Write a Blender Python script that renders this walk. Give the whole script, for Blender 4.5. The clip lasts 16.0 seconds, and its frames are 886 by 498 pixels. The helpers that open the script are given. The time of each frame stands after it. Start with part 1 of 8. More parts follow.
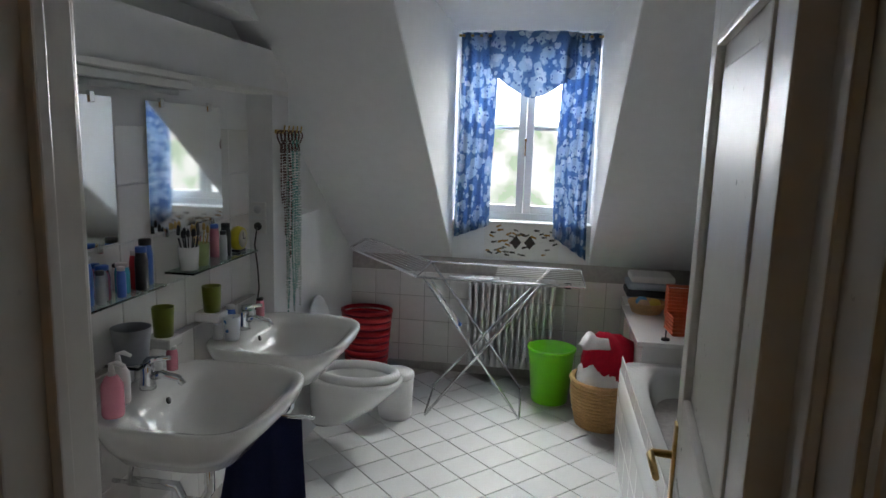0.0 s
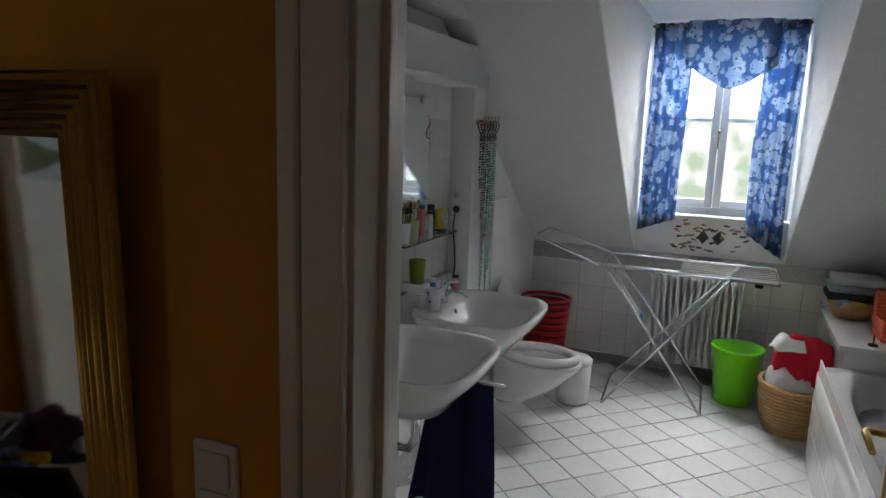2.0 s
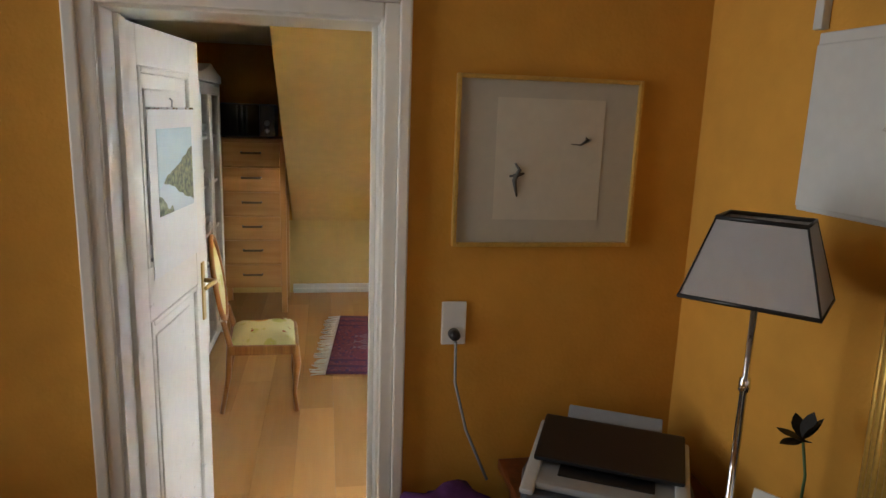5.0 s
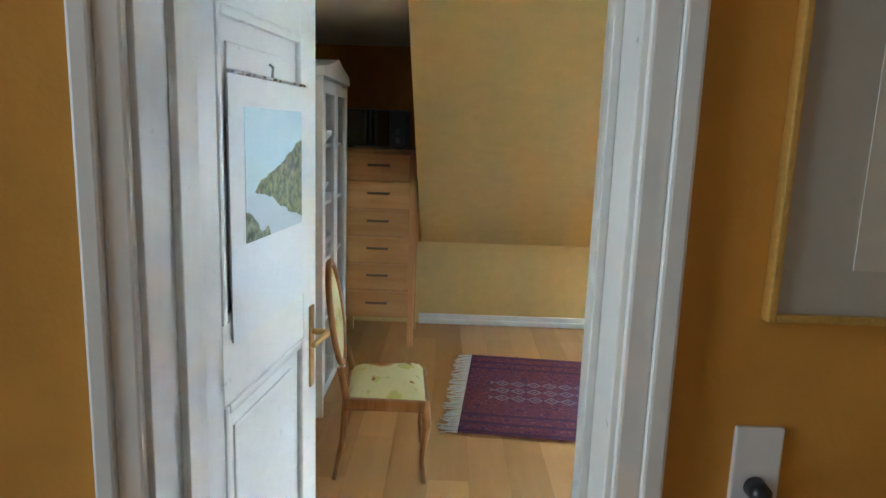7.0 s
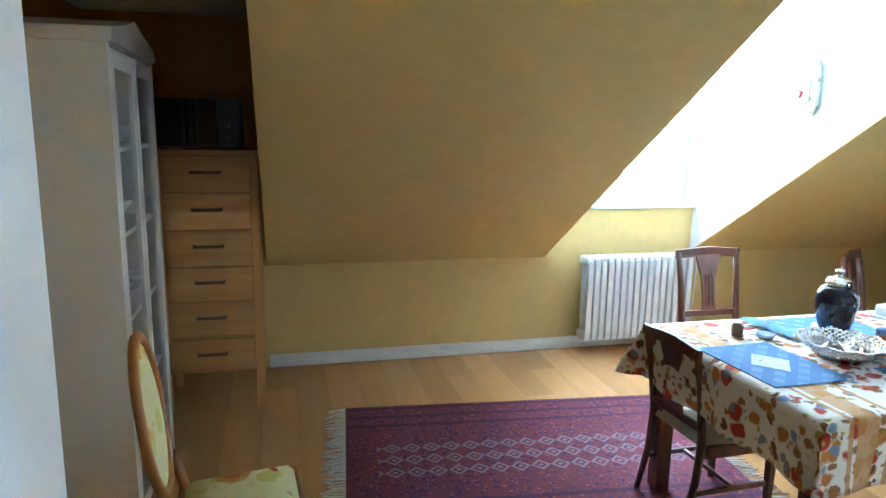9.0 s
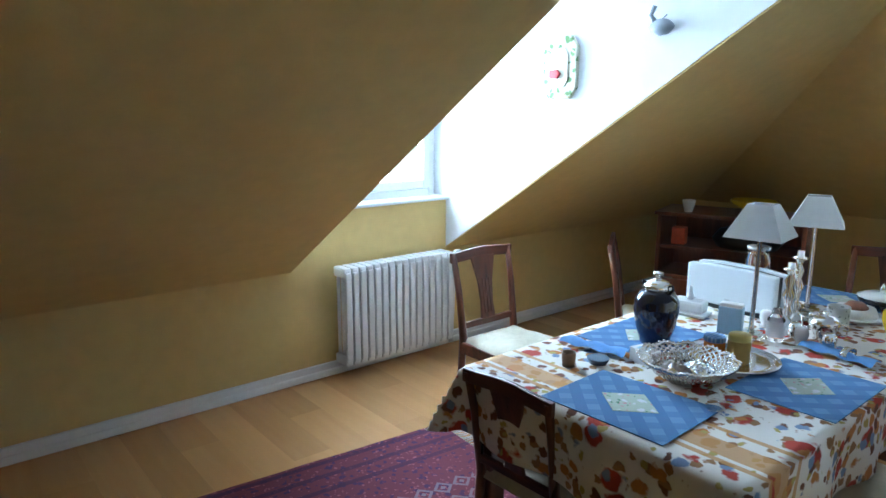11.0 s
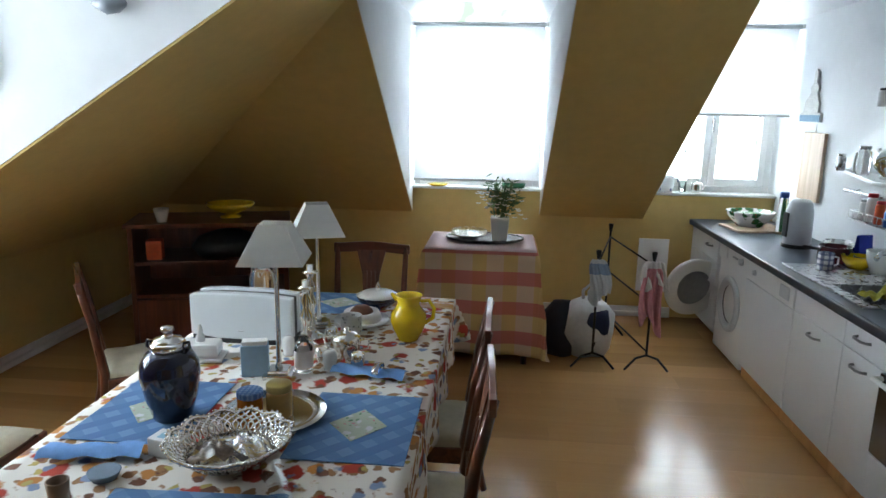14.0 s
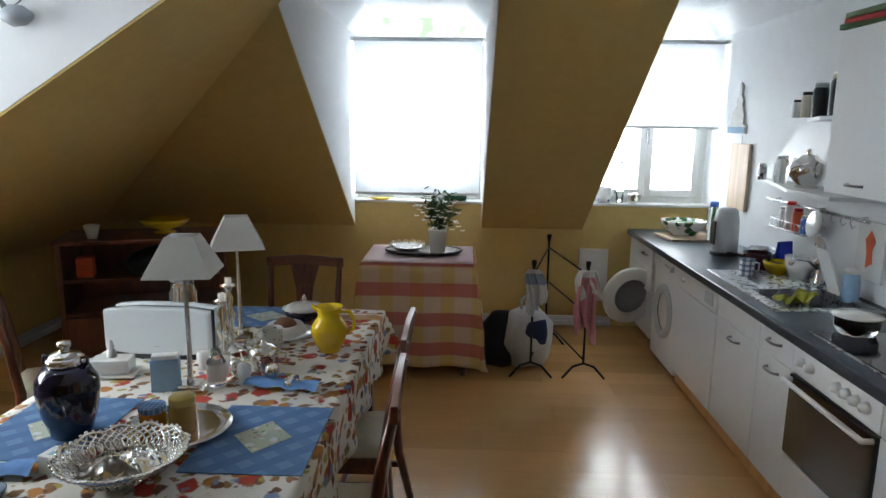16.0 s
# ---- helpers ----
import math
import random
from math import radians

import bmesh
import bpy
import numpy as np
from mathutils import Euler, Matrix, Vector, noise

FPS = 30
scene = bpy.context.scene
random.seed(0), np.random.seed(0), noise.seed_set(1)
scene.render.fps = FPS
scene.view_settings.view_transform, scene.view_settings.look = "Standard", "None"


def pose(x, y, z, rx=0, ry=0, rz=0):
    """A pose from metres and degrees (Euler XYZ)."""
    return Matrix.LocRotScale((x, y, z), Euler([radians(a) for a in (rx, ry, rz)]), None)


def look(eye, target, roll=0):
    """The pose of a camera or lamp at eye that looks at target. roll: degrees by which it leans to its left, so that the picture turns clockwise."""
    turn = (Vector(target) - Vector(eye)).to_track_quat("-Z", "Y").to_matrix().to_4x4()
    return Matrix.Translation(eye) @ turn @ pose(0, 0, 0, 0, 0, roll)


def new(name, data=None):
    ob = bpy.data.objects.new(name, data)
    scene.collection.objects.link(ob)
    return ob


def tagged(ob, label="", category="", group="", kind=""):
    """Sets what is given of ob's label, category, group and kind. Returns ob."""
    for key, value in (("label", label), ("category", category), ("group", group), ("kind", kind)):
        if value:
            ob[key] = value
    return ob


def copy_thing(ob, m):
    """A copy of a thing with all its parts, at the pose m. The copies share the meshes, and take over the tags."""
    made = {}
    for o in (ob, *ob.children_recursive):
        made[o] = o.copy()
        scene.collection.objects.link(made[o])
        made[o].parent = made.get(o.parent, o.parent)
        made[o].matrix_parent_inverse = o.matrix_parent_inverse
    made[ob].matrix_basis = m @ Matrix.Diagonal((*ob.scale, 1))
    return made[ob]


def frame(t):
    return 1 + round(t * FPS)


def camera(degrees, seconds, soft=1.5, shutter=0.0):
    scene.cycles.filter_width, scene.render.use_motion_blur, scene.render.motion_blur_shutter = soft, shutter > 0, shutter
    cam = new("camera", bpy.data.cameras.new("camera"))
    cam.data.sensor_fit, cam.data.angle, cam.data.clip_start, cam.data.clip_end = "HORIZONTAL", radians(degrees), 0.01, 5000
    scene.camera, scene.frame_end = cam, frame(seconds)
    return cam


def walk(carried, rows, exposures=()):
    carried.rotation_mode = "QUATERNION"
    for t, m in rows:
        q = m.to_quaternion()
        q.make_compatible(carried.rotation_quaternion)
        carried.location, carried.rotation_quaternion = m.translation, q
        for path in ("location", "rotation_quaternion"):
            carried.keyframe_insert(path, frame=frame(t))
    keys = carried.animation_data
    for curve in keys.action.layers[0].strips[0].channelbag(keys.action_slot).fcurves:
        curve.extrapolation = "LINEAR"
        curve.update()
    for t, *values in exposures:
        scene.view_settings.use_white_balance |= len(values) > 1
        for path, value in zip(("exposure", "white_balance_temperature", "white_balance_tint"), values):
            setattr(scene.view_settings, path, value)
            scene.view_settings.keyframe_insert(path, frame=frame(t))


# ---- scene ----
cam = camera(67.4, 16.0)
PATH = [
    (0, (-0.365, 0.386, 1.76), (-0.663, 2.336, 1.427), 1.8),
    (0.5, (-0.378, 0.38, 1.755), (-0.715, 2.322, 1.416), 1.9),
    (1, (-0.393, 0.335, 1.752), (-0.807, 2.261, 1.409), 1.8),
    (1.5, (-0.414, 0.268, 1.737), (-0.958, 2.161, 1.391), 2.2),
    (2, (-0.437, 0.179, 1.722), (-1.206, 1.99, 1.364), 1.9),
    (2.5, (-0.476, 0.122, 1.718), (-1.535, 1.779, 1.357), 2.5),
    (3, (-0.533, 0.086, 1.717), (-1.886, 1.511, 1.344), 2.7),
    (3.5, (-0.586, 0.034, 1.715), (-2.18, 1.175, 1.321), 3.0),
    (4, (-0.643, -0.034, 1.715), (-2.382, 0.873, 1.325), 2.6),
    (4.5, (-0.715, -0.11, 1.71), (-2.571, 0.528, 1.325), 2.4),
    (5, (-0.828, -0.138, 1.715), (-2.757, 0.207, 1.314), 2.0),
    (5.2, (-0.903, -0.184, 1.731), (-2.841, 0.109, 1.329), 2.5),
    (7.3, (-1.797, -0.272, 1.589), (-3.766, -0.289, 1.239), 1.8),
    (7.5, (-1.901, -0.339, 1.579), (-3.872, -0.333, 1.234), 1.6),
    (8.2, (-2.254, -0.366, 1.568), (-4.205, -0.12, 1.208), 1.6),
    (10.3, (-3.303, -0.353, 1.656), (-5.011, 0.625, 1.298), -1.1),
    (10.5, (-3.392, -0.328, 1.648), (-5.026, 0.763, 1.278), -1.1),
    (11, (-3.57, -0.241, 1.617), (-5.079, 1.01, 1.217), 0.2),
    (11.5, (-3.731, -0.082, 1.628), (-5.051, 1.367, 1.232), 0.0),
    (12, (-3.809, 0.09, 1.627), (-4.874, 1.741, 1.251), 0.2),
    (12.5, (-3.868, 0.157, 1.62), (-4.748, 1.905, 1.208), 0.7),
    (13, (-3.953, 0.189, 1.638), (-4.574, 2.042, 1.213), 0.2),
    (13.5, (-3.991, 0.195, 1.656), (-4.356, 2.117, 1.239), 0.4),
    (14, (-3.981, 0.189, 1.662), (-4.148, 2.139, 1.25), 1.1),
    (14.5, (-3.958, 0.177, 1.66), (-4.05, 2.137, 1.271), -0.2),
    (15, (-3.899, 0.169, 1.659), (-4.005, 2.129, 1.278), 0.5),
    (15.5, (-3.836, 0.172, 1.654), (-3.942, 2.134, 1.28), 0.8),
    (16, (-3.799, 0.177, 1.649), (-3.862, 2.142, 1.284), 0.8),
]
walk(cam, [(t, look(eye, target, roll)) for t, eye, target, roll in PATH],
     exposures=[(0, -0.55, 6600, 10), (1.5, -0.55, 6600, 10), (2.5, -0.45, 6700, 11), (3.0, 0.2, 7000, 12), (3.5, 0.95, 7600, 16), (4.0, 1.5, 7300, 13), (4.5, 1.9, 6900, 11), (5.2, 2.1, 6100, 7), (7.3, 2.15, 5200, -1), (8.2, 2.0, 5050, -2), (10.3, 0.95, 5050, 1), (11.5, 0.45, 5100, 3), (12.5, 0.22, 5500, 6), (14, 0.05, 6100, 7), (16, -0.12, 6400, 9)])

# ---- plan ----
XW, KW = -7.07, 0.695          # west wall and its knee height
YN, KN = 5.65, 0.82            # north wall and its knee height
T = 0.642                      # roof pitch
CEIL = 2.24                    # living room ceiling
XE = -1.81                     # kitchen's east wall
XD0, XD1 = -2.72, -2.52        # wall with the living room door
YS = -1.45                     # living room's south wall
YH0, YH1 = 0.92, 1.05          # wall between hall and bathroom
BW, BY, BE = -1.665, 5.2, 0.92  # bathroom: lining face, north wall, east wall
NX = -1.795                    # wall behind the basins
HC = 2.5                       # hall and bathroom ceiling

# ---- world and lamps ----
world = bpy.data.worlds.new("sky")
scene.world = world
world.use_nodes = True
wn = world.node_tree.nodes
sky = wn.new("ShaderNodeTexSky")
sky.sky_type = "NISHITA"
sky.sun_disc = False
sky.sun_elevation, sky.sun_rotation = radians(50), radians(200)
wn["Background"].inputs[1].default_value = 0.15
world.node_tree.links.new(sky.outputs[0], wn["Background"].inputs[0])


def lamp(name, kind, energy, m, size=1.0, size_y=1.0, colour=(1, 1, 1)):
    data = bpy.data.lights.new(name, kind)
    data.energy, data.color = energy, colour
    if kind == "AREA":
        data.shape, data.size, data.size_y = "RECTANGLE", size, size_y
    if kind == "SUN":
        data.angle = radians(15)
    ob = new(name, data)
    ob.matrix_world = m
    return ob


DAY = (0.86, 0.94, 1.0)
lamp("sun", "SUN", 0.6, look((2, -8, 20), (0, 2, 0)), colour=(1, 0.97, 0.92))
lamp("daylight_window_1", "AREA", 62, look((-4.18, 6.0, 1.68), (-4.18, 4.0, 1.45)), 1.0, 1.25, DAY)
lamp("daylight_window_2", "AREA", 46, look((-2.35, 6.0, 1.68), (-2.35, 4.0, 1.45)), 0.95, 1.25, DAY)
lamp("daylight_window_3", "AREA", 80, look((-7.6, 2.09, 1.75), (-5.4, 2.09, 1.4)), 1.1, 1.3, DAY)
lamp("daylight_bathroom", "AREA", 300, look((-0.53, 5.75, 2.25), (-0.53, 3.3, 1.25)), 0.9, 0.8, (0.95, 0.975, 1.0))
# two added lamps before closed hall walls, standing in for openings out of view
hall_south = lamp("daylight_hall_south", "AREA", 0.85, look((-2.1, -1.22, 1.5), (-2.15, 0.9, 1.5)), 0.6, 1.5, (1, 0.98, 0.94))
hall_south.data.spread = radians(85)
lamp("daylight_hall", "AREA", 0.8, look((1.25, -0.25, 1.5), (-2.5, 0.2, 1.2)), 0.7, 1.6, (1, 0.98, 0.94))

# ---- materials ----
MATS = {}


def mat(name, colour, rough=0.5, metal=0.0, var=0.12, scale=6.0, bump=0.0, bscale=60.0, coat=0.0, spec=0.5, rnd=0.0):
    """Two scales of noise on the colour, roughness that varies, a fine relief and a change from piece to piece."""
    if name in MATS:
        return MATS[name]
    m = bpy.data.materials.new(name)
    m.use_nodes = True
    n, l = m.node_tree.nodes, m.node_tree.links
    b = n["Principled BSDF"]
    tc = n.new("ShaderNodeTexCoord")
    big = n.new("ShaderNodeTexNoise")
    big.inputs["Scale"].default_value = scale * 0.3
    fine = n.new("ShaderNodeTexNoise")
    fine.inputs["Scale"].default_value = scale * 6
    fine.inputs["Detail"].default_value = 6
    l.new(tc.outputs["Object"], big.inputs["Vector"])
    l.new(tc.outputs["Object"], fine.inputs["Vector"])
    mix = n.new("ShaderNodeMath")
    mix.operation = "MULTIPLY_ADD"
    l.new(big.outputs[0], mix.inputs[0])
    mix.inputs[1].default_value = 0.6
    l.new(fine.outputs[0], mix.inputs[2])
    rng = n.new("ShaderNodeMapRange")
    rng.inputs[1].default_value, rng.inputs[2].default_value = 0.45, 1.15
    rng.inputs[3].default_value, rng.inputs[4].default_value = 1 - var, 1 + var
    l.new(mix.outputs[0], rng.inputs[0])
    val = rng.outputs[0]
    if rnd:
        info = n.new("ShaderNodeObjectInfo")
        r2 = n.new("ShaderNodeMapRange")
        r2.inputs[3].default_value, r2.inputs[4].default_value = 1 - rnd, 1 + rnd
        l.new(info.outputs["Random"], r2.inputs[0])
        mu = n.new("ShaderNodeMath")
        mu.operation = "MULTIPLY"
        l.new(val, mu.inputs[0])
        l.new(r2.outputs[0], mu.inputs[1])
        val = mu.outputs[0]
    hsv = n.new("ShaderNodeHueSaturation")
    hsv.inputs["Color"].default_value = (*colour, 1)
    l.new(val, hsv.inputs["Value"])
    l.new(hsv.outputs[0], b.inputs["Base Color"])
    rr = n.new("ShaderNodeMapRange")
    rr.inputs[3].default_value, rr.inputs[4].default_value = max(0.02, rough - 0.06), min(1, rough + 0.06)
    l.new(fine.outputs[0], rr.inputs[0])
    l.new(rr.outputs[0], b.inputs["Roughness"])
    b.inputs["Metallic"].default_value = metal
    b.inputs["Coat Weight"].default_value = coat
    b.inputs["Specular IOR Level"].default_value = spec
    if bump:
        bn = n.new("ShaderNodeTexNoise")
        bn.inputs["Scale"].default_value = bscale
        bn.inputs["Detail"].default_value = 4
        l.new(tc.outputs["Object"], bn.inputs["Vector"])
        bp = n.new("ShaderNodeBump")
        bp.inputs["Strength"].default_value, bp.inputs["Distance"].default_value = bump, 0.004
        l.new(bn.outputs[0], bp.inputs["Height"])
        l.new(bp.outputs[0], b.inputs["Normal"])
    MATS[name] = m
    return m


def nodes_of(m):
    n, l = m.node_tree.nodes, m.node_tree.links
    return n, l, n["Principled BSDF"]


def grained(name, dark, light, rough=0.35, axis=1, scale=3.0, coat=0.0, rnd=0.12):
    """Wood: grain stretched along one axis."""
    if name in MATS:
        return MATS[name]
    m = bpy.data.materials.new(name)
    m.use_nodes = True
    n, l, b = nodes_of(m)
    tc, mp = n.new("ShaderNodeTexCoord"), n.new("ShaderNodeMapping")
    s = [scale * 9] * 3
    s[axis] = scale * 0.7
    mp.inputs["Scale"].default_value = s
    info = n.new("ShaderNodeObjectInfo")
    shift = n.new("ShaderNodeVectorMath")
    shift.operation = "SCALE"
    shift.inputs[0].default_value = (7, 11, 5)
    l.new(info.outputs["Random"], shift.inputs["Scale"])
    l.new(shift.outputs[0], mp.inputs["Location"])
    l.new(tc.outputs["Object"], mp.inputs["Vector"])
    noi = n.new("ShaderNodeTexNoise")
    noi.inputs["Scale"].default_value, noi.inputs["Detail"].default_value = 1.0, 8
    noi.inputs["Distortion"].default_value = 0.6
    l.new(mp.outputs[0], noi.inputs["Vector"])
    ramp = n.new("ShaderNodeValToRGB")
    ramp.color_ramp.elements[0].position, ramp.color_ramp.elements[1].position = 0.3, 0.7
    ramp.color_ramp.elements[0].color, ramp.color_ramp.elements[1].color = (*dark, 1), (*light, 1)
    l.new(noi.outputs[0], ramp.inputs[0])
    hsv = n.new("ShaderNodeHueSaturation")
    r2 = n.new("ShaderNodeMapRange")
    r2.inputs[3].default_value, r2.inputs[4].default_value = 1 - rnd, 1 + rnd
    l.new(info.outputs["Random"], r2.inputs[0])
    l.new(r2.outputs[0], hsv.inputs["Value"])
    l.new(ramp.outputs[0], hsv.inputs["Color"])
    l.new(hsv.outputs[0], b.inputs["Base Color"])
    rr = n.new("ShaderNodeMapRange")
    rr.inputs[3].default_value, rr.inputs[4].default_value = rough - 0.05, rough + 0.08
    l.new(noi.outputs[0], rr.inputs[0])
    l.new(rr.outputs[0], b.inputs["Roughness"])
    b.inputs["Coat Weight"].default_value = coat
    bp = n.new("ShaderNodeBump")
    bp.inputs["Strength"].default_value, bp.inputs["Distance"].default_value = 0.12, 0.002
    l.new(noi.outputs[0], bp.inputs["Height"])
    l.new(bp.outputs[0], b.inputs["Normal"])
    MATS[name] = m
    return m


def spotted(name, ground, spots, rough=0.85, coords="Object", rot=(0, 0, 0)):
    """Cloth or print: spots is a list of (colour, scale, reach, seed) laid over the ground, each from Voronoi cells."""
    if name in MATS:
        return MATS[name]
    m = bpy.data.materials.new(name)
    m.use_nodes = True
    n, l, b = nodes_of(m)
    tc = n.new("ShaderNodeTexCoord")
    mp = n.new("ShaderNodeMapping")
    mp.inputs["Rotation"].default_value = rot
    l.new(tc.outputs[coords], mp.inputs["Vector"])
    warp = n.new("ShaderNodeTexNoise")
    warp.inputs["Scale"].default_value, warp.inputs["Detail"].default_value = 22, 3
    l.new(mp.outputs[0], warp.inputs["Vector"])
    wm = n.new("ShaderNodeVectorMath")
    wm.operation = "MULTIPLY_ADD"
    wm.inputs[1].default_value = (0.05, 0.05, 0.05)
    l.new(warp.outputs["Color"], wm.inputs[0])
    l.new(mp.outputs[0], wm.inputs[2])
    last = None
    for colour, scale, reach, seed in spots:
        v = n.new("ShaderNodeTexVoronoi")
        v.inputs["Scale"].default_value = scale
        off = n.new("ShaderNodeVectorMath")
        off.operation = "ADD"
        off.inputs[1].default_value = (seed * 1.37, seed * 2.11, seed * 0.71)
        l.new(wm.outputs[0], off.inputs[0])
        l.new(off.outputs[0], v.inputs["Vector"])
        c = n.new("ShaderNodeMapRange")
        c.inputs[1].default_value, c.inputs[2].default_value = reach, reach - 0.06
        l.new(v.outputs["Distance"], c.inputs[0])
        mx = n.new("ShaderNodeMix")
        mx.data_type = "RGBA"
        l.new(c.outputs[0], mx.inputs["Factor"])
        if last:
            l.new(last, mx.inputs["A"])
        else:
            mx.inputs["A"].default_value = (*ground, 1)
        mx.inputs["B"].default_value = (*colour, 1)
        last = mx.outputs["Result"]
    l.new(last, b.inputs["Base Color"])
    b.inputs["Roughness"].default_value = rough
    b.inputs["Specular IOR Level"].default_value = 0.25
    weave = n.new("ShaderNodeTexNoise")
    weave.inputs["Scale"].default_value = 350
    l.new(tc.outputs["Object"], weave.inputs["Vector"])
    bp = n.new("ShaderNodeBump")
    bp.inputs["Strength"].default_value, bp.inputs["Distance"].default_value = 0.15, 0.002
    l.new(weave.outputs[0], bp.inputs["Height"])
    l.new(bp.outputs[0], b.inputs["Normal"])
    MATS[name] = m
    return m


def checked(name, cols, pitch, band, rot=0.0, coords="Object", rough=0.85, axes=(0, 1)):
    """Woven check: bands of cols[1] and cols[2] across a ground of cols[0], darker where they cross."""
    if name in MATS:
        return MATS[name]
    m = bpy.data.materials.new(name)
    m.use_nodes = True
    n, l, b = nodes_of(m)
    tc, mp, sep = n.new("ShaderNodeTexCoord"), n.new("ShaderNodeMapping"), n.new("ShaderNodeSeparateXYZ")
    mp.inputs["Rotation"].default_value = (0, 0, rot)
    l.new(tc.outputs[coords], mp.inputs["Vector"])
    l.new(mp.outputs[0], sep.inputs[0])
    last = None
    for k, ax in enumerate(axes):
        mod = n.new("ShaderNodeMath")
        mod.operation = "PINGPONG"
        mod.inputs[1].default_value = pitch / 2
        l.new(sep.outputs[ax], mod.inputs[0])
        c = n.new("ShaderNodeMath")
        c.operation = "LESS_THAN"
        c.inputs[1].default_value = band / 2
        l.new(mod.outputs[0], c.inputs[0])
        f = n.new("ShaderNodeMath")
        f.operation = "MULTIPLY"
        f.inputs[1].default_value = 0.7
        l.new(c.outputs[0], f.inputs[0])
        mx = n.new("ShaderNodeMix")
        mx.data_type = "RGBA"
        l.new(f.outputs[0], mx.inputs["Factor"])
        if last:
            l.new(last, mx.inputs["A"])
        else:
            mx.inputs["A"].default_value = (*cols[0], 1)
        mx.inputs["B"].default_value = (*cols[1 + k], 1)
        last = mx.outputs["Result"]
    l.new(last, b.inputs["Base Color"])
    b.inputs["Roughness"].default_value = rough
    b.inputs["Specular IOR Level"].default_value = 0.2
    MATS[name] = m
    return m


def glassy(name, colour=(1, 1, 1), rough=0.0, ior=1.45):
    if name in MATS:
        return MATS[name]
    m = bpy.data.materials.new(name)
    m.use_nodes = True
    n, l, b = nodes_of(m)
    b.inputs["Base Color"].default_value = (*colour, 1)
    b.inputs["Transmission Weight"].default_value = 1
    b.inputs["Roughness"].default_value, b.inputs["IOR"].default_value = rough, ior
    MATS[name] = m
    return m


def sheer(name, colour, share=0.6):
    """Cloth that lets light through."""
    if name in MATS:
        return MATS[name]
    m = mat(name, colour, 0.9, var=0.05)
    n, l, b = nodes_of(m)
    tr, mx = n.new("ShaderNodeBsdfTranslucent"), n.new("ShaderNodeMixShader")
    tr.inputs[0].default_value = (*colour, 1)
    mx.inputs[0].default_value = share
    l.new(b.outputs[0], mx.inputs[1])
    l.new(tr.outputs[0], mx.inputs[2])
    l.new(mx.outputs[0], n["Material Output"].inputs[0])
    return m


YELLOW = mat("yellow wall paint", (0.63, 0.46, 0.18), 0.85, var=0.07, scale=2, bump=0.25, bscale=90, spec=0.2)
ORANGE = mat("orange wall paint", (0.60, 0.31, 0.055), 0.85, var=0.1, scale=2, bump=0.3, bscale=90, spec=0.2)
WHITE = mat("white wall paint", (0.80, 0.81, 0.82), 0.85, var=0.03, scale=2, bump=0.15, bscale=90, spec=0.2)
GLOSSW = mat("white gloss paint", (0.78, 0.77, 0.74), 0.3, var=0.04, bump=0.05, bscale=25)
TRIM = mat("white trim paint", (0.74, 0.74, 0.72), 0.4, var=0.04)
GROUT = mat("grey grout", (0.42, 0.40, 0.38), 0.9, var=0.2)
TILEW = mat("white wall tile", (0.80, 0.79, 0.77), 0.12, var=0.02, rnd=0.02)
TILEF = mat("white floor tile", (0.72, 0.73, 0.72), 0.22, var=0.05, rnd=0.04, scale=12)
CERAM = mat("white ceramic", (0.82, 0.82, 0.80), 0.08, var=0.015, coat=0.3)
CHROME = mat("chrome", (0.75, 0.76, 0.77), 0.12, 1.0, var=0.03)
STEEL = mat("brushed steel", (0.55, 0.56, 0.57), 0.28, 1.0, var=0.06)
SILVER = mat("polished silver", (0.80, 0.78, 0.74), 0.14, 1.0, var=0.08, scale=14)
BRASS = mat("worn brass", (0.62, 0.44, 0.18), 0.3, 1.0, var=0.12)
GOLD = mat("gilded wood", (0.62, 0.40, 0.10), 0.36, 0.5, var=0.2, scale=20, bump=0.3, bscale=40)
IRON = mat("black wrought iron", (0.02, 0.02, 0.02), 0.5, 0.6, var=0.2, bump=0.2)
RADW = mat("radiator enamel", (0.76, 0.77, 0.77), 0.32, var=0.03)
DARK = mat("black plastic", (0.015, 0.015, 0.017), 0.35, var=0.2)
GREYP = mat("grey plastic", (0.25, 0.27, 0.30), 0.45, var=0.08)
LGREY = mat("light grey plastic", (0.55, 0.57, 0.58), 0.4, var=0.05)
WPLAST = mat("white plastic", (0.78, 0.78, 0.77), 0.35, var=0.03)
BLUEP = mat("blue plastic", (0.05, 0.15, 0.55), 0.3, var=0.08)
REDP = mat("red plastic", (0.55, 0.02, 0.03), 0.4, var=0.08)
PINKP = mat("pink liquid soap", (0.75, 0.28, 0.36), 0.25, var=0.05)
GREENP = mat("bright green plastic", (0.16, 0.55, 0.01), 0.3, var=0.05)
OLIVE = mat("olive green cup", (0.20, 0.24, 0.02), 0.3, var=0.08)
ORANGEP = mat("orange basket", (0.62, 0.10, 0.03), 0.6, var=0.2, bump=0.5, bscale=120)
MAHOG = grained("dark mahogany", (0.035, 0.010, 0.005), (0.17, 0.045, 0.018), 0.28, axis=2, coat=0.4)
MAHOGH = grained("dark mahogany rail", (0.035, 0.010, 0.005), (0.17, 0.045, 0.018), 0.28, axis=0, coat=0.4)
BIRCH = grained("light birch", (0.55, 0.27, 0.08), (0.68, 0.38, 0.14), 0.4, axis=0, scale=2)
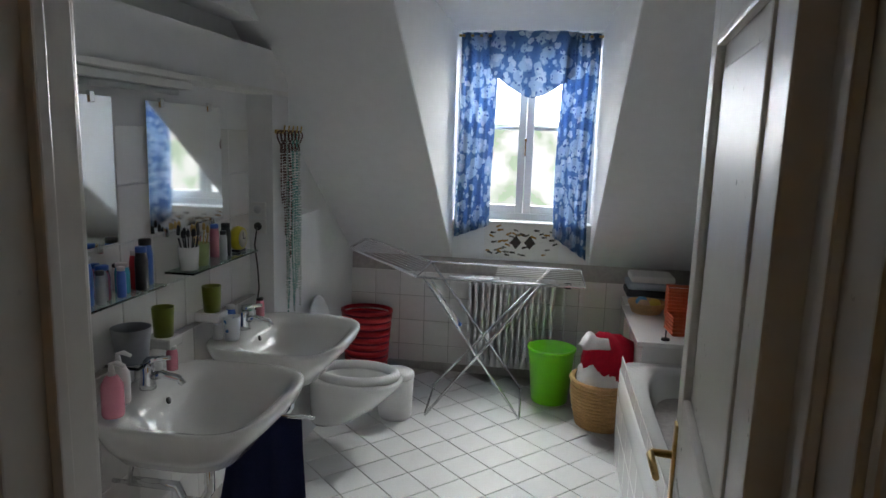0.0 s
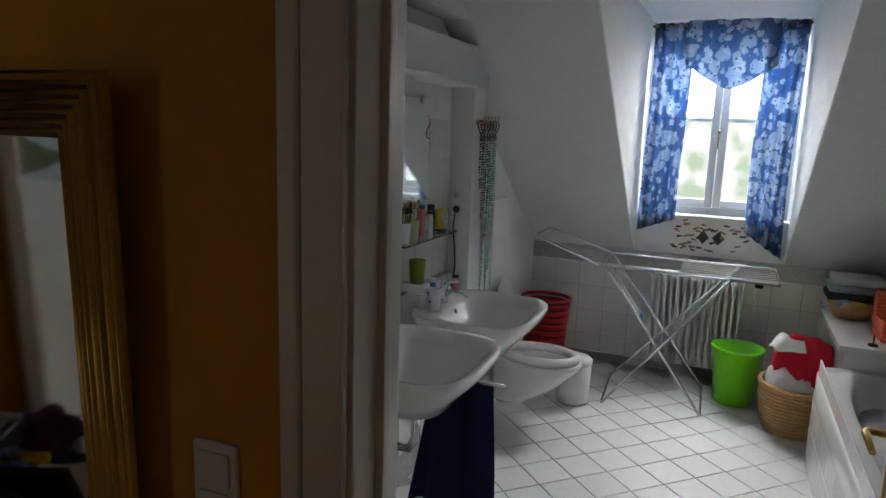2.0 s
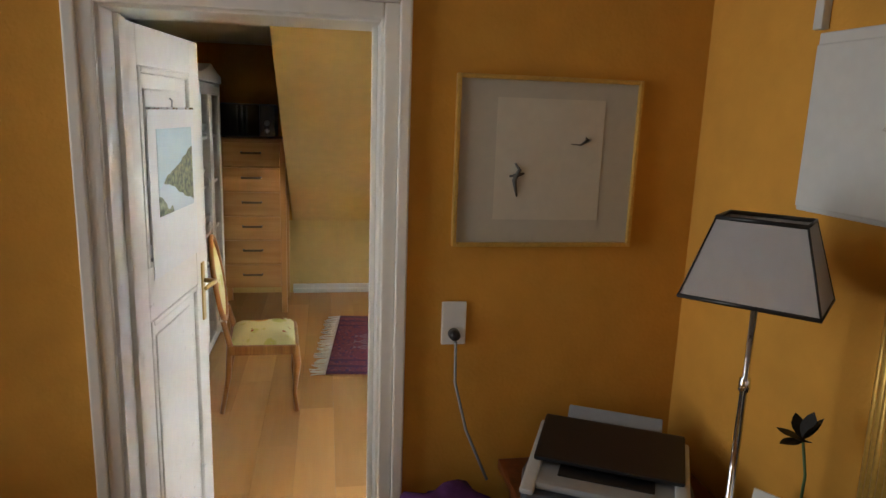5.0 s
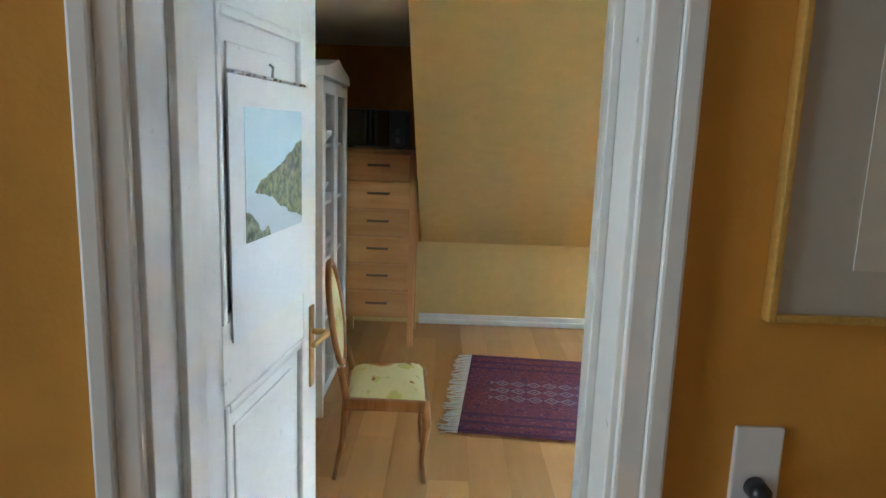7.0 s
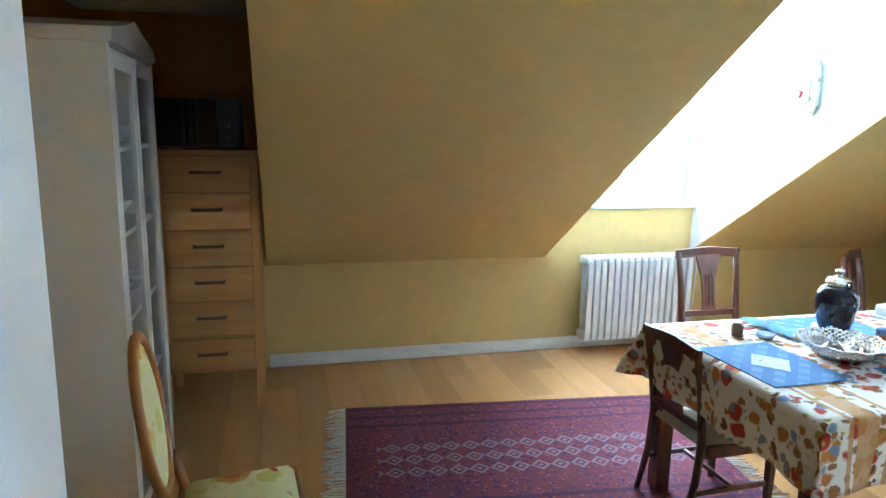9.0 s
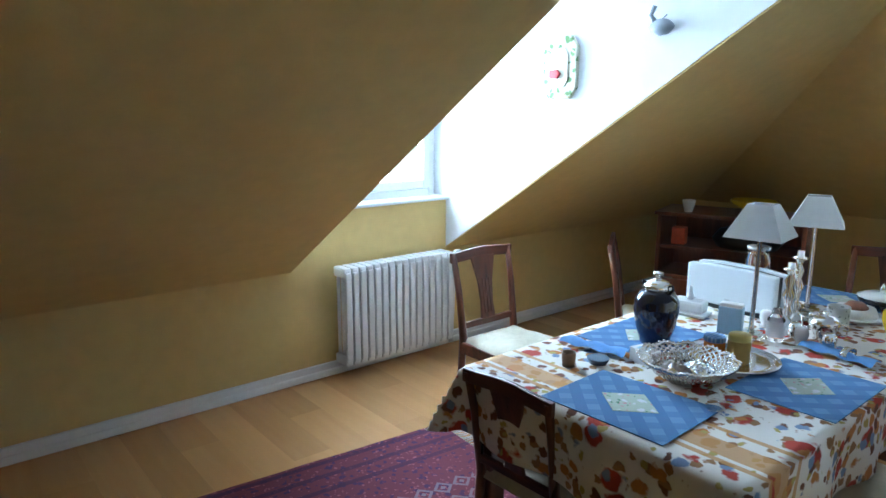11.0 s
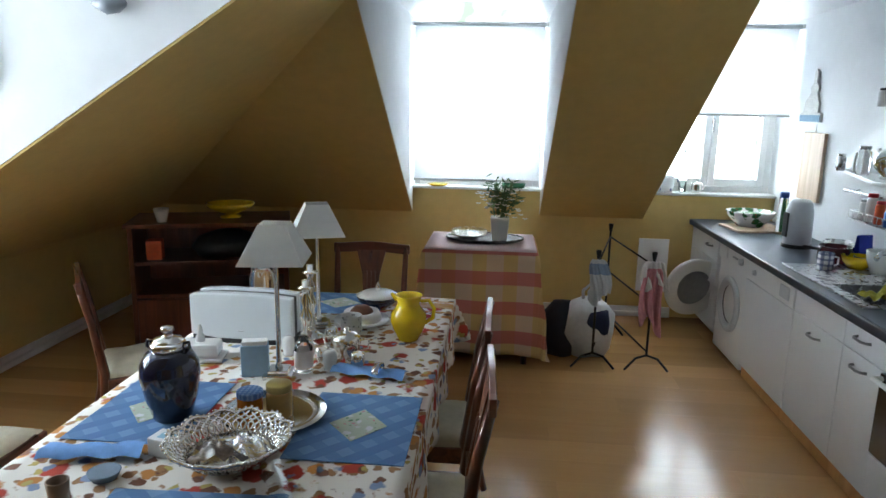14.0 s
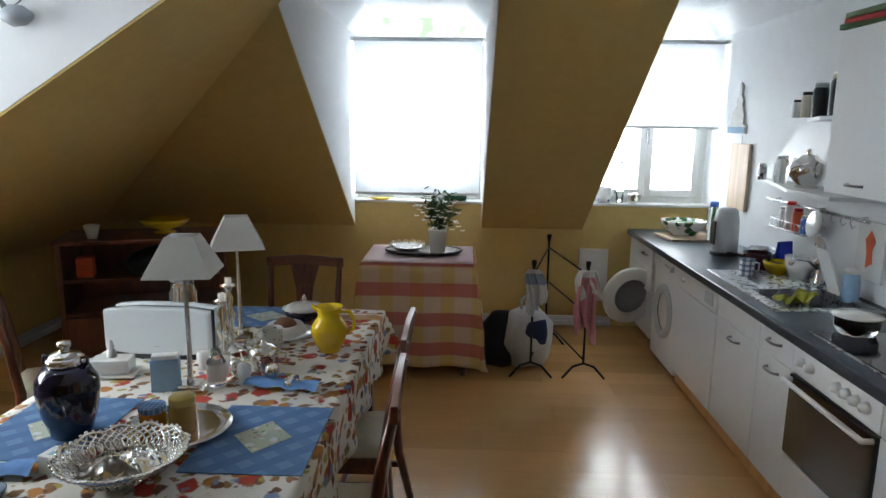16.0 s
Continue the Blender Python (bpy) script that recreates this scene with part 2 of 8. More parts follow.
BIRCHV = grained("light birch upright", (0.52, 0.25, 0.07), (0.66, 0.36, 0.13), 0.4, axis=2, scale=2)
LAMIN = grained("beech laminate", (0.525, 0.292, 0.116), (0.56, 0.318, 0.13), 0.25, axis=0, scale=2.5, coat=0.15, rnd=0.14)
LAMIN.node_tree.nodes["Bump"].inputs["Strength"].default_value = 0.0
lamin_in = LAMIN.node_tree.nodes["Principled BSDF"].inputs["Roughness"]
LAMIN.node_tree.links.remove(lamin_in.links[0])
lamin_in.default_value = 0.25
BOARDW = grained("chopping board beech", (0.50, 0.36, 0.24), (0.66, 0.50, 0.36), 0.6, axis=2, scale=3)
CHERRY = grained("cherry sideboard", (0.09, 0.022, 0.008), (0.20, 0.055, 0.02), 0.3, axis=2, coat=0.2)
WICKER = mat("wicker", (0.56, 0.33, 0.15), 0.7, var=0.3, scale=20, bump=0.8, bscale=90)
NAVY = mat("navy towelling", (0.02, 0.025, 0.07), 0.95, var=0.25, scale=30, bump=0.8, bscale=220, spec=0.1)
SEATC = mat("pale seat cloth", (0.62, 0.57, 0.44), 0.9, var=0.1, bump=0.3, bscale=200, spec=0.2)
REDC = mat("red cloth", (0.45, 0.01, 0.03), 0.9, var=0.2, bump=0.5, bscale=90, spec=0.2)
WCLOTH = mat("white cloth", (0.75, 0.74, 0.72), 0.9, var=0.08, bump=0.5, bscale=80, spec=0.2)
PINKC = mat("pink cloth", (0.62, 0.28, 0.32), 0.9, var=0.12, bump=0.5, bscale=80, spec=0.2)
BLUEC = mat("pale blue napkin", (0.16, 0.30, 0.58), 0.9, var=0.15, bump=0.4, bscale=120, spec=0.2)
PURPLE = mat("purple cloth", (0.09, 0.02, 0.14), 0.9, var=0.3, bump=0.6, bscale=60)
NIGHT = mat("cobalt glaze", (0.006, 0.009, 0.035), 0.08, var=0.25, coat=0.6)
YJUG = mat("yellow glaze", (0.68, 0.46, 0.01), 0.12, var=0.06, coat=0.5)
CABW = mat("white cabinet front", (0.76, 0.77, 0.78), 0.35, var=0.02)
WTOP = mat("slate blue worktop", (0.055, 0.07, 0.095), 0.32, var=0.25, scale=40)
BGLASS = mat("black oven glass", (0.01, 0.01, 0.011), 0.06, var=0.1, coat=0.5)
BGREEN = mat("dark leaf", (0.08, 0.15, 0.06), 0.6, var=0.25)
PETAL = mat("white petal", (0.8, 0.8, 0.76), 0.7, var=0.05)
AMBER = mat("jam", (0.50, 0.16, 0.02), 0.15, var=0.15)
CREAM = mat("cream paper", (0.72, 0.68, 0.56), 0.8, var=0.05)
SHADEC = sheer("white lampshade cloth", (0.78, 0.78, 0.76), 0.35)
BLIND = sheer("white roller blind", (0.82, 0.83, 0.85), 0.7)
GLASS = glassy("clear glass")
PANE = glassy("window glass", ior=1.02)
MIRROR = mat("mirror silver", (0.86, 0.88, 0.87), 0.02, 1.0, var=0.0)

# ---- mesh builders ----
def box(x0, x1, y0, y1, z0, z1, bev=0.0, bm=None, seg=2):
    out = bm or bmesh.new()
    geo = bmesh.ops.create_cube(out, size=1)["verts"]
    for v in geo:
        v.co = Vector(((x0 + x1) / 2 + v.co.x * (x1 - x0), (y0 + y1) / 2 + v.co.y * (y1 - y0), (z0 + z1) / 2 + v.co.z * (z1 - z0)))
    if bev:
        edges = list({e for v in geo for e in v.link_edges})
        bmesh.ops.bevel(out, geom=edges, offset=bev, segments=seg, affect="EDGES", profile=0.6)
    return out


def lathe(profile, seg=24, bm=None, at=(0, 0, 0), sx=1.0, sy=1.0):
    """A turned shape from (radius, height) pairs; closes where a radius is 0."""
    out = bm or bmesh.new()
    rings = []
    for r, z in profile:
        if r <= 1e-6:
            rings.append([out.verts.new((at[0], at[1], at[2] + z))])
        else:
            rings.append([out.verts.new((at[0] + sx * r * math.cos(2 * math.pi * k / seg), at[1] + sy * r * math.sin(2 * math.pi * k / seg), at[2] + z)) for k in range(seg)])
    for a, b in zip(rings, rings[1:]):
        for k in range(seg):
            k2 = (k + 1) % seg
            if len(a) == 1 and len(b) > 1:
                out.faces.new((a[0], b[k2], b[k]))
            elif len(b) == 1 and len(a) > 1:
                out.faces.new((a[k], a[k2], b[0]))
            elif len(a) > 1:
                out.faces.new((a[k], a[k2], b[k2], b[k]))
    for f in out.faces:
        f.smooth = True
    return out


def tube(pts, r, seg=8, bm=None, closed=False):
    """A round bar along points."""
    out = bm or bmesh.new()
    pts = [Vector(p) for p in pts]
    n, rings, up = len(pts), [], None
    for i, p in enumerate(pts):
        a = pts[i - 1] if i or closed else p
        b = pts[(i + 1) % n] if i < n - 1 or closed else p
        d = (b - a).normalized()
        side = d.cross(up if up else (Vector((0, 0, 1)) if abs(d.z) < 0.9 else Vector((1, 0, 0)))).normalized()
        up = side.cross(d).normalized()
        rr = r[i] if isinstance(r, (list, tuple)) else r
        rings.append([out.verts.new(p + rr * (math.cos(2 * math.pi * k / seg) * side + math.sin(2 * math.pi * k / seg) * up)) for k in range(seg)])
    pairs = list(zip(rings, rings[1:])) + ([(rings[-1], rings[0])] if closed else [])
    for a, b in pairs:
        for k in range(seg):
            f = out.faces.new((a[k], a[(k + 1) % seg], b[(k + 1) % seg], b[k]))
            f.smooth = True
    if not closed:
        out.faces.new(rings[0][::-1])
        out.faces.new(rings[-1])
    return out


def prism(poly, lo, hi, axis="z", bm=None, bev=0.0):
    """A flat outline given thickness along an axis; the outline's pairs are the other two axes in order."""
    out = bm or bmesh.new()

    def put(a, b, c):
        return out.verts.new({"z": (a, b, c), "y": (a, c, b), "x": (c, a, b)}[axis])

    low, high = [put(a, b, lo) for a, b in poly], [put(a, b, hi) for a, b in poly]
    n = len(poly)
    faces = [out.faces.new(low[::-1]), out.faces.new(high)]
    faces += [out.faces.new((low[i], low[(i + 1) % n], high[(i + 1) % n], high[i])) for i in range(n)]
    bmesh.ops.recalc_face_normals(out, faces=faces)
    if bev:
        bmesh.ops.bevel(out, geom=list({e for f in faces for e in f.edges}), offset=bev, segments=2, affect="EDGES", profile=0.6)
    return out


def slab(quad, thick, bm=None, inside=(-3.5, 1.5, 0.5)):
    """A plate whose inner face has the given corners, with its thickness on the side away from the room."""
    out = bm or bmesh.new()
    q = [Vector(p) for p in quad]
    nrm = (q[1] - q[0]).cross(q[2] - q[0]).normalized()
    if nrm.dot(Vector(inside) - q[0]) < 0:
        q, nrm = q[::-1], -nrm
    a, b = [out.verts.new(p) for p in q], [out.verts.new(p - nrm * thick) for p in q]
    n = len(q)
    out.faces.new(a)
    out.faces.new(b[::-1])
    for i in range(n):
        out.faces.new((a[(i + 1) % n], a[i], b[i], b[(i + 1) % n]))
    return out


def grid_sheet(fn, nu, nv, bm=None, smooth=True):
    """A sheet of points fn(u, v), u and v from 0 to 1."""
    out = bm or bmesh.new()
    vs = [[out.verts.new(fn(i / nu, j / nv)) for j in range(nv + 1)] for i in range(nu + 1)]
    for i in range(nu):
        for j in range(nv):
            f = out.faces.new((vs[i][j], vs[i + 1][j], vs[i + 1][j + 1], vs[i][j + 1]))
            f.smooth = smooth
    return out


def moved(bm, m):
    bmesh.ops.transform(bm, matrix=m, verts=bm.verts)
    return bm


def mesh_of(name, bm, material, fix=True):
    if fix:
        bmesh.ops.recalc_face_normals(bm, faces=bm.faces)
    me = bpy.data.meshes.new(name)
    bm.to_mesh(me)
    bm.free()
    me.materials.append(material)
    return me


def part(name, bm, material, parent=None, label="", soft=False):
    ob = new(name, mesh_of(name, bm, material))
    if parent:
        ob.parent = parent
    if label:
        ob["label"] = label
    if soft:
        for p in ob.data.polygons:
            p.use_smooth = True
    return ob


def thing(name, label, category, m=None, group=""):
    ob = new(name)
    ob.empty_display_size = 0.1
    if m:
        ob.matrix_world = m
    return tagged(ob, label, category, group)


def structure(name, bm, material, label, parent=None):
    ob = part(name, bm, material, parent)
    return tagged(ob, label, "", "", "structure")


def single(name, bm, material, label, category, m=None, group="", soft=False):
    ob = part(name, bm, material, None, soft=soft)
    if m:
        ob.matrix_world = m
    return tagged(ob, label, category, group)


def thicken(ob, t):
    mod = ob.modifiers.new("thickness", "SOLIDIFY")
    mod.thickness, mod.offset = t, 0
    return ob


# ---- large structure: living room and kitchen ----
structure("wall_west", box(XW - 0.25, XW, YS, YN + 0.3, 0, KW), YELLOW, "yellow knee wall under the roof slope")
bm = box(XW - 0.25, XW, 1.5, 2.685, KW, 1.04)
structure("wall_west_sill", bm, YELLOW, "yellow wall under the west window")
structure("wall_north", box(XW - 0.25, -1.66, YN, YN + 0.25, 0, KN), YELLOW, "yellow knee wall below the north windows")
for n, (a, b) in enumerate(((-4.711, -3.66), (-2.82, XE))):
    structure("wall_north_sill", box(a, b, YN, YN + 0.25, KN, 1.02), YELLOW, "yellow wall under a dormer window")
yc = YN - (CEIL - KN) / T      # where the north slope meets the ceiling
xc = XW + (CEIL - KW) / T      # where the west slope meets it


def sw(x, y):
    return (x, y, KW + T * (x - XW))


def sn(x, y):
    return (x, y, KN + T * (YN - y))


hip = -1.225
structure("roof_slope_west", slab([sw(XW, 1.496), sw(XW, -0.45), sw(xc, -0.45), sw(xc, 1.496)][::-1], 0.12), YELLOW, "yellow painted sloping roof")
structure("roof_slope_corner", slab([sw(XW, YN), sw(XW, 2.689), sw(xc, 2.689), sw(xc, hip - xc), sw(hip - YN, YN)][::-1], 0.12), YELLOW, "yellow painted sloping roof at the corner")
structure("roof_slope_north", slab([sn(hip - YN, YN), sn(-4.715, hip + 4.715), sn(-4.715, YN)], 0.12), YELLOW, "yellow painted sloping roof with a hip")
structure("roof_slope_middle", slab([sn(-3.656, YN), sn(-3.656, yc), sn(-2.824, yc), sn(-2.824, YN)], 0.12), YELLOW, "yellow painted sloping roof between dormers")
structure("ceiling_living", box(xc, XE + 0.15, YS - 0.1, yc, CEIL, CEIL + 0.12), WHITE, "white flat ceiling")
structure("ceiling_alcove", box(XW - 0.2, xc, YS - 0.1, -0.45, CEIL, CEIL + 0.12), WHITE, "white alcove ceiling")


def dormer(name, along, a, b, wall, inner, top, right=True):
    """White cheeks and roof of a dormer. along: axis of its width; wall: plane of the window; inner: plane at the ceiling's edge."""
    out = 0.12
    d = 1 if wall > inner else -1
    k = KN if along == "x" else KW
    for side, lo, hi in (("left", a - out, a), ("right", b, b + out)):
        if side == "right" and not right:
            continue
        foot = wall + d * 0.25
        prof = [(wall, k + 0.012), (foot, k + 0.012), (foot, top + 0.05), (inner, top + 0.05), (inner, CEIL + 0.012)]
        bm = prism(prof, lo, hi, "x") if along == "x" else prism(prof, lo, hi, "y")
        structure(name + "_cheek", bm, WHITE, "white painted dormer cheek")
    ch = 0.16
    poly = [(a, top - ch), (a + ch, top), (b - ch, top), (b, top - ch), (b, top + 0.15), (a, top + 0.15)]
    lo, hi = sorted((wall + d * 0.25, inner))
    bm = prism(poly, lo, hi, "y" if along == "x" else "x")
    structure(name + "_ceiling", bm, WHITE, "white dormer ceiling with cut corners")
    # face above the flat ceiling
    if along == "x":
        structure(name + "_header", box(a, b, inner - 0.1, inner, CEIL + 0.12, top + 0.15), WHITE, "white header above the ceiling edge")
    else:
        structure(name + "_header", box(inner, inner + 0.1, a, b, CEIL + 0.12, top + 0.15), WHITE, "white header above the ceiling edge")


DT = 2.52
dormer("dormer_1", "x", -4.711, -3.66, YN, yc, DT)
dormer("dormer_2", "x", -2.82, XE, YN, yc, DT, right=False)
dormer("dormer_3", "y", 1.5, 2.685, XW, xc, DT)
structure("wall_kitchen", box(XE, XE + 0.008, 1.1, YN + 0.25, 0, DT + 0.2), WHITE, "white painted kitchen wall")
structure("wall_jog", box(XD0, XE + 0.15, 1.0, 1.1, 0, CEIL), YELLOW, "yellow wall at the end of the kitchen")
structure("wall_south", box(XW - 0.25, XD1, YS - 0.15, YS, 0, CEIL), ORANGE, "orange south wall")
structure("wall_alcove_west", box(XW - 0.25, XW + 0.02, YS, -0.45, KW, CEIL), ORANGE, "orange alcove wall")
structure("wall_alcove_cheek", prism([(XW, KW + 0.015), (xc, CEIL + 0.015), (XW, CEIL + 0.015)], -0.45, -0.38, "y"), YELLOW, "yellow cheek of the roof slope")
DY0, DY1, DH = -0.645, -0.008, 1.925
for a, b, lo, hi in ((YS - 0.15, DY0 - 0.03, 0, 2.6), (DY1 + 0.03, 1.0, 0, 2.6), (DY0 - 0.03, DY1 + 0.03, DH + 0.03, 2.6)):
    structure("wall_hall_west", box(XD0 + 0.004, XD1, a, b, lo, hi), ORANGE, "orange plastered hall wall with a doorway")
    structure("wall_living_east", box(XD0 - 0.004, XD0 + 0.004, a, b, lo, CEIL if hi > 2.2 else hi), YELLOW, "yellow living room wall with a doorway")
# floor sheet under the planks
structure("floor", box(XW - 0.25, XE + 0.15, YS - 0.15, YN + 0.25, -0.12, -0.012), GROUT, "sub-floor under the laminate")
# skirtings
for nm, bm in (("w", box(XW, XW + 0.02, -0.45, YN, 0, 0.085, 0.006)), ("w", box(XW, XW + 0.035, -0.45, YN, 0.0, 0.045, 0.012)), ("n", box(XW, -2.55, YN - 0.02, YN, 0, 0.085, 0.006)), ("n", box(XW, -2.55, YN - 0.035, YN, 0, 0.045, 0.012))):
    structure("baseboard", bm, TRIM, "white skirting board with a pipe cover")


def window(name, w, h, m, panes=2):
    """A casement with its frame, sashes, panes and handle; local x across, z up, y outwards."""
    t = tagged(new(name), "white framed casement window", "window", "", "structure")
    t.matrix_world = m
    fr = bmesh.new()
    for a, b, lo, hi in ((-w / 2, -w / 2 + 0.05, 0, h), (w / 2 - 0.05, w / 2, 0, h), (-w / 2 + 0.05, w / 2 - 0.05, 0, 0.05), (-w / 2 + 0.05, w / 2 - 0.05, h - 0.05, h)):
        box(a, b, 0, 0.07, lo, hi, 0.006, fr)
    part("window_frame", fr, TRIM, t)
    sw_ = (w - 0.1) / panes
    for k in range(panes):
        x0 = -w / 2 + 0.05 + k * sw_
        s = bmesh.new()
        for a, b, lo, hi in ((x0 + 0.003, x0 + 0.055, 0.053, h - 0.053), (x0 + sw_ - 0.055, x0 + sw_ - 0.003, 0.053, h - 0.053), (x0 + 0.055, x0 + sw_ - 0.055, 0.053, 0.11), (x0 + 0.055, x0 + sw_ - 0.055, h - 0.11, h - 0.053), (x0 + 0.055, x0 + sw_ - 0.055, h * 0.52, h * 0.52 + 0.025)):
            box(a, b, -0.015, 0.05, lo, hi, 0.006, s)
        sash = part("sash", s, TRIM, t)
        p = part("pane", box(x0 + 0.05, x0 + sw_ - 0.05, 0.015, 0.019, 0.1, h - 0.1), PANE, sash)
        p.visible_shadow = False
    hd = box(-0.012, 0.012, -0.035, -0.015, h * 0.42, h * 0.42 + 0.07, 0.004)
    box(-0.008, 0.008, -0.06, -0.045, h * 0.42 - 0.06, h * 0.42 + 0.045, 0.004, hd)
    box(-0.006, 0.006, -0.05, -0.03, h * 0.42 + 0.02, h * 0.42 + 0.035, 0.002, hd)
    part("handle", hd, CHROME, t)
    return t


window("window_1", 1.04, 1.3, pose(-4.185, YN + 0.12, 1.04))
window("window_2", 0.98, 1.3, pose(-2.315, YN + 0.12, 1.04))
window("window_3", 1.17, 1.3, pose(XW - 0.12, 2.092, 1.06, 0, 0, 90))
for a, b in ((-4.72, -3.65), (-2.83, XE)):
    structure("window_sill", box(a, b, YN - 0.035, YN + 0.12, 1.02, 1.042, 0.006), TRIM, "white painted window sill")
structure("window_sill", box(XW - 0.12, XW + 0.035, 1.49, 2.695, 1.04, 1.062, 0.006), TRIM, "white painted window sill")
for n, (x, w, z0) in enumerate(((-4.185, 1.02, 1.11), (-2.315, 0.98, 1.66))):
    t = thing("roller_blind", "white translucent roller blind pulled down" if n == 0 else "white translucent roller blind half down", "blind", pose(x, 5.48, 0), "kitchen blinds")
    part("tube", moved(lathe([(0, -w / 2), (0.016, -w / 2), (0.016, w / 2), (0, w / 2)], 12), pose(0, 0, 2.3, 0, 90, 0)), LGREY, t)
    thicken(part("sheet", grid_sheet(lambda u, v, w=w, z0=z0: ((u - 0.5) * (w - 0.03), 0.017 + 0.004 * math.sin(9 * u), z0 + v * (2.3 - z0)), 8, 6), BLIND, t), 0.001)
    for s in (-1, 1):
        part("bracket", box(s * w / 2 - 0.008, s * w / 2 + 0.008, -0.02, 0.3, 2.285, 2.315, 0.003), WPLAST, t)
    part("bottom_bar", box(-w / 2 + 0.01, w / 2 - 0.01, 0.011, 0.023, z0 - 0.012, z0 + 0.01, 0.003), WPLAST, t)

# ---- hall ----
structure("floor_hall", box(XD1, 1.3, -1.25, YH1, -0.12, 0.0), LAMIN, "beech laminate hall floor")
structure("ceiling_hall", box(XD1, 1.3, -1.25, YH0, HC, HC + 0.1), WHITE, "white hall ceiling")
structure("wall_hall_south", box(XD1, 1.45, -1.4, -1.25, 0, HC), ORANGE, "orange hall wall")
structure("wall_hall_east", box(1.3, 1.45, -1.25, YH1, 0, HC), ORANGE, "orange hall wall")
YN0 = 0.865                    # the hall's north wall runs askew to this at its west end
BX0, BX1, BH = -0.875, -0.115, 2.07
for a, b, lo, hi in ((XD1, BX0 - 0.03, 0, HC), (BX1 + 0.03, 1.3, 0, HC), (BX0 - 0.03, BX1 + 0.03, BH + 0.03, HC)):
    structure("wall_hall_north", prism([(a, YN0 if a < -2 else YH0), (b, YH0), (b, YH0 + 0.065), (a, YH0 + 0.065)], lo, hi, "z"), ORANGE, "orange hall wall with the bathroom doorway")
    structure("wall_bathroom_south", box(max(a, NX - 0.006), b, YH0 + 0.065, YH1, lo, HC + 0.0), WHITE, "white bathroom wall with a doorway")


def doorway(name, w, h, depth, m, wide=0.075):
    """Jambs, head and casings; local x across the opening, y through the wall from the hall side."""
    t = tagged(new(name), "white painted door frame with moulded casings", "", "", "structure")
    t.matrix_world = m
    for a, b in ((-0.03, 0.0), (w, w + 0.03)):
        part("jamb", box(a, b, -0.004, depth + 0.004, 0, h + 0.03, 0.003), GLOSSW, t)
    part("head", box(0, w, -0.004, depth + 0.004, h, h + 0.03, 0.003), GLOSSW, t)
    for y, d in ((-0.004, -1), (depth + 0.004, 1)):
        for k, (a, b, s) in enumerate(((0.008, wide - 0.03, 0.016), (wide - 0.03, wide, 0.024))):
            lo, hi = sorted((y, y + d * s))
            part("casing", box(-b, -a, lo, hi, 0, h + b, 0.005), GLOSSW, t)
            part("casing", box(w + a, w + b, lo, hi, 0, h + b, 0.005), GLOSSW, t)
            part("casing", box(-a, w + a, lo, hi, h + a, h + b, 0.005), GLOSSW, t)
    part("stop", box(0, 0.014, depth * 0.45, depth * 0.6, 0, h, 0.003), GLOSSW, t)
    part("stop", box(w - 0.014, w, depth * 0.45, depth * 0.6, 0, h, 0.003), GLOSSW, t)
    return t


doorway("door_frame_living", DY1 - DY0, DH, XD1 - XD0, pose(XD1, DY0, 0, 0, 0, 90))
doorway("door_frame_bathroom", BX1 - BX0, BH, YH1 - YH0, pose(BX0, YH0, 0), 0.105)


def door_leaf(name, label, w, h, m, flip=1, r0=1.08, r1=1.24, hz=1.08):
    """A panelled leaf; local x from the hinge, z up, y its thickness."""
    t = tagged(new(name), label, "door", "", "structure")
    t.matrix_world = m
    rails = [(0.0, 0.1), (r0, r1), (h - 0.11, h)]
    bm = bmesh.new()
    box(0, 0.1, -0.02, 0.02, 0.01, h, 0.003, bm)
    box(w - 0.1, w, -0.02, 0.02, 0.01, h, 0.003, bm)
    for a, b in rails:
        box(0.1, w - 0.1, -0.02, 0.02, max(a, 0.01), b, 0.003, bm)
    part("leaf_frame", bm, GLOSSW, t)
    for a, b in ((0.1, r0), (r1, h - 0.11)):
        part("panel", box(0.095, w - 0.095, -0.008, 0.008, a - 0.005, b + 0.005), GLOSSW, t)
        mo = bmesh.new()
        for s in (-1, 1):
            y0, y1 = sorted((s * 0.008, s * 0.024))
            for x0, x1, z0, z1 in ((0.1, 0.12, a, b), (w - 0.12, w - 0.1, a, b), (0.12, w - 0.12, a, a + 0.02), (0.12, w - 0.12, b - 0.02, b)):
                box(x0, x1, y0, y1, z0, z1, 0.006, mo)
            box(0.16, w - 0.16, *sorted((s * 0.006, s * 0.013)), a + 0.06, b - 0.06, 0.005, mo)
        part("moulding", mo, GLOSSW, t)
    for s in (-1, 1):
        hb = box(w - 0.062, w - 0.03, *sorted((s * 0.02, s * 0.027)), hz - 0.15, hz + 0.07, 0.004)
        pl = part("handle_plate", hb, BRASS, t, "worn brass handle plate")
        part("lever", tube([(w - 0.046, s * 0.02, hz), (w - 0.046, s * 0.065, hz), (w - 0.06, s * 0.07, hz), (w - 0.15, s * 0.062, hz - 0.003)], [0.009, 0.008, 0.009, 0.007], 8), BRASS, pl)
    part("hinge", lathe([(0, 0), (0.008, 0), (0.008, 0.09), (0, 0.09)], 8, None, (0, flip * 0.024, 0.25)), BRASS, t)
    part("hinge", lathe([(0, 0), (0.008, 0), (0.008, 0.09), (0, 0.09)], 8, None, (0, flip * 0.024, h - 0.35)), BRASS, t)
    return t


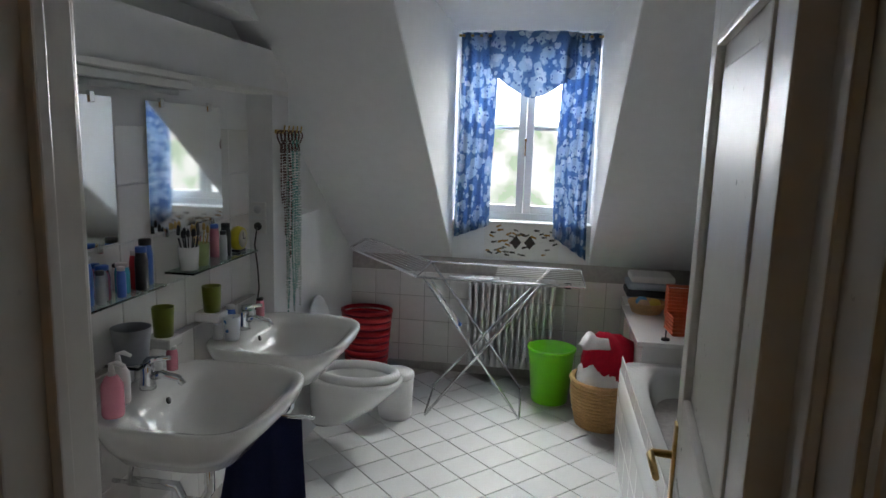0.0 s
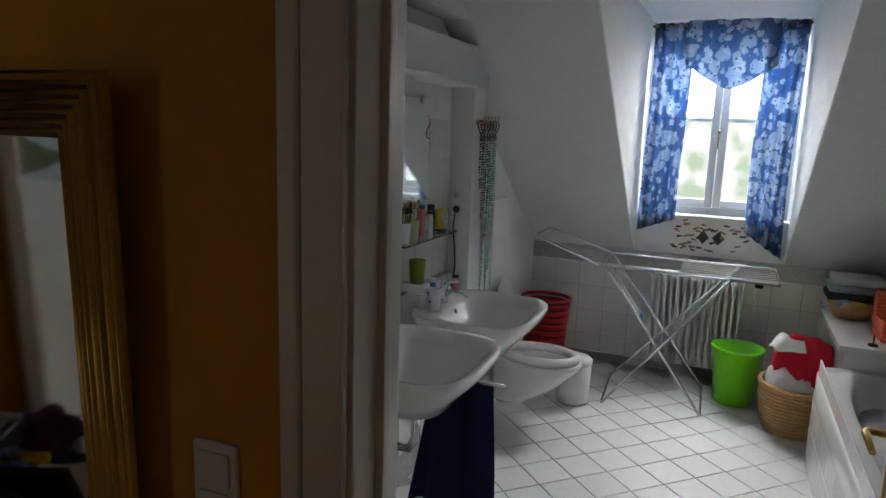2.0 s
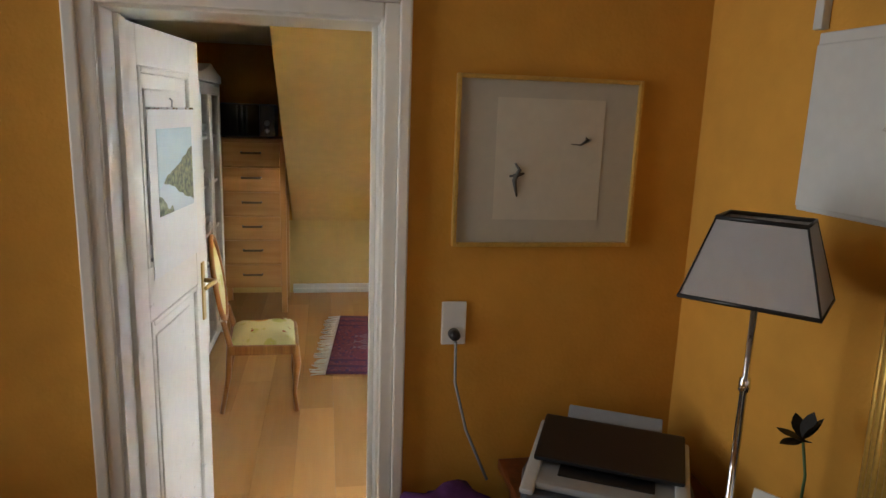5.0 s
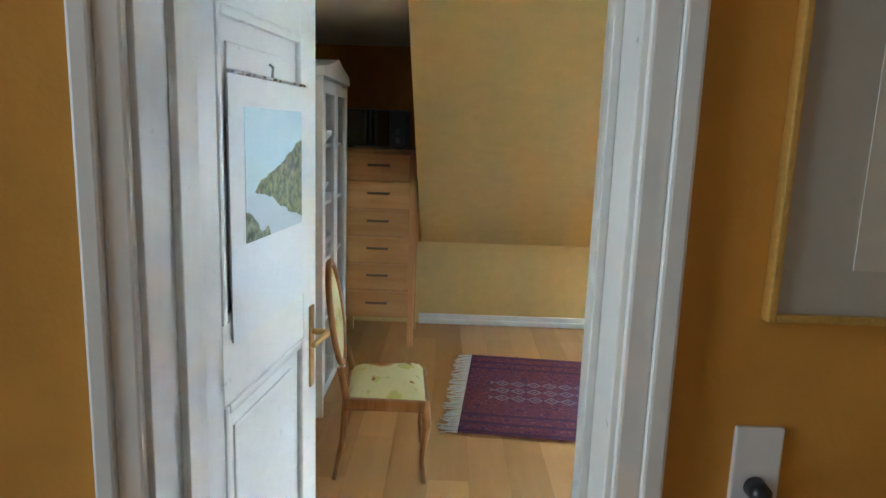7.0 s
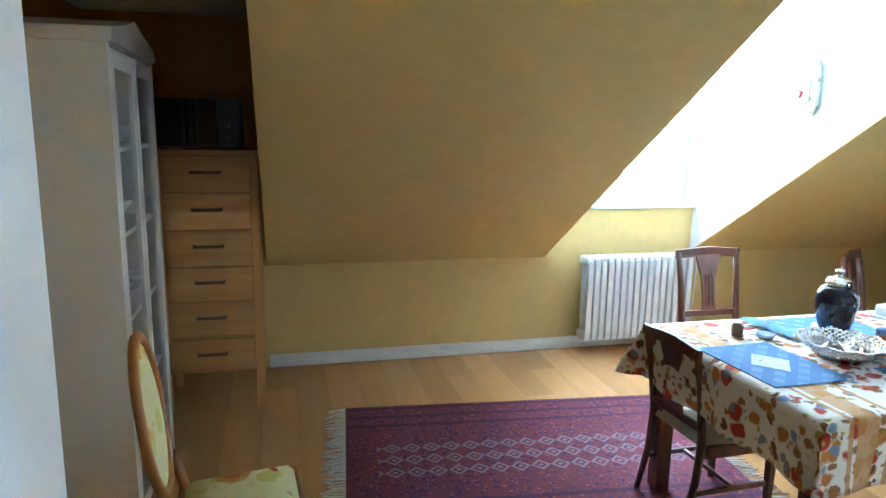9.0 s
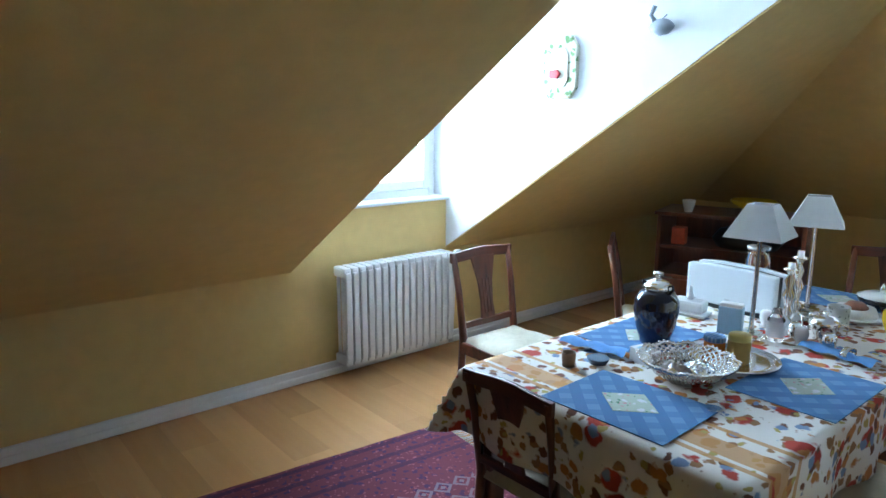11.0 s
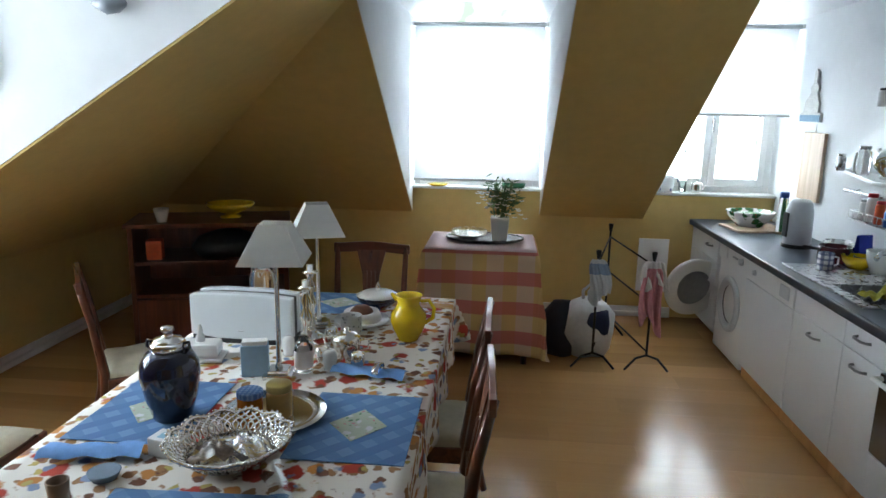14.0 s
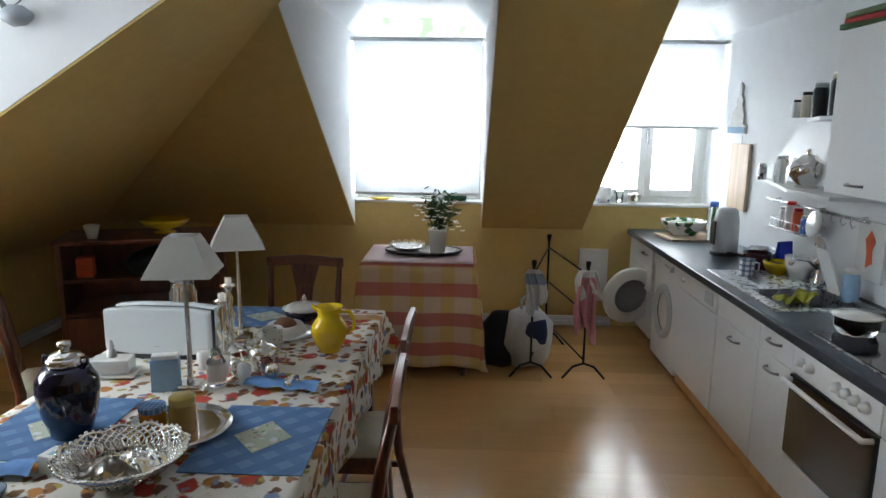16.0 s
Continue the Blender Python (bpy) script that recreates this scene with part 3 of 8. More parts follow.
a1 = math.degrees(math.atan2(0.075, -0.646))
living_door = door_leaf("door_living", "open white panelled door with a brass handle", 0.65, DH, pose(-2.722, -0.68, 0, 0, 0, a1))
bath_door = door_leaf("door_bathroom", "open white panelled door with a brass handle", 0.715, BH - 0.01, pose(-0.129, YH1 + 0.006, 0, 0, 0, 83.5), -1, 1.11, 1.26, 1.13)

# ---- bathroom shell ----
RY = 3.42                      # far end of the basin niche
structure("floor_bathroom", box(NX - 0.006, BE + 0.1, YH1, BY + 0.2, -0.12, -0.008), GROUT, "grey grout bed of the bathroom floor")
structure("wall_bathroom_niche", box(NX - 0.006, NX, YH1, BY, 0, HC), WHITE, "white wall behind the basins")
structure("pilaster", box(NX, BW, RY, 3.62, 0, HC), WHITE, "white wall pier at the end of the basin niche")
structure("cistern_lining", box(NX, BW - 0.003, 3.62, 4.10, 0, 1.32, 0.004), WHITE, "white half-high lining behind the toilet")
structure("basin_lining", box(NX, NX + 0.032, YH1, RY, 0, 0.962), GROUT, "tiled half-high lining behind the basins")
structure("bulkhead", box(NX, BW + 0.006, YH1, RY, 1.95, 2.13, 0.003), WHITE, "white bulkhead above the mirrors")
structure("bulkhead_board", box(NX, BW + 0.03, YH1, 3.55, 1.93, 1.95, 0.003), TRIM, "white board under the bulkhead")
structure("ceiling_bathroom", box(NX - 0.006, BE + 0.1, YH1, BY, HC, HC + 0.1), WHITE, "white bathroom ceiling")
structure("wall_bathroom_east", box(BE, BE + 0.12, YH0, BY + 0.2, 0, HC), WHITE, "white bathroom wall")
BK, BT = 0.88, 0.708           # knee height and pitch of the bathroom roof
DX0, DX1 = -1.03, -0.035       # dormer cheeks
structure("wall_bathroom_north", box(NX - 0.006, BE + 0.1, BY, BY + 0.2, 0, BK), GROUT, "tiled knee wall under the roof slope")
structure("wall_bathroom_sill", box(DX0, DX1, BY, BY + 0.2, BK, 1.15), WHITE, "wall under the bathroom window")
yb = BY - (HC - BK) / BT


def sb(x, y):
    return (x, y, BK + BT * (BY - y))


structure("roof_slope_bathroom", slab([sb(NX - 0.006, BY), sb(NX - 0.006, yb), sb(DX0 - 0.004, yb), sb(DX0 - 0.004, BY)], 0.1, None, (-0.4, 3, 0.5)), WHITE, "white sloping roof")
structure("roof_slope_bathroom", slab([sb(DX1 + 0.004, BY), sb(DX1 + 0.004, yb), sb(BE + 0.1, yb), sb(BE + 0.1, BY)], 0.1, None, (-0.4, 3, 0.5)), WHITE, "white sloping roof")
for a, b in ((DX0 - 0.12, DX0), (DX1, DX1 + 0.12)):
    structure("dormer_bathroom_cheek", prism([(BY, BK + 0.012), (BY + 0.2, BK + 0.012), (BY + 0.2, 2.85), (yb, 2.85), (yb, HC + 0.012)], a, b, "x"), WHITE, "white dormer cheek")
structure("dormer_bathroom_ceiling", prism([(DX0, 2.52), (DX0 + 0.14, 2.645), (DX1 - 0.19, 2.645), (DX1, 2.52), (DX1, 2.85), (DX0, 2.85)], yb, BY + 0.2, "y"), WHITE, "white dormer ceiling with cut corners")
structure("dormer_bathroom_header", box(DX0, DX1, yb - 0.1, yb, HC + 0.1, 2.85), WHITE, "white header")
structure("dormer_bathroom_face", box(DX0, DX1, BY + 0.1, BY + 0.2, 2.42, 2.6), WHITE, "white wall over the window")
WC = (DX0 + DX1) / 2
window("window_4", 0.985, 1.26, pose(WC, BY + 0.1, 1.17))
structure("window_sill", box(DX0, DX1, BY - 0.03, BY + 0.1, 1.15, 1.17, 0.005), TRIM, "white window sill")

# ---- outside ----
def glow(name, pale, leaf, strength):
    m = bpy.data.materials.new(name)
    m.use_nodes = True
    n, l, bs = nodes_of(m)
    tc, no, rp = n.new("ShaderNodeTexCoord"), n.new("ShaderNodeTexNoise"), n.new("ShaderNodeValToRGB")
    no.inputs["Scale"].default_value, no.inputs["Detail"].default_value = 0.5, 9
    l.new(tc.outputs["Object"], no.inputs["Vector"])
    l.new(no.outputs[0], rp.inputs[0])
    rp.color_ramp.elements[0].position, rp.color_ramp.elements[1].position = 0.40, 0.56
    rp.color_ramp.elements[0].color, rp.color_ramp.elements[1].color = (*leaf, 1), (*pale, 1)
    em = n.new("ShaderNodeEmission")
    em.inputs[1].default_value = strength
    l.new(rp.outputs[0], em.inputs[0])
    l.new(em.outputs[0], n["Material Output"].inputs[0])
    return m


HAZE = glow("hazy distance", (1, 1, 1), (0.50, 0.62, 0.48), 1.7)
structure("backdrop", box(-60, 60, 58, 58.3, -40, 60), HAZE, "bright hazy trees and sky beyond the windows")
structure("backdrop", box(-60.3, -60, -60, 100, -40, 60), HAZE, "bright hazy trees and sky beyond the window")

# ---- living room and kitchen: large things ----
def rnd(a, b):
    return random.uniform(a, b)


def radiator(name, label, n, pitch, depth, z0, z1, m, front=0.38):
    """A column radiator; local x along it, y its depth away from the wall."""
    t = thing(name, label, "radiator", m)
    col = bmesh.new()
    for y in (depth * 0.2, depth * 0.5, depth * 0.8):
        tube([(0, y, z0 + 0.03), (0, y, z1 - 0.03)], 0.011, 8, col)
    for z in (z0 + 0.035, z1 - 0.035):
        box(-pitch * 0.47, pitch * 0.47, depth * 0.08, depth * 0.92, z - 0.032, z + 0.032, 0.016, col)
    box(-pitch * front, pitch * front, depth * 0.80, depth * 0.97, z0 + 0.03, z1 - 0.03, 0.009, col)
    me = mesh_of("radiator_section", col, RADW)
    for k in range(n):
        o = new("radiator_section", me)
        o.parent, o.location = t, ((k - (n - 1) / 2) * pitch, 0, 0)
    w = n * pitch / 2
    part("bracket", box(-w * 0.7, -w * 0.7 + 0.02, -0.03, depth * 0.3, z0 + 0.1, z0 + 0.13, 0.003), RADW, t)
    part("bracket", box(w * 0.7, w * 0.7 + 0.02, -0.03, depth * 0.3, z0 + 0.1, z0 + 0.13, 0.003), RADW, t)
    v = part("valve", tube([(w, depth * 0.5, z1 - 0.035), (w + 0.06, depth * 0.5, z1 - 0.035), (w + 0.07, depth * 0.5, z1 - 0.08), (w + 0.07, depth * 0.3, 0.05)], 0.009, 8), RADW, t)
    part("valve_head", moved(lathe([(0, 0), (0.02, 0), (0.024, 0.015), (0.022, 0.05), (0, 0.055)], 14), pose(w + 0.06, depth * 0.5, z1 - 0.035, 0, 90, 0)), DARK if "bath" in label else WPLAST, v)
    part("pipe", tube([(w, depth * 0.5, z0 + 0.035), (w + 0.05, depth * 0.5, z0 + 0.035), (w + 0.05, depth * 0.3, 0.05)], 0.009, 8), RADW, t)
    return t


radiator("radiator", "white enamelled column radiator under the west window", 16, 0.053, 0.16, 0.1, 0.72, pose(XW + 0.06, 2.16, 0, 0, 0, -90) @ Matrix.Diagonal((-1, 1, 1, 1)))


def dining_chair():
    """Dark chair with a splat back; its front looks to local +y."""
    t = thing("dining_chair", "dark mahogany dining chair with a carved splat and pale seat", "chair", None, "chairs round the table")
    for s in (-1, 1):
        part("back_leg", tube([(s * 0.19, -0.27, 0.02), (s * 0.19, -0.215, 0.25), (s * 0.19, -0.2, 0.45), (s * 0.195, -0.235, 0.7), (s * 0.2, -0.275, 0.885)], [0.016, 0.02, 0.022, 0.018, 0.016], 6), MAHOG, t)
        leg = box(s * 0.2 - 0.02, s * 0.2 + 0.02, 0.17, 0.21, 0, 0.42, 0.004)
        for v in leg.verts:
            if v.co.z < 0.1:
                v.co.x = s * 0.2 + (v.co.x - s * 0.2) * 0.65
                v.co.y = 0.19 + (v.co.y - 0.19) * 0.65
        part("front_leg", leg, MAHOG, t)
        part("side_rail", box(s * 0.2 - 0.012, s * 0.2 + 0.012, -0.19, 0.17, 0.365, 0.425, 0.004), MAHOGH, t)
        part("stretcher", box(s * 0.195 - 0.009, s * 0.195 + 0.009, -0.22, 0.17, 0.18, 0.205, 0.003), MAHOGH, t)
    part("front_rail", box(-0.18, 0.18, 0.18, 0.204, 0.365, 0.425, 0.004), MAHOGH, t)
    part("cross_stretcher", box(-0.185, 0.185, -0.01, 0.01, 0.183, 0.203, 0.003), MAHOGH, t)
    part("top_rail", moved(grid_rail(0.44, 0.055, 0.022), pose(0, -0.272, 0.875)), MAHOGH, t)
    part("lower_rail", box(-0.18, 0.18, -0.222, -0.2, 0.49, 0.525, 0.004), MAHOGH, t)
    sp = prism([(-0.05, 0.52), (0.05, 0.52), (0.042, 0.6), (0.05, 0.72), (0.075, 0.82), (0.085, 0.86), (-0.085, 0.86), (-0.075, 0.82), (-0.05, 0.72), (-0.042, 0.6)], -0.008, 0.008, "y", None, 0.003)
    for x in (-0.024, 0, 0.024):
        box(x - 0.004, x + 0.004, 0.006, 0.014, 0.55, 0.74, 0.002, sp)
    for v in sp.verts:
        v.co.y += -0.21 - (v.co.z - 0.52) * 0.17
    part("splat", sp, MAHOG, t, "carved back splat")

    def seat(u, v):
        x, y = (u - 0.5) * 2, (v - 0.5) * 2
        r = max(abs(x), abs(y))
        return (x * (0.205 + 0.012 * y), y * 0.2 - 0.005, 0.425 + 0.045 * (1 - r ** 4) + 0.004 * math.sin(8 * x + 5 * y))
    s = grid_sheet(seat, 14, 14)
    geo = bmesh.ops.extrude_face_region(s, geom=s.faces[:])
    for v in [g for g in geo["geom"] if isinstance(g, bmesh.types.BMVert)]:
        v.co.z = 0.42
    part("seat", s, SEATC, t, "pale upholstered seat")
    return t


def grid_rail(w, h, d):
    """A shaped crest rail, bowed upwards at its middle."""
    n = 12
    top = [((k / n - 0.5) * w, h / 2 + 0.014 * math.cos((k / n - 0.5) * math.pi * 2) * 0.5) for k in range(n + 1)]
    low = [((k / n - 0.5) * w, -h / 2 + 0.006 * math.cos((k / n - 0.5) * math.pi * 2)) for k in range(n, -1, -1)]
    return prism(top + low, -d / 2, d / 2, "y", None, 0.003)


chair = dining_chair()
chair.matrix_world = pose(-5.9, 2.19, 0, 0, 0, -90)
for x, y, a in ((-5.69, 3.16, -56), (-4.71, 3.62, 180), (-4.28, 2.66, 90), (-4.26, 2.08, 92)):
    copy_thing(chair, pose(x, y, 0, 0, 0, a))

copy_thing(chair, pose(-4.97, 1.41, 0, 0, 0, 2) @ Matrix.Scale(0.87, 4))

# table and its cloth
TX0, TX1, TY0, TY1, TZ = -5.2, -4.2, 1.21, 3.34, 0.75
t = thing("dining_table", "long dark wooden dining table with square legs", "table", pose((TX0 + TX1) / 2, (TY0 + TY1) / 2, 0))
hw, hl = (TX1 - TX0) / 2 - 0.01, (TY1 - TY0) / 2 - 0.01
part("tabletop", box(-hw, hw, -hl, hl, TZ - 0.035, TZ - 0.006, 0.006), MAHOGH, t)
for s in (-1, 1):
    for r in (-1, 1):
        part("leg", box(s * (hw - 0.06) - 0.035, s * (hw - 0.06) + 0.035, r * (hl - 0.06) - 0.035, r * (hl - 0.06) + 0.035, 0, TZ - 0.035, 0.006), MAHOG, t)
    part("apron", box(s * (hw - 0.06) - 0.012, s * (hw - 0.06) + 0.012, -hl + 0.1, hl - 0.1, TZ - 0.13, TZ - 0.035, 0.003), MAHOGH, t)
    part("apron", box(-hw + 0.1, hw - 0.1, s * (hl - 0.06) - 0.012, s * (hl - 0.06) + 0.012, TZ - 0.13, TZ - 0.035, 0.003), MAHOGH, t)


def table_print():
    """Printed cotton: autumn leaves on white, with ochre bands and rows of dots near the ends."""
    m = spotted("printed tablecloth", (0.74, 0.70, 0.64), [((0.30, 0.16, 0.07), 17, 0.34, 6), ((0.40, 0.05, 0.03), 8.5, 0.32, 1), ((0.46, 0.20, 0.05), 11, 0.30, 2), ((0.16, 0.07, 0.04), 14, 0.28, 3), ((0.20, 0.26, 0.40), 12, 0.24, 4), ((0.42, 0.34, 0.10), 16, 0.22, 5)])
    n, l, b = nodes_of(m)
    base = b.inputs["Base Color"].links[0].from_socket
    tc, sep = n.new("ShaderNodeTexCoord"), n.new("ShaderNodeSeparateXYZ")
    l.new(tc.outputs["Object"], sep.inputs[0])
    ab = n.new("ShaderNodeMath")
    ab.operation = "ABSOLUTE"
    l.new(sep.outputs[1], ab.inputs[0])
    ramp = n.new("ShaderNodeValToRGB")
    ramp.color_ramp.interpolation = "CONSTANT"
    e = ramp.color_ramp.elements
    e[0].position, e[0].color = 0, (0, 0, 0, 1)
    e[1].color = (0, 0, 0, 1)
    for p, c in ((0.80, 1), (0.82, 0), (0.87, 1), (0.95, 0), (0.965, 1), (0.985, 0)):
        k = e.new(p)
        k.color = (c, c, c, 1)
    l.new(ab.outputs[0], ramp.inputs[0])
    mx = n.new("ShaderNodeMix")
    mx.data_type = "RGBA"
    f = n.new("ShaderNodeMath")
    f.operation = "MULTIPLY"
    f.inputs[1].default_value = 0.85
    l.new(ramp.outputs[0], f.inputs[0])
    l.new(f.outputs[0], mx.inputs["Factor"])
    l.new(base, mx.inputs["A"])
    mx.inputs["B"].default_value = (0.50, 0.27, 0.09, 1)
    l.new(mx.outputs["Result"], b.inputs["Base Color"])
    return m


def cloth(w, l, drop, z, nu=56, nv=80, wave=0.018, seed=0.0, flare=0.35):
    """A cloth laid over a table, centred; its hanging edges fall in folds."""
    W, L = w / 2 + drop, l / 2 + drop

    def fn(u, v):
        x, y = (u - 0.5) * 2 * W, (v - 0.5) * 2 * L
        ox, oy = max(0, abs(x) - w / 2), max(0, abs(y) - l / 2)
        over = max(ox, oy)
        sx, sy = math.copysign(1, x), math.copysign(1, y)
        fold = wave * math.sin((y if ox >= oy else x) * 17 + seed) * (over / max(drop, 0.01))
        px = x if not ox else sx * (w / 2 + 0.012 + fold * (ox >= oy) + min(ox, oy) * flare)
        py = y if not oy else sy * (l / 2 + 0.012 + fold * (oy > ox) + min(ox, oy) * flare)
        return (px, py, z - over + (0 if over else 0.0015 * math.sin(x * 9 + y * 5)))
    return grid_sheet(fn, nu, nv)


c = single("tablecloth", cloth(TX1 - TX0 + 0.004, TY1 - TY0 + 0.004, 0.24, TZ + 0.002), table_print(), "white printed tablecloth with red and brown leaves", "tablecloth", pose((TX0 + TX1) / 2, (TY0 + TY1) / 2, 0))
thicken(c, 0.002)

# rug
def rug_weave():
    m = spotted("wine red knotted wool", (0.15, 0.04, 0.058), [((0.07, 0.03, 0.08), 26, 0.36, 1), ((0.30, 0.10, 0.12), 40, 0.26, 2)], 0.95)
    n, l, b = nodes_of(m)
    base = b.inputs["Base Color"].links[0].from_socket
    tc, sep = n.new("ShaderNodeTexCoord"), n.new("ShaderNodeSeparateXYZ")
    l.new(tc.outputs["Object"], sep.inputs[0])

    def node(op, *ins):
        k = n.new("ShaderNodeMath")
        k.operation = op
        for i, v in enumerate(ins):
            if isinstance(v, (int, float)):
                k.inputs[i].default_value = v
            else:
                l.new(v, k.inputs[i])
        return k.outputs[0]

    ax, ay = node("ABSOLUTE", sep.outputs[0]), node("ABSOLUTE", sep.outputs[1])
    lx = node("PINGPONG", sep.outputs[0], 0.06)
    ly = node("PINGPONG", sep.outputs[1], 0.05)
    dia = node("ADD", lx, ly)
    ring = node("MULTIPLY", node("LESS_THAN", dia, 0.05), node("GREATER_THAN", dia, 0.032))
    inner = node("LESS_THAN", dia, 0.014)
    field = node("MULTIPLY", node("LESS_THAN", ax, 0.18), node("LESS_THAN", ay, 0.78))
    fig = node("MULTIPLY", node("ADD", ring, inner), field)
    b1 = node("MULTIPLY", node("GREATER_THAN", node("PINGPONG", ax, 0.055), 0.04), node("GREATER_THAN", ax, 0.3))
    for f, col in ((fig, (0.24, 0.20, 0.23)), (b1, (0.06, 0.025, 0.06))):
        mx = n.new("ShaderNodeMix")
        mx.data_type = "RGBA"
        l.new(node("MULTIPLY", f, 0.8), mx.inputs["Factor"])
        l.new(base, mx.inputs["A"])
        mx.inputs["B"].default_value = (*col, 1)
        base = mx.outputs["Result"]
    l.new(base, b.inputs["Base Color"])
    return m


t = thing("rug", "wine red knotted wool rug with pale medallions and white fringe", "rug", pose(-5.54, 0.84, 0.0, 0, 0, -5.5))
part("field", grid_sheet(lambda u, v: ((u - 0.5) * 1.28, (v - 0.5) * 1.86, 0.011 + 0.002 * noise.noise((u * 6, v * 9, 0))), 24, 30), rug_weave(), t)
for s in (-1, 1):
    fr = bmesh.new()
    for k in range(64):
        x = (k / 63 - 0.5) * 1.26
        tube([(x, s * 0.93, 0.009), (x + rnd(-0.01, 0.01), s * 0.98, 0.006), (x + rnd(-0.03, 0.03), s * (1.01 + rnd(0, 0.04)), 0.004)], 0.0035, 4, fr)
    tagged(part("fringe", fr, WCLOTH, t, "white wool fringe"), kind="stuff")

# chest of drawers with its microwave
t = thing("chest_of_drawers", "tall light birch chest with six drawers, the lowest ajar", "chest of drawers", pose(-6.41, -0.74, 0, 0, 0, 90))
part("carcass", box(-0.24, 0.24, 0.02, 0.44, 0.22, 1.44, 0.004), BIRCHV, t)
part("top", box(-0.27, 0.27, -0.015, 0.46, 1.44, 1.465, 0.005), BIRCH, t)
for s in (-1, 1):
    for y in (0.02, 0.42):
        part("post", box(s * 0.25 - 0.022, s * 0.25 + 0.022, y - 0.022, y + 0.022, 0.0, 1.44, 0.005), BIRCHV, t)
for k in range(6):
    z = 0.235 + k * 0.2
    o = -0.03 if k == 0 else 0
    d = part("drawer", box(-0.225, 0.225, o - 0.002, o + 0.018, z + 0.004, z + 0.192, 0.004), BIRCH, t)
    part("handle", tube([(-0.075, o - 0.002, z + 0.115), (-0.075, o - 0.024, z + 0.112), (0.075, o - 0.024, z + 0.112), (0.075, o - 0.002, z + 0.115)], 0.009, 6), mat("bronze handle", (0.20, 0.14, 0.08), 0.35, 0.8), d)
t = thing("microwave", "black and silver microwave oven on the chest", "microwave", pose(-6.41, -0.78, 1.466, 0, 0, 90))
part("case", box(-0.23, 0.23, 0.03, 0.38, 0.008, 0.27, 0.008), GREYP, t)
part("door", box(-0.225, 0.11, 0.008, 0.03, 0.015, 0.265, 0.005), BGLASS, t)
part("control_panel", box(0.115, 0.225, 0.012, 0.03, 0.015, 0.265, 0.004), DARK, t)
for z in (0.06, 0.12):
    part("knob", moved(lathe([(0, 0), (0.022, 0), (0.019, 0.014), (0, 0.015)], 16), pose(0.17, 0.012, z, 90, 0, 0)), GREYP, t)
for x in (-0.18, 0.18):
    part("foot", box(x - 0.02, x + 0.02, 0.06, 0.34, 0, 0.008), DARK, t)

# white display cabinet behind the door
t = thing("display_cabinet", "white painted glazed display cabinet with crockery", "cabinet", pose(-5.55, -1.1, 0))
for s in (-1, 1):
    part("side", box(s * 0.4 - 0.015, s * 0.4 + 0.015, -0.24, 0.2, 0, 1.86, 0.003), GLOSSW, t)
part("back", box(-0.385, 0.385, -0.25, -0.24, 0.05, 1.86), GLOSSW, t)
for z in (0.08, 0.5, 0.85, 1.18, 1.5, 1.85):
    part("shelf", box(-0.385, 0.385, -0.238, 0.17, z - 0.01, z + 0.01, 0.002), GLOSSW, t)
crown = prism([(-0.42, 0), (0.42, 0), (0.4, 0.05), (0.2, 0.08), (0, 0.12), (-0.2, 0.08), (-0.4, 0.05)], -0.25, 0.215, "y", None, 0.004)
part("crown", moved(crown, pose(0, 0, 1.862)), GLOSSW, t)
for s in (-1, 1):
    d = bmesh.new()
    a, b = (-0.383, -0.003) if s < 0 else (0.003, 0.383)
    for x0, x1, z0, z1 in ((a, a + 0.05, 0.1, 1.84), (b - 0.05, b, 0.1, 1.84), (a + 0.05, b - 0.05, 0.1, 0.16), (a + 0.05, b - 0.05, 1.78, 1.84)):
        box(x0, x1, 0.18, 0.2, z0, z1, 0.003, d)
    dd = part("door", d, GLOSSW, t)
    part("pane", box(a + 0.045, b - 0.045, 0.187, 0.191, 0.155, 1.785), PANE, dd).visible_shadow = False
bowl_me = mesh_of("bowl", lathe([(0, 0), (0.035, 0), (0.04, 0.008), (0.075, 0.05), (0.085, 0.075), (0.08, 0.075), (0.07, 0.05), (0.036, 0.014), (0, 0.012)], 16), CERAM)
for z in (0.51, 0.86, 1.19, 1.51):
    for k in range(4):
        o = new("bowl", bowl_me)
        o.matrix_world = pose(-5.83 + k * 0.19, -1.08 + rnd(-0.05, 0.05), z)
        tagged(o, "white china bowl on a cabinet shelf", "bowl", "china in the display cabinet")

# fruit-printed chair
FRUIT = spotted("fruit printed upholstery", (0.68, 0.62, 0.32), [((0.56, 0.52, 0.16), 8, 0.34, 1), ((0.60, 0.30, 0.08), 4.6, 0.33, 2), ((0.50, 0.17, 0.04), 4.6, 0.2, 2), ((0.34, 0.07, 0.03), 9, 0.17, 3), ((0.60, 0.54, 0.34), 40, 0.2, 4)])
HONEY = grained("honey walnut", (0.24, 0.09, 0.02), (0.42, 0.18, 0.045), 0.3, axis=2, coat=0.3)
t = thing("side_chair", "light walnut side chair upholstered in yellow fruit fabric", "chair", pose(-4.66, -0.505, 0, 0, 0, 4) @ Matrix.Diagonal((1, 0.88, 1, 1)))
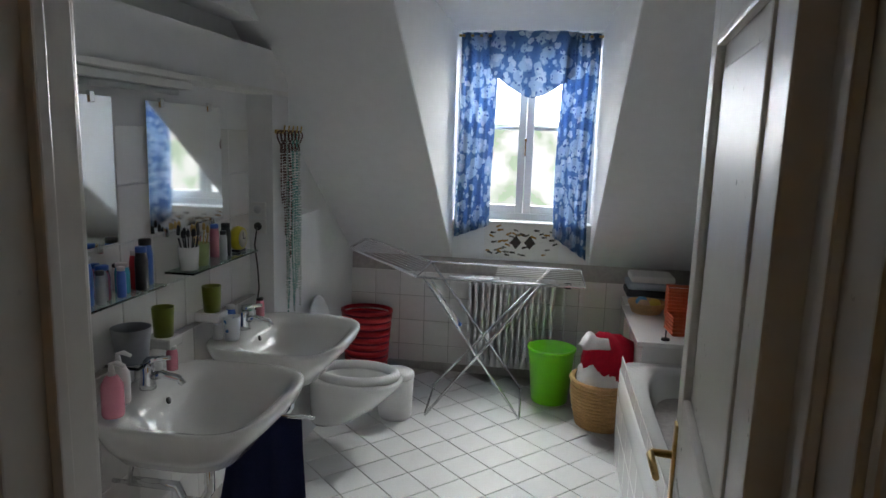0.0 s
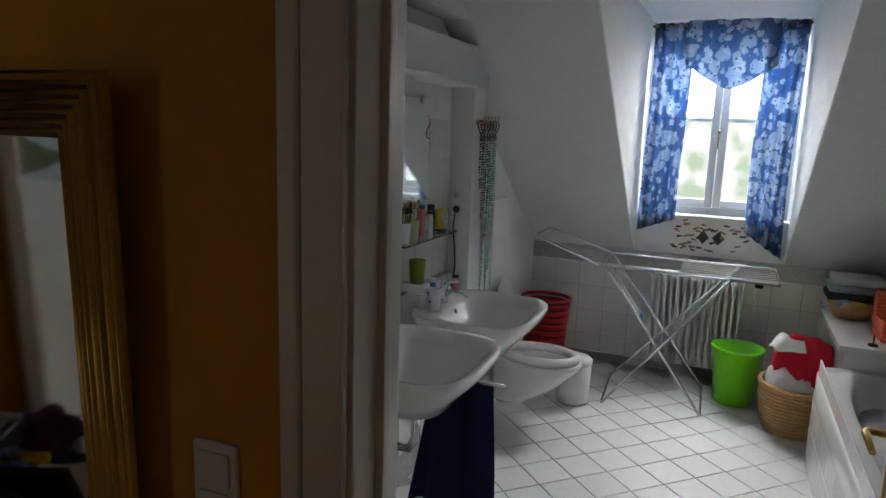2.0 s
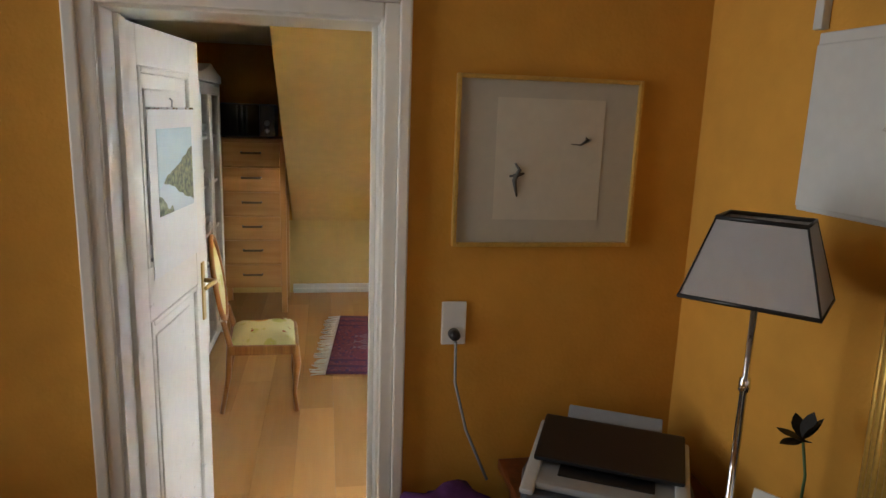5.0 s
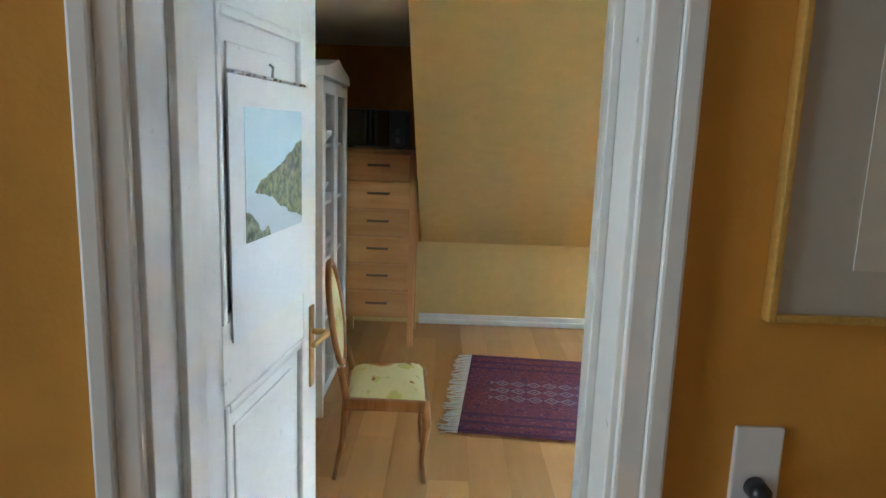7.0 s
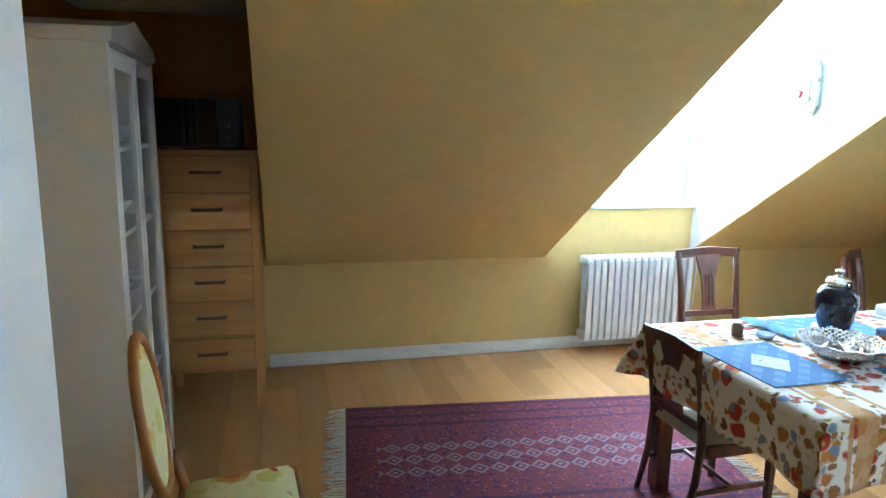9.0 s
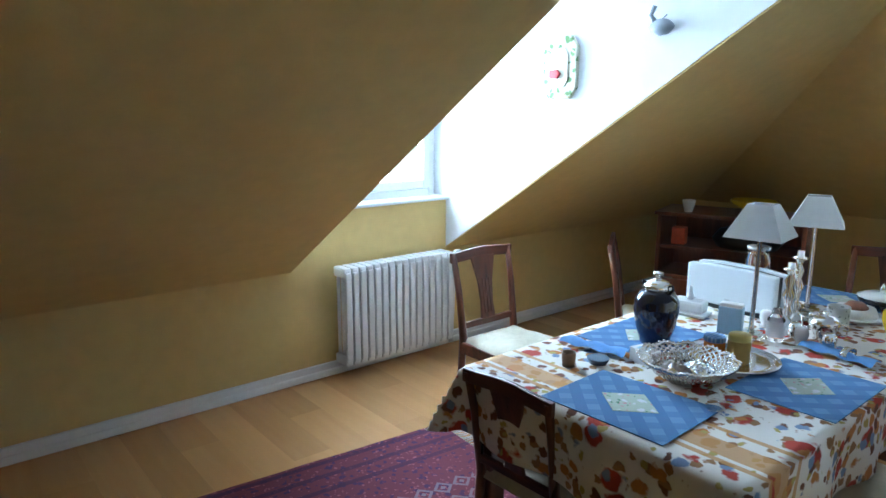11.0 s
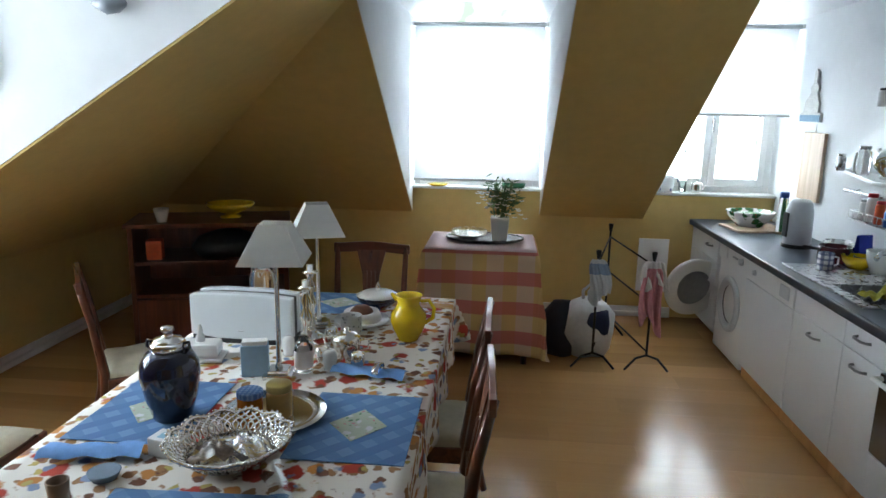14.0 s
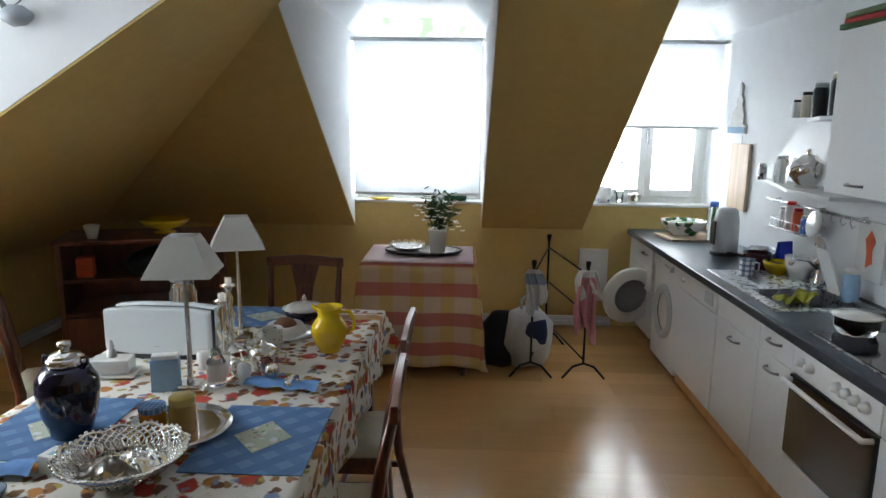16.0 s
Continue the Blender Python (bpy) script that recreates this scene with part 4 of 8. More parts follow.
for s in (-1, 1):
    part("front_leg", tube([(s * 0.2, 0.2, 0.40), (s * 0.215, 0.215, 0.3), (s * 0.195, 0.195, 0.12), (s * 0.205, 0.21, 0.01)], [0.028, 0.024, 0.013, 0.016], 8), HONEY, t)
    part("back_leg", tube([(s * 0.17, -0.26, 0.01), (s * 0.175, -0.215, 0.22), (s * 0.18, -0.2, 0.42), (s * 0.17, -0.235, 0.55)], [0.015, 0.018, 0.02, 0.016], 8), HONEY, t)
part("seat_rail", prism([(-0.205, -0.21), (0.205, -0.21), (0.235, 0.2), (0.2, 0.225), (-0.2, 0.225), (-0.235, 0.2)], 0.36, 0.415, "z", None, 0.008), HONEY, t)


def pad(u, v):
    x, y = (u - 0.5) * 2, (v - 0.5) * 2
    r = max(abs(x), abs(y))
    return (x * (0.205 + 0.02 * y), y * 0.205 + 0.005, 0.41 + 0.06 * (1 - r ** 4))


part("seat", grid_sheet(pad, 14, 14), FRUIT, t, "yellow fruit-printed seat")
fr = [(0.19 * math.sin(a), -0.235 - 0.1 * (0.24 * (1 - math.cos(a)) + 0.0) * 1.5, 0.52 + 0.235 * (1 - math.cos(a))) for a in [2 * math.pi * k / 28 for k in range(28)]]
part("back_frame", tube(fr, 0.017, 8, None, True), HONEY, t)
part("back_pad", grid_sheet(lambda u, v: (0.178 * u * math.sin(2 * math.pi * v), -0.235 - 0.072 * (0.5 - 0.5 * u * math.cos(2 * math.pi * v)) + 0.022 * (1 - u * u), 0.755 - 0.222 * u * math.cos(2 * math.pi * v)), 8, 28), FRUIT, t, "oval fruit-printed back")
part("back_cover", grid_sheet(lambda u, v: (0.178 * u * math.sin(2 * math.pi * v), -0.25 - 0.072 * (0.5 - 0.5 * u * math.cos(2 * math.pi * v)), 0.755 - 0.222 * u * math.cos(2 * math.pi * v)), 4, 28), FRUIT, t)

# sideboard in the far corner
t = thing("sideboard", "dark cherry open sideboard in the corner of the room", "sideboard", pose(-5.95, 4.55, 0, 0, 0, 18))
part("side", box(-0.5, -0.47, -0.25, 0.25, 0, 0.88, 0.004), CHERRY, t)
part("side", box(0.47, 0.5, -0.25, 0.25, 0, 0.88, 0.004), CHERRY, t)
part("back", box(-0.47, 0.47, 0.23, 0.25, 0.02, 0.88), CHERRY, t)
part("top", box(-0.52, 0.52, -0.27, 0.25, 0.88, 0.905, 0.005), CHERRY, t)
for z in (0.06, 0.42, 0.64):
    part("shelf", box(-0.47, 0.47, -0.23, 0.23, z - 0.01, z + 0.01, 0.002), CHERRY, t)
part("door", box(-0.468, -0.003, -0.25, -0.232, 0.07, 0.4, 0.003), CHERRY, t)
part("door", box(0.003, 0.468, -0.25, -0.232, 0.07, 0.4, 0.003), CHERRY, t)
m0 = pose(-5.95, 4.55, 0, 0, 0, 18)
single("fruit_bowl", lathe([(0, 0), (0.07, 0), (0.07, 0.01), (0.03, 0.02), (0.15, 0.07), (0.165, 0.1), (0.155, 0.1), (0.13, 0.07), (0, 0.03)], 20), YJUG, "yellow glazed bowl on the sideboard", "bowl", m0 @ pose(0.12, 0, 0.905))
single("cup", lathe([(0, 0), (0.03, 0), (0.045, 0.06), (0.05, 0.09), (0.045, 0.09), (0.04, 0.06), (0, 0.01)], 16), CERAM, "white cup on the sideboard", "cup", m0 @ pose(-0.3, -0.16, 0.905))
single("cloth_roll", lathe([(0, 0), (0.16, 0.0), (0.19, 0.06), (0.15, 0.13), (0.06, 0.17), (0, 0.175)], 18, None, (0, 0, 0), 1.3, 0.9), DARK, "dark bundle on the sideboard shelf", "bundle", m0 @ pose(0.1, -0.02, 0.65))
single("storage_tin", box(-0.05, 0.05, -0.05, 0.05, 0, 0.13, 0.01), ORANGEP, "red and orange tin on the shelf", "tin", m0 @ pose(-0.36, -0.12, 0.65))

# small table with a checked cloth
t = thing("side_table", "square wooden side table under a checked cloth", "table", pose(-4.1, 4.69, 0))
part("tabletop", box(-0.36, 0.36, -0.31, 0.31, 0.745, 0.77, 0.004), MAHOGH, t)
for s in (-1, 1):
    for r in (-1, 1):
        part("leg", box(s * 0.31 - 0.02, s * 0.31 + 0.02, r * 0.26 - 0.02, r * 0.26 + 0.02, 0, 0.745, 0.004), MAHOG, t)
CHECK = checked("pink and yellow woven check", ((0.66, 0.50, 0.36), (0.64, 0.44, 0.13), (0.50, 0.07, 0.10)), 0.2, 0.09, axes=(0, 2))
c = single("checked_cloth", cloth(0.735, 0.635, 0.695, 0.773, 60, 60, 0.022, 1.0, 0.12), CHECK, "pink and yellow checked cloth hanging to the floor", "tablecloth", pose(-4.1, 4.69, 0))
thicken(c, 0.002)
c = single("cloth_runner", grid_sheet(lambda u, v: ((u - 0.5) * 0.73, (v - 0.5) * 0.63, 0.7755), 6, 6), mat("pink white top cloth", (0.72, 0.56, 0.56), 0.85, var=0.06), "pale pink cloth lying on the table top", "tablecloth", pose(-4.1, 4.69, 0))
thicken(c, 0.0015)
PEWTER = mat("tarnished pewter", (0.16, 0.15, 0.14), 0.3, 0.9, var=0.35, scale=30, bump=0.4, bscale=60)
t = thing("serving_tray", "oval tarnished tray with a raised rim", "tray", pose(-4.08, 4.72, 0.777))
part("plate", lathe([(0, 0), (0.19, 0), (0.225, 0.012), (0.24, 0.022), (0.232, 0.024), (0.19, 0.008), (0, 0.006)], 32, None, (0, 0, 0), 1.12, 0.72), PEWTER, t)
part("rim", tube([(0.262 * math.cos(a), 0.17 * math.sin(a), 0.023 + 0.003 * math.cos(24 * a)) for a in [2 * math.pi * k / 72 for k in range(72)]], 0.008, 6, None, True), PEWTER, t)
t = thing("pierced_dish", "pierced silver dish on the tray", "dish", pose(-4.19, 4.72, 0.785))
part("bowl", lathe([(0, 0), (0.05, 0), (0.1, 0.025), (0.125, 0.04), (0.12, 0.043), (0.095, 0.03), (0, 0.008)], 28), SILVER, t)
for k in range(14):
    a = 2 * math.pi * k / 14
    part("loop", tube([(0.12 * math.cos(a) + 0.018 * math.cos(b) * -math.sin(a), 0.12 * math.sin(a) + 0.018 * math.cos(b) * math.cos(a), 0.05 + 0.014 * math.sin(b)) for b in [2 * math.pi * j / 10 for j in range(10)]], 0.003, 5, None, True), SILVER, t)


def leaf(length, width):
    return grid_sheet(lambda u, v: ((v - 0.5) * width * math.sin(math.pi * min(1, u + 0.02)) ** 0.8, 0, u * length), 5, 2)


t = thing("flower_pot", "square white pot with white flowers and green stems", "plant", pose(-3.98, 4.66, 0.785))
pot = prism([(-0.05, -0.05), (0.05, -0.05), (0.05, 0.05), (-0.05, 0.05)], 0, 0.17, "z", None, 0.006)
for v in pot.verts:
    v.co.x, v.co.y = v.co.x * (1 + v.co.z * 1.6), v.co.y * (1 + v.co.z * 1.6)
part("pot", pot, CERAM, t)
stems, leaves, petals = bmesh.new(), bmesh.new(), bmesh.new()
for k in range(46):
    a, r, h = rnd(0, 6.28), rnd(0.02, 0.14), rnd(0.1, 0.26)
    tip = Vector((r * math.cos(a), r * math.sin(a), 0.16 + h))
    tube([(0.3 * tip.x, 0.3 * tip.y, 0.15), (0.6 * tip.x, 0.6 * tip.y, 0.17 + 0.6 * h), tuple(tip)], 0.0018, 4, stems)
    for j in range(5):
        lf = moved(leaf(rnd(0.035, 0.07), rnd(0.008, 0.016)), Matrix.Translation(tip * rnd(0.55, 1.0) + Vector((0, 0, 0.03))) @ Euler((rnd(-1.5, 1.5), rnd(-1.5, 1.5), rnd(0, 6))).to_matrix().to_4x4())
        me = bpy.data.meshes.new("tmp")
        lf.to_mesh(me)
        leaves.from_mesh(me)
        bpy.data.meshes.remove(me)
        lf.free()
for k in range(58):
    a, r = rnd(0, 6.28), rnd(0.04, 0.17)
    p = (r * math.cos(a), r * math.sin(a), 0.17 + rnd(-0.02, 0.2))
    for j in range(5):
        lf = moved(leaf(0.026, 0.02), Matrix.Translation(p) @ Euler((1.2, 0, j * 1.257)).to_matrix().to_4x4())
        me = bpy.data.meshes.new("tmp")
        lf.to_mesh(me)
        petals.from_mesh(me)
        bpy.data.meshes.remove(me)
        lf.free()
part("stems", stems, BGREEN, t)
tagged(part("leaves", leaves, BGREEN, t), kind="stuff")
tagged(part("blossoms", petals, PETAL, t, "white blossoms"), kind="stuff")

# wrought iron towel stand with cloths
t = thing("towel_stand", "black wrought iron towel stand with three uprights", "towel stand", pose(0, 0, 0))
posts = [(-3.34, 4.42), (-3.16, 5.12), (-2.99, 4.42)]
tops = [0.80, 0.86, 0.80]
for (x, y), h in zip(posts, tops):
    part("upright", tube([(x, y, 0.1), (x, y, h - 0.06)], 0.008, 8), IRON, t)
    part("finial", lathe([(0, 0), (0.01, 0), (0.013, 0.02), (0.018, 0.05), (0.016, 0.058), (0, 0.06)], 10, None, (x, y, h - 0.06)), IRON, t)
    part("foot", tube([(x - 0.14, y - 0.02, 0.006), (x - 0.12, y - 0.02, 0.03), (x - 0.07, y - 0.01, 0.085), (x, y, 0.105), (x + 0.07, y - 0.01, 0.085), (x + 0.12, y - 0.02, 0.03), (x + 0.14, y - 0.02, 0.006)], 0.008, 8), IRON, t)
for i in (0, 2):
    for z in (0.76, 0.5, 0.18):
        part("crossbar", tube([(posts[i][0], posts[i][1], z - 0.05), (posts[1][0], posts[1][1], z)], 0.006, 6), IRON, t)


def draped(w, h, seed, z, gather=0.35):
    def fn(u, v):
        s = 1 - gather * (1 - v)
        x = (u - 0.5) * w * (0.35 + 0.65 * (1 - v) ** 0.5) 
        y = 0.03 * math.sin(u * 14 + seed) * (1 - v * 0.8) + 0.012 * math.sin(u * 31 + v * 5 + seed) - 0.03 * (1 - v)
        return (x * s + 0.015 * math.sin(seed + v * 4), y, z - h * (1 - v) * (0.85 + 0.15 * math.sin(u * 5 + seed)))
    return grid_sheet(fn, 26, 18)


TEA = checked("white and blue tea towel", ((0.70, 0.70, 0.68), (0.62, 0.63, 0.64), (0.12, 0.22, 0.42)), 0.34, 0.07, axes=(0, 2))
for nm, bm, mt, lb, x, y in (("tea_towel", draped(0.2, 0.3, 0.5, 0.74), TEA, "white tea towel with blue stripes", -3.33, 4.4), ("towel", draped(0.24, 0.2, 2.0, 0.74), WCLOTH, "white towel on the iron stand", -2.985, 4.4), ("pink_towel", draped(0.2, 0.44, 3.1, 0.70), PINKC, "pink towel hanging from the stand", -3.0, 4.375)):
    thicken(single(nm, bm, mt, lb, "towel", pose(x, y, 0), soft=True), 0.006)
FILMBAG = mat("white film bag", (0.68, 0.70, 0.72), 0.3, var=0.1, bump=0.6, bscale=30)


def crumple(bm, amount, freq):
    for v in bm.verts:
        v.co += Vector((noise.noise(v.co * freq), noise.noise(v.co * freq + Vector((5, 0, 0))), 0.4 * noise.noise(v.co * freq))) * amount
    return bm


t = thing("plastic_bag", "full white plastic bag with dark blue cloth, standing by the stand", "bag", pose(-3.34, 4.66, 0.015))
part("sack", crumple(lathe([(0, 0), (0.11, 0.0), (0.165, 0.06), (0.18, 0.17), (0.165, 0.29), (0.125, 0.37), (0.07, 0.40), (0, 0.38)], 30, None, (0, 0, 0), 1.0, 0.75), 0.045, 9), FILMBAG, t, soft=True)
for s_ in (-1, 1):
    part("bag_handle", tube([(s_ * 0.05, -0.02, 0.36), (s_ * 0.06, -0.05, 0.46), (s_ * 0.01, -0.07, 0.52), (s_ * -0.02, -0.05, 0.45), (s_ * -0.01, -0.02, 0.36)], 0.012, 6), FILMBAG, t)
part("cloth", crumple(lathe([(0, 0.16), (0.075, 0.17), (0.085, 0.25), (0.06, 0.33), (0, 0.35)], 20, None, (0.05, -0.085, 0), 1, 0.7), 0.03, 12), mat("dark blue cotton", (0.02, 0.03, 0.09), 0.9, var=0.25), t, "dark blue cloth showing through", soft=True)
bg = lathe([(0, 0), (0.13, 0.0), (0.15, 0.08), (0.13, 0.25), (0.06, 0.36), (0, 0.37)], 24)
for v in bg.verts:
    v.co += Vector((noise.noise(v.co * 8), noise.noise(v.co * 8 + Vector((3, 0, 0))), 0)) * 0.04
single("rucksack", bg, mat("dark navy nylon", (0.015, 0.018, 0.035), 0.6, var=0.3), "dark navy rucksack on the floor", "bag", pose(-3.53, 4.72, 0), soft=True)

# ---- kitchen run ----
FX = -2.42                                   # cabinet fronts
CZ = 0.834                                   # worktop


def bow_handle(m, parent, w=0.11):
    part("handle", moved(tube([(-w / 2, 0, 0), (-w / 2 + 0.008, -0.02, 0), (-w / 4, -0.03, 0), (w / 4, -0.03, 0), (w / 2 - 0.008, -0.02, 0), (w / 2, 0, 0)], [0.007, 0.006, 0.006, 0.006, 0.006, 0.007], 8), m), mat("dark brushed steel", (0.26, 0.26, 0.27), 0.3, 1.0), parent, "steel bow handle")


def unit(y0, y1, fronts, label, top=CZ - 0.04):
    """A base unit; fronts: (low, high, handle height or None, handle offset). Local x runs along the front."""
    w = y1 - y0
    t = thing("base_cabinet", label, "cabinet", pose(FX, (y0 + y1) / 2, 0, 0, 0, -90), "kitchen base units")
    part("carcass", box(-w / 2 + 0.002, w / 2 - 0.002, 0.02, 0.58, 0.1, top), CABW, t)
    for lo, hi, hz, hx in fronts:
        f = part("door" if hi - lo > 0.3 else "drawer_front", box(-w / 2 + 0.002, w / 2 - 0.002, 0.0, 0.019, lo, hi, 0.003), CABW, t)
        if hz:
            bow_handle(pose(hx, 0.0, hz), f)
    return t


unit(3.18, 3.70, ((0.1, 0.66, 0.605, 0.0), (0.664, 0.79, None, 0)), "white base cabinet under the sink with a blank drawer front", 0.6)
unit(2.86, 3.18, ((0.1, 0.66, 0.605, 0.0), (0.664, 0.79, 0.735, 0.0)), "narrow white base cabinet with a drawer and a door")
unit(1.62, 2.26, ((0.1, 0.66, 0.605, 0.0), (0.664, 0.79, 0.735, 0.0)), "white base cabinet with a drawer beside the oven")
unit(4.98, 5.645, ((0.45, 0.62, 0.56, 0.15), (0.624, 0.79, 0.72, 0.15)), "white drawer unit at the end of the worktop")
structure("plinth", box(FX + 0.04, FX + 0.056, 1.62, 4.42, 0, 0.1), BIRCHV, "brown wooden plinth under the kitchen units")

# washing machine with its door open
t = thing("washing_machine", "white front-loading washing machine with its door open", "washing machine", pose(FX + 0.02, 4.70, 0, 0, 0, -90))
part("case", box(-0.275, 0.275, 0.0, 0.54, 0.03, 0.785, 0.01), WPLAST, t)
part("panel", box(-0.27, 0.27, -0.012, 0.0, 0.68, 0.78, 0.004), WPLAST, t)
part("detergent_drawer", box(-0.26, -0.1, -0.018, -0.012, 0.7, 0.765, 0.003), WPLAST, t)
part("dial", moved(lathe([(0, 0), (0.024, 0), (0.02, 0.02), (0, 0.02)], 18), pose(0.18, -0.012, 0.732, 90, 0, 0)), LGREY, t)
for k in range(3):
    part("button", moved(lathe([(0, 0), (0.008, 0), (0.008, 0.008), (0, 0.008)], 10), pose(0.02 + k * 0.035, -0.012, 0.732, 90, 0, 0)), LGREY, t)
part("porthole_ring", moved(lathe([(0.13, 0.0), (0.19, 0.0), (0.19, 0.018), (0.165, 0.03), (0.14, 0.02), (0.13, -0.05), (0.1, -0.15), (0, -0.16)], 32), pose(0, -0.0, 0.4, 90, 0, 0)), LGREY, t)
part("drum", moved(lathe([(0.128, 0.004), (0.125, -0.03), (0.1, -0.1), (0, -0.11)], 28), pose(0, -0.002, 0.4, 90, 0, 0)), DARK, t)
for s in (-1, 1):
    part("foot", lathe([(0, 0), (0.02, 0), (0.02, 0.03), (0, 0.03)], 10, None, (s * 0.24, 0.05, 0)), DARK, t)
wd = part("door", moved(lathe([(0.135, 0.0), (0.215, 0.0), (0.224, 0.02), (0.215, 0.045), (0.17, 0.05), (0.14, 0.03)], 36), pose(-0.39, -0.13, 0.4, 62, 0, 0) @ pose(0, 0, 0, 0, -72, 0)), WPLAST, t, "white round open door")
part("door_glass", moved(lathe([(0.138, 0.02), (0.13, 0.05), (0.1, 0.09), (0, 0.1)], 28), pose(-0.39, -0.13, 0.4, 62, 0, 0) @ pose(0, 0, 0, 0, -72, 0)), mat("smoky door glass", (0.35, 0.36, 0.37), 0.1, coat=0.5), wd)
t = thing("fuse_flap", "white wall flap behind the washing machine", "wall flap", pose(-2.72, YN - 0.008, 0))
part("plate", box(-0.12, 0.12, -0.008, 0.008, 0.22, 0.66, 0.003), WPLAST, t)

t = thing("dishwasher", "white built-under dishwasher with a grip panel", "dishwasher", pose(FX, 4.06, 0, 0, 0, -90))
part("case", box(-0.35, 0.35, 0.02, 0.56, 0.1, 0.79), CABW, t)
part("door", box(-0.35, 0.35, 0.0, 0.019, 0.1, 0.655, 0.004), CABW, t)
part("panel", box(-0.35, 0.35, -0.004, 0.019, 0.662, 0.785, 0.006), WPLAST, t)
part("grip", box(0.18, 0.3, -0.012, -0.004, 0.69, 0.76, 0.004), LGREY, t)
part("dial", moved(lathe([(0, 0), (0.018, 0), (0.015, 0.016), (0, 0.016)], 16), pose(-0.2, -0.004, 0.725, 90, 0, 0)), LGREY, t)
part("plinth", box(-0.35, 0.35, 0.05, 0.07, 0, 0.1), BIRCHV, t)

t = thing("oven", "built-in oven with black glass door and white panel", "oven", pose(FX, 2.56, 0, 0, 0, -90))
part("case", box(-0.3, 0.3, 0.02, 0.56, 0.1, 0.79), CABW, t)
part("control_panel", box(-0.298, 0.298, -0.002, 0.02, 0.665, 0.79, 0.004), WPLAST, t)
for x in (-0.22, -0.15, 0.04, 0.1, 0.16, 0.22):
    part("knob", moved(lathe([(0, 0), (0.022, 0), (0.019, 0.012), (0.017, 0.026), (0, 0.027)], 18), pose(x, -0.002, 0.728, 90, 0, 0)), WPLAST, t)
part("door", box(-0.298, 0.298, -0.008, 0.02, 0.31, 0.655, 0.004), BGLASS, t, "black glass oven door")
part("door_bar", tube([(-0.28, -0.008, 0.635), (-0.28, -0.045, 0.635), (0.28, -0.045, 0.635), (0.28, -0.008, 0.635)], 0.011, 8), WPLAST, t, "white bar handle")
part("drawer", box(-0.298, 0.298, -0.002, 0.02, 0.105, 0.3, 0.004), CABW, t)
part("plinth", box(-0.3, 0.3, 0.04, 0.056, 0, 0.1), BIRCHV, t)

t = thing("worktop", "slate blue laminate kitchen worktop with a cut-out for the sink", "worktop", pose(0, 0, 0))
for x0, x1, y0, y1 in ((FX - 0.012, XE, 1.62, 3.215), (FX - 0.012, XE, 3.585, YN), (FX - 0.012, -2.315, 3.215, 3.585), (-1.925, XE, 3.215, 3.585)):
    part("slab", box(x0, x1, y0, y1, CZ - 0.04, CZ), WTOP, t)
part("front_edge", box(FX - 0.034, FX - 0.012, 1.62, YN, CZ - 0.042, CZ + 0.001, 0.008), mat("dark slate edge", (0.03, 0.036, 0.048), 0.35, var=0.2), t, "dark rounded front edge")
t = thing("sink", "stainless steel sink with a drainer", "sink", pose(-2.12, 3.58, CZ))
rim = bmesh.new()
for a, b, c2, d in ((-0.25, 0.25, -0.42, -0.36), (-0.25, 0.25, -0.0, 0.46), (-0.25, -0.19, -0.36, 0.0), (0.19, 0.25, -0.36, 0.0)):
    box(a, b, c2, d, 0.0005, 0.008, 0.003, rim)
part("rim", rim, STEEL, t)
for k in range(7):
    part("rib", box(-0.18 + k * 0.06 - 0.008, -0.18 + k * 0.06 + 0.008, 0.06, 0.42, 0.008, 0.011, 0.001), STEEL, t)
bw = bmesh.new()
for x0, x1, y0, y1, z0, z1 in ((-0.193, -0.19, -0.363, 0.003, -0.15, 0.004), (0.19, 0.193, -0.363, 0.003, -0.15, 0.004), (-0.19, 0.19, -0.363, -0.36, -0.15, 0.004), (-0.19, 0.19, 0.0, 0.003, -0.15, 0.004), (-0.19, 0.19, -0.36, 0.0, -0.153, -0.15)):
    box(x0, x1, y0, y1, z0, z1, 0, bw)
part("bowl", bw, STEEL, t, "sunk steel bowl")
part("drain", lathe([(0, 0), (0.03, 0), (0.032, 0.003), (0, 0.004)], 18, None, (0, -0.18, -0.15)), CHROME, t)
f = part("tap", lathe([(0, 0), (0.03, 0), (0.028, 0.03), (0.022, 0.05), (0.024, 0.13), (0.02, 0.15), (0, 0.155)], 16, None, (0.18, 0.06, 0.008)), CHROME, t, "chrome mixer tap")
part("spout", tube([(0.18, 0.06, 0.1), (0.1, 0.02, 0.16), (0.0, -0.04, 0.18), (-0.03, -0.06, 0.15)], [0.013, 0.012, 0.011, 0.012], 10), CHROME, f)
part("lever", tube([(0.18, 0.06, 0.15), (0.2, 0.1, 0.2), (0.2, 0.16, 0.22)], [0.012, 0.009, 0.006], 8), CHROME, f)
t = thing("hob", "black glass hob with steel frame set in the worktop", "hob", pose(-2.12, 2.56, CZ))
part("frame", box(-0.255, 0.255, -0.29, 0.29, 0.0, 0.006, 0.002), STEEL, t)
part("glass", box(-0.245, 0.245, -0.28, 0.28, 0.004, 0.009, 0.001), BGLASS, t)

